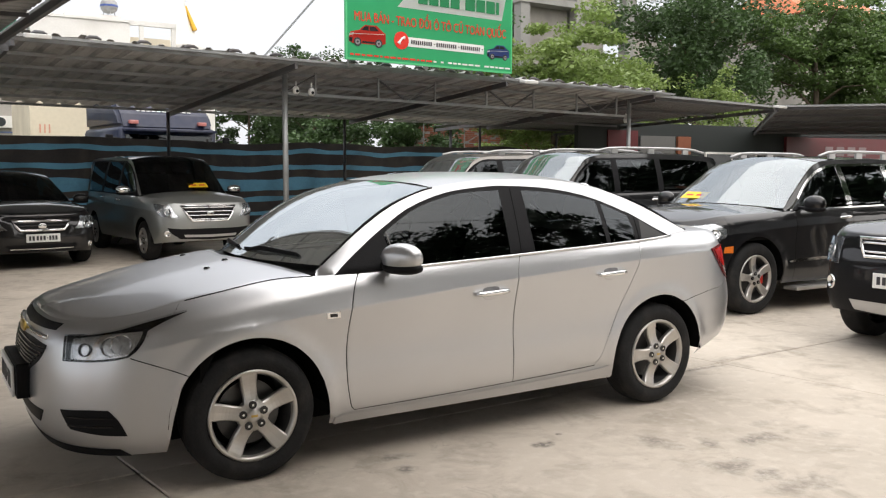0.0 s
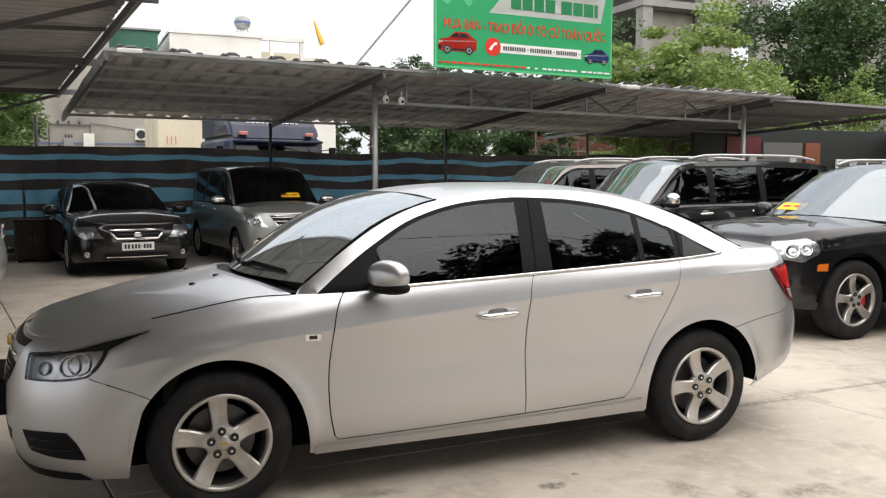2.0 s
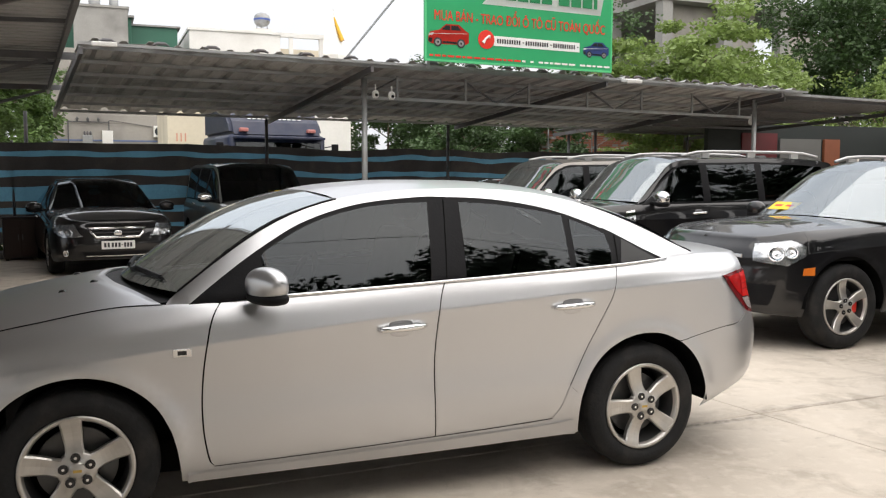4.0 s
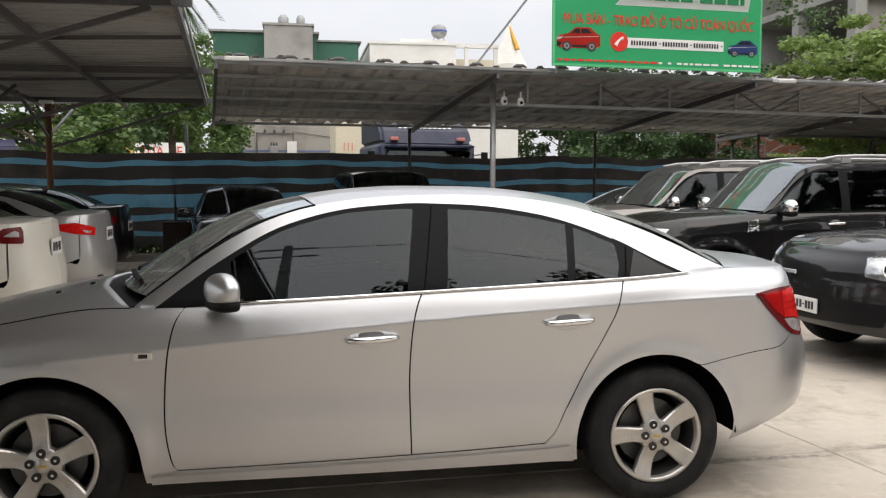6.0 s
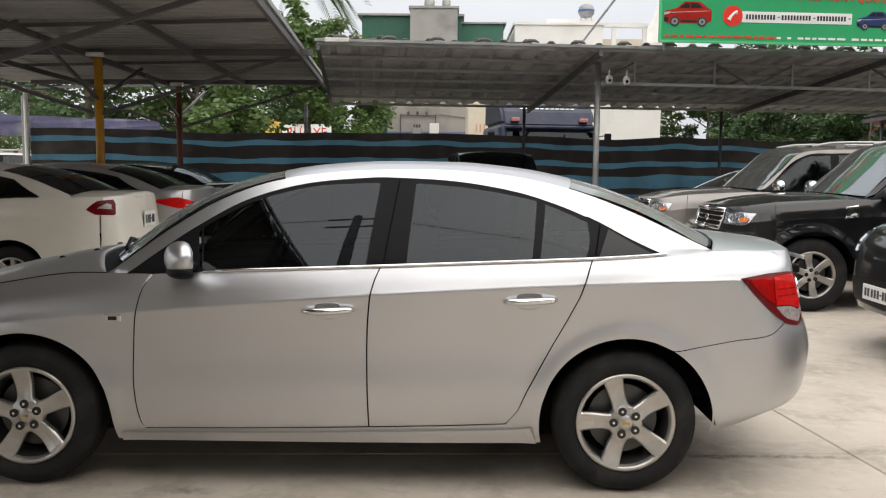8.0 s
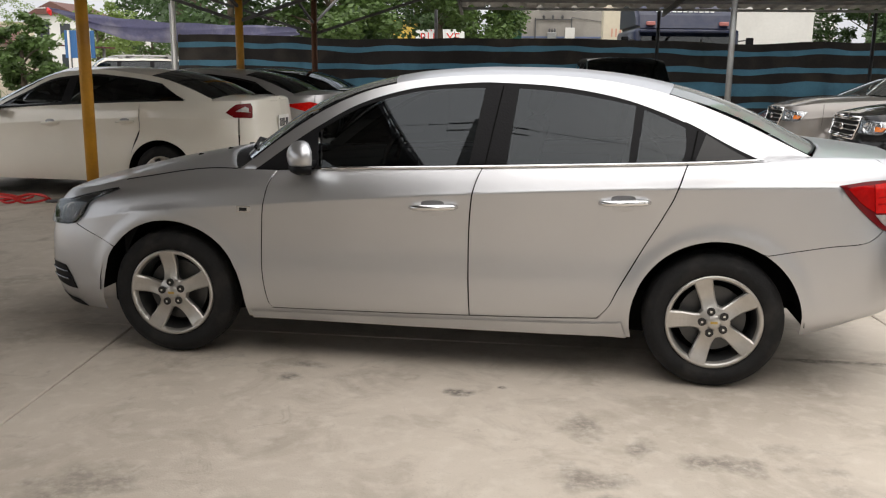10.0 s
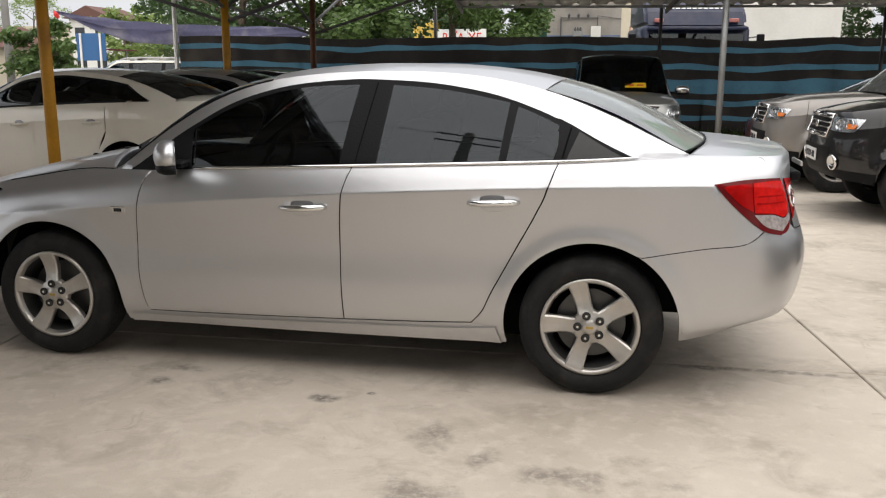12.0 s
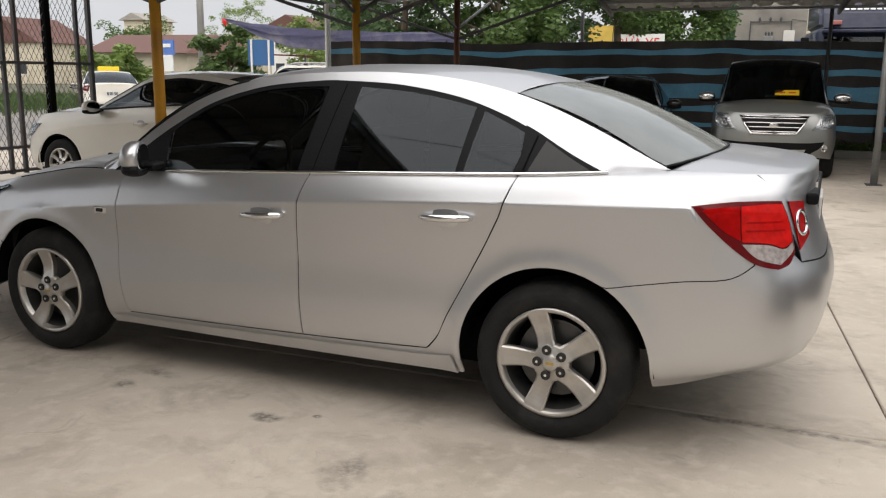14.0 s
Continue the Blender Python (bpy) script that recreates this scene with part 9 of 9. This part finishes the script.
CAYENNE = dict(fo=0.90, wb=2.855, ro=1.04, hw=0.955, sill=0.28, crease=(0.90, 0.95), belt=(1.06, 1.10), nose=0.95, cowl=1.10, tyre=0.375, rim=0.245, H=1.68, suv=True, doors=(0.62, 1.62, 2.52), screen=(0.33, 0.55), roof_half=0.66,
               roof=(1.30, 3.05, 3.62), windows=((0.62, 1.56), (1.66, 2.45), (2.55, 3.22)), rails=True, chrome_frame=True, chrome_pillars=True, mirror=1.15, mirror_h=0.085, handles=(0.98,), step=True, seat=0.72, caliper=M_SIGNRED, front_plate=0.50,
               headlamp=[("f", 0.64, 0.78), (-0.58, 0.74), (-0.44, 0.82), (-0.42, 0.90), (-0.52, 0.955), ("f", 0.60, 0.92)], lamp_r=0.07, card=(0, 0.35), seat_mat=M_SEAT,
               marks=(("indicator", [(-0.46, 0.66), (-0.36, 0.66), (-0.35, 0.73), (-0.45, 0.72)], M_AMBER, "amber side indicator", 0.004), ("air_intake", [("f", 0.0, 0.38), ("f", 0.75, 0.40), ("f", 0.80, 0.58), ("f", 0.0, 0.62)], M_PLASTIC, "black lower intake", 0.004),
                      ("side_strip", [(0.50, 0.52), (2.30, 0.54), (2.30, 0.57), (0.50, 0.55)], M_CHROME, "bright sill strip", 0.005)), tail_lamp=[(3.55, 0.9), (3.72, 0.9), (3.72, 1.07), (3.55, 1.07)])
EVEREST = dict(fo=0.86, wb=2.86, ro=1.15, hw=0.895, blunt=0.6, sill=0.38, crease=(0.98, 1.0), belt=(1.16, 1.19), nose=1.04, cowl=1.18, tyre=0.38, rim=0.24, H=1.78, suv=True, doors=(0.58, 1.52, 2.38), screen=(0.38, 0.56), roof_half=0.66,
               roof=(1.16, 3.55, 3.80), windows=((0.60, 1.46), (1.56, 2.32), (2.42, 3.50)), rails=True, mirror=1.24, mirror_h=0.09, chrome_mirror=True, handles=(1.05,), seat=0.85, cladding=0.10, spokes=6, wheel_mat=M_ALLOY, front_plate=0.62, lip=0.03, nose_back=0.06,
               headlamp=[("f", 0.50, 0.88), (-0.66, 0.88), (-0.56, 1.0), ("f", 0.50, 1.02)], grille=(0.42, 0.47, 0.82, 1.03, 4, M_CHROME), grille_frame=True, bar_w=0.16, fogs=((0.62, 0.58, 0.075),), rear_lean=0.0,
               marks=(("air_intake", [("f", 0.0, 0.50), ("f", 0.5, 0.50), ("f", 0.55, 0.72), ("f", 0.0, 0.72)], M_PLASTIC, "black lower intake", 0.004), ("lamp_corner", [(-0.70, 0.905), (-0.65, 0.905), (-0.62, 0.945), (-0.69, 0.955)], M_AMBER, "amber lamp corner", 0.022), ("wing_vent", [(0.30, 0.96), (0.44, 0.98), (0.44, 1.10), (0.32, 1.08)], M_CHROME, "chrome wing vent", 0.005)))
CAPTIVA = dict(EVEREST, fo=0.88, wb=2.70, ro=1.05, blunt=0.3, hw=0.92, sill=0.28, nose=0.97, cowl=1.10, belt=(1.06, 1.10), crease=(0.88, 0.92), tyre=0.36, cladding=0.28, chrome_mirror=True, grille=(0.34, 0.40, 0.80, 0.95, 2, M_CHROME), H=1.72, wheel_mat=M_ALLOY, spokes=5,
               roof=(1.12, 3.30, 3.58), windows=((0.60, 1.46), (1.56, 2.32), (2.42, 3.2)), headlamp=[("f", 0.60, 0.72), (-0.60, 0.74), (-0.52, 0.92), ("f", 0.58, 0.94)], fogs=((0.66, 0.56, 0.06),),
               marks=(("skid_plate", [("f", 0.0, 0.34), ("f", 0.42, 0.36), ("f", 0.46, 0.44), ("f", 0.0, 0.44)], M_SILVER2, "silver skid plate", 0.010), ("mesh_intake", [("f", 0.0, 0.50), ("f", 0.74, 0.50), ("f", 0.74, 0.60), ("f", 0.0, 0.62)], M_PLASTIC, "black mesh intake", 0.008)))
INNOVA = dict(fo=0.78, wb=2.75, ro=1.06, hw=0.88, blunt=0.5, sill=0.28, crease=(0.86, 0.90), belt=(1.04, 1.07), nose=0.93, cowl=1.10, tyre=0.325, rim=0.205, H=1.745, suv=True, doors=(0.42, 1.36, 2.28), screen=(0.10, 0.36), roof_half=0.645,
              roof=(1.12, 3.40, 3.66), windows=((0.42, 1.30), (1.40, 2.22), (2.34, 3.34)), mirror=1.14, chrome_mirror=True, mirror_h=0.075, handles=(0.96,), seat=0.7, dark_screen=True, rear_lean=0.0, spokes=6, nose_back=0.10, card=(0, -0.18),
              headlamp=[("f", 0.50, 0.72), (-0.60, 0.74), (-0.40, 0.93), ("f", 0.62, 0.92)], grille=(0.30, 0.46, 0.66, 0.90, 4, M_CHROME), grille_frame=True, bar_w=0.18, fogs=((0.68, 0.47, 0.05),),
              marks=(("lower_grille", [("f", 0.0, 0.36), ("f", 0.50, 0.38), ("f", 0.68, 0.56), ("f", 0.46, 0.54), ("f", 0.0, 0.54)], M_PLASTIC, "black lower grille", 0.004), ("bumper_bar", [("f", 0.0, 0.40), ("f", 0.42, 0.41), ("f", 0.44, 0.45), ("f", 0.0, 0.44)], M_SILVER2, "silver bumper bar", 0.014)))
ACCORD = dict(fo=0.95, wb=2.80, ro=1.15, hw=0.92, blunt=0.2, sill=0.20, crease=(0.80, 0.88), belt=(0.94, 0.99), nose=0.80, cowl=0.98, tyre=0.325, rim=0.21, H=1.465, suv=False, doors=(0.55, 1.55, 2.45), screen=(0.22, 0.46), roof_half=0.60,
              roof=(1.16, 2.45, 3.15), windows=((0.52, 1.50), (1.60, 2.60)), mirror=1.0, handles=(0.82,), seat=0.5, dark_screen=True, front_plate=0.475, spokes=5, rear_lean=0.22, tail_up=0.03, nose_back=0.16,
              lamp_r=0.062, frame_r=0.024, headlamp=[("f", 0.47, 0.600), (-0.76, 0.590), (-0.46, 0.745), ("f", 0.58, 0.765)], grille=(0.30, 0.40, 0.585, 0.715, 3, M_GLOSSBLACK), grille_frame=True, bar_w=0.25, fogs=((0.70, 0.36, 0.045),),
              marks=(("lower_grille", [("f", 0.0, 0.28), ("f", 0.46, 0.28), ("f", 0.50, 0.38), ("f", 0.0, 0.38)], M_PLASTIC, "black lower grille", 0.004), ("front_bar", [("f", 0.0, 0.305), ("f", 0.44, 0.31), ("f", 0.44, 0.322), ("f", 0.0, 0.318)], M_CHROME, "thin chrome bar", 0.008)),
              tail_lamp=[(3.6, 0.80), ("r", 0.62, 0.80), ("r", 0.58, 0.94), (3.5, 0.95)], rear_plate=0.75)
FIESTA = dict(fo=0.86, wb=2.60, ro=1.14, hw=0.86, sill=0.20, crease=(0.80, 0.92), belt=(0.97, 1.095), nose=0.78, cowl=1.02, tyre=0.31, rim=0.195, H=1.465, suv=False, doors=(0.52, 1.50, 2.38), screen=(0.26, 0.56), roof_half=0.58,
              roof=(1.30, 2.42, 3.16), windows=((0.56, 1.46), (1.56, 2.60)), mirror=1.03, handles=(0.84,), handle_mat=M_WHITEPAINT, seat=0.5, spokes=8, spoke_w=0.8, rear_lean=0.30, tail_up=0.02, headlamp=[("f", 0.52, 0.60), (-0.6, 0.62), (-0.32, 0.80), ("f", 0.6, 0.76)],
              tail_lamp=[(3.33, 0.985), (3.41, 0.935), (3.56, 0.925), ("r", 0.60, 0.94), ("r", 0.58, 1.04), (3.54, 1.082), (3.42, 1.07)], tail_clear=[(3.42, 0.995), (3.55, 0.985), ("r", 0.63, 0.99), ("r", 0.62, 1.03), (3.50, 1.045)], rear_plate=0.86,
              marks=(("fuel_flap", [(2.66 + 0.075 * math.cos(a), 0.86 + 0.075 * math.sin(a)) for a in np.linspace(0, 5.8, 12)], M_WHITEPAINT, "round fuel flap", 0.0015),))
ACCENT = dict(FIESTA, fo=0.85, wb=2.57, ro=0.97, roof=(1.26, 2.30, 3.02), windows=((0.56, 1.46), (1.56, 2.50)), handle_mat=M_SILVER2, bright_tail=True, tail_lamp=[(2.90, 0.985), (3.25, 0.885), ("r", 0.52, 0.86), ("r", 0.48, 0.95), (3.25, 1.02)], tail_clear=[(3.35, 0.90), ("r", 0.60, 0.885), ("r", 0.58, 0.915), (3.33, 0.93)], marks=(), rear_plate=0.86)
VIOS = dict(FIESTA, fo=0.85, wb=2.55, ro=1.0, roof=(1.26, 2.30, 3.02), windows=((0.56, 1.46), (1.56, 2.50)), handle_mat=M_BLACKPAINT, tail_lamp=[(3.0, 0.88), ("r", 0.55, 0.86), ("r", 0.55, 0.98), (3.15, 1.0)], tail_clear=None, marks=(), rear_plate=0.80)
YARD = [("suv", "black off-road car with silver roof rails and alloy wheels", (6.11, 2.86, 0, 0, 0, 0), CAYENNE, M_BLACKPAINT),
        ("suv", "black square-built off-road car with a chrome grille", (5.60, 5.90, 0, 0, 0, 0), EVEREST, M_BLACKPAINT),
        ("suv", "grey-brown square-built off-road car under the canopy", (5.35, 8.28, 0, 0, 0, 0), EVEREST, M_CHAMPAGNE),
        ("suv", "black off-road car with a silver skid plate", (6.10, -0.12, 0, 0, 0, 0), CAPTIVA, M_BLACKPAINT),
        ("sedan", "black saloon car with a chrome-framed grille by the fence", (0.26, 10.95, 0, 0, 0, 97), ACCORD, M_BLACKPAINT),
        ("minivan", "grey seven-seat minivan with a yellow card in its window", (2.80, 10.74, 0, 0, 0, 95), INNOVA, M_GREYPAINT),
        ("sedan", "cream-white saloon car parked under the carport", (-5.06, 5.55, 0, 0, 0, 0), FIESTA, M_WHITEPAINT),
        ("sedan", "silver saloon car parked under the carport", (-4.83, 7.95, 0, 0, 0, 0), ACCENT, M_SILVER2),
        ("sedan", "black saloon car parked under the carport", (-5.20, 11.3, 0, 0, 0, 0), VIOS, M_BLACKPAINT)]
for nm, lab, where, spec, colour in YARD:
    build_car(nm, lab, pose(*where), spec, colour)
# smaller views of cars: far roofs beyond the row and on the road
build_car("sedan", "maroon saloon car in the row under the canopy", pose(5.55, 10.8, 0, 0, 0, 0), dict(VIOS, handle_mat=M_REDPAINT), M_REDPAINT)
build_car("taxi", "white taxi with a yellow roof sign on the road", pose(-17.4, 17.9, 0, 0, 0, -43), dict(FIESTA, H=1.5, handle_mat=M_WHITEPAINT), M_WHITEPAINT)
t = thing("roof_sign", "yellow taxi sign on the car roof", "sign", pose(-16.3, 16.9, 1.47, 0, 0, -43))
part("lamp_box", box(-0.1, 0.1, -0.3, 0.3, 0.0, 0.14, 0.03), M_YELLOWCARD, t)
build_car("suv", "white off-road car parked beyond the end of the fence", pose(-12.2, 18.4, 0, 0, 0, 20), CAPTIVA, M_WHITEPAINT)
build_car("suv", "white off-road car far down the yard", pose(13.2, 3.4, 0, 0, 0, 0), CAPTIVA, M_WHITEPAINT)


def fence_cabinet():
    """A low dark cabinet against the fence beside the black saloon."""
    t = thing("cabinet", "low dark brown cabinet against the shade cloth fence", "cabinet", pose(-1.2, 13.45, 0, 0, 0, 7))
    wood = mat("dark_brown_board", (0.035, 0.018, 0.014), 0.5, 0.0, 0.25, 3.0)
    part("body", box(-0.27, 0.27, -0.2, 0.2, 0.04, 0.74, 0.008), wood, t)
    part("top_board", box(-0.29, 0.29, -0.22, 0.21, 0.74, 0.765, 0.005), wood, t)
    for x in (-0.135, 0.135):
        door = part("door", box(x - 0.125, x + 0.125, -0.212, -0.2, 0.07, 0.72, 0.004), wood, t)
        part("handle", box(x * 0.25 - 0.008, x * 0.25 + 0.008, -0.225, -0.212, 0.36, 0.46, 0.003), M_STEELDARK, door)
    for x in (-0.22, 0.22):
        for y in (-0.16, 0.16):
            part("foot", box(x - 0.025, x + 0.025, y - 0.025, y + 0.025, 0.0, 0.04), wood, t)


fence_cabinet()


def red_hose():
    """A tangle of thin red hose left on the concrete under the carport."""
    t = thing("hose", "tangled red rubber hose lying on the concrete", "hose", pose(-3.91, 4.41, 0))
    rng = random.Random(17)
    pts = [(0.26 * math.cos(k * 0.9) + rng.uniform(-0.1, 0.1) - 0.012 * k, 0.13 * math.sin(k * 0.9) + rng.uniform(-0.05, 0.05), 0.014 + 0.028 * (k % 3)) for k in range(22)]
    part("tube", tube([tuple(v) for v in smooth_line(pts, 5)], 0.012, 6), M_REDINK, t, smooth=True)
    part("nozzle", tube([(0.24, 0.02, 0.02), (0.36, 0.05, 0.02), (0.40, 0.06, 0.02)], [0.014, 0.02, 0.012], 8), M_STEELDARK, t, smooth=True)


red_hose()
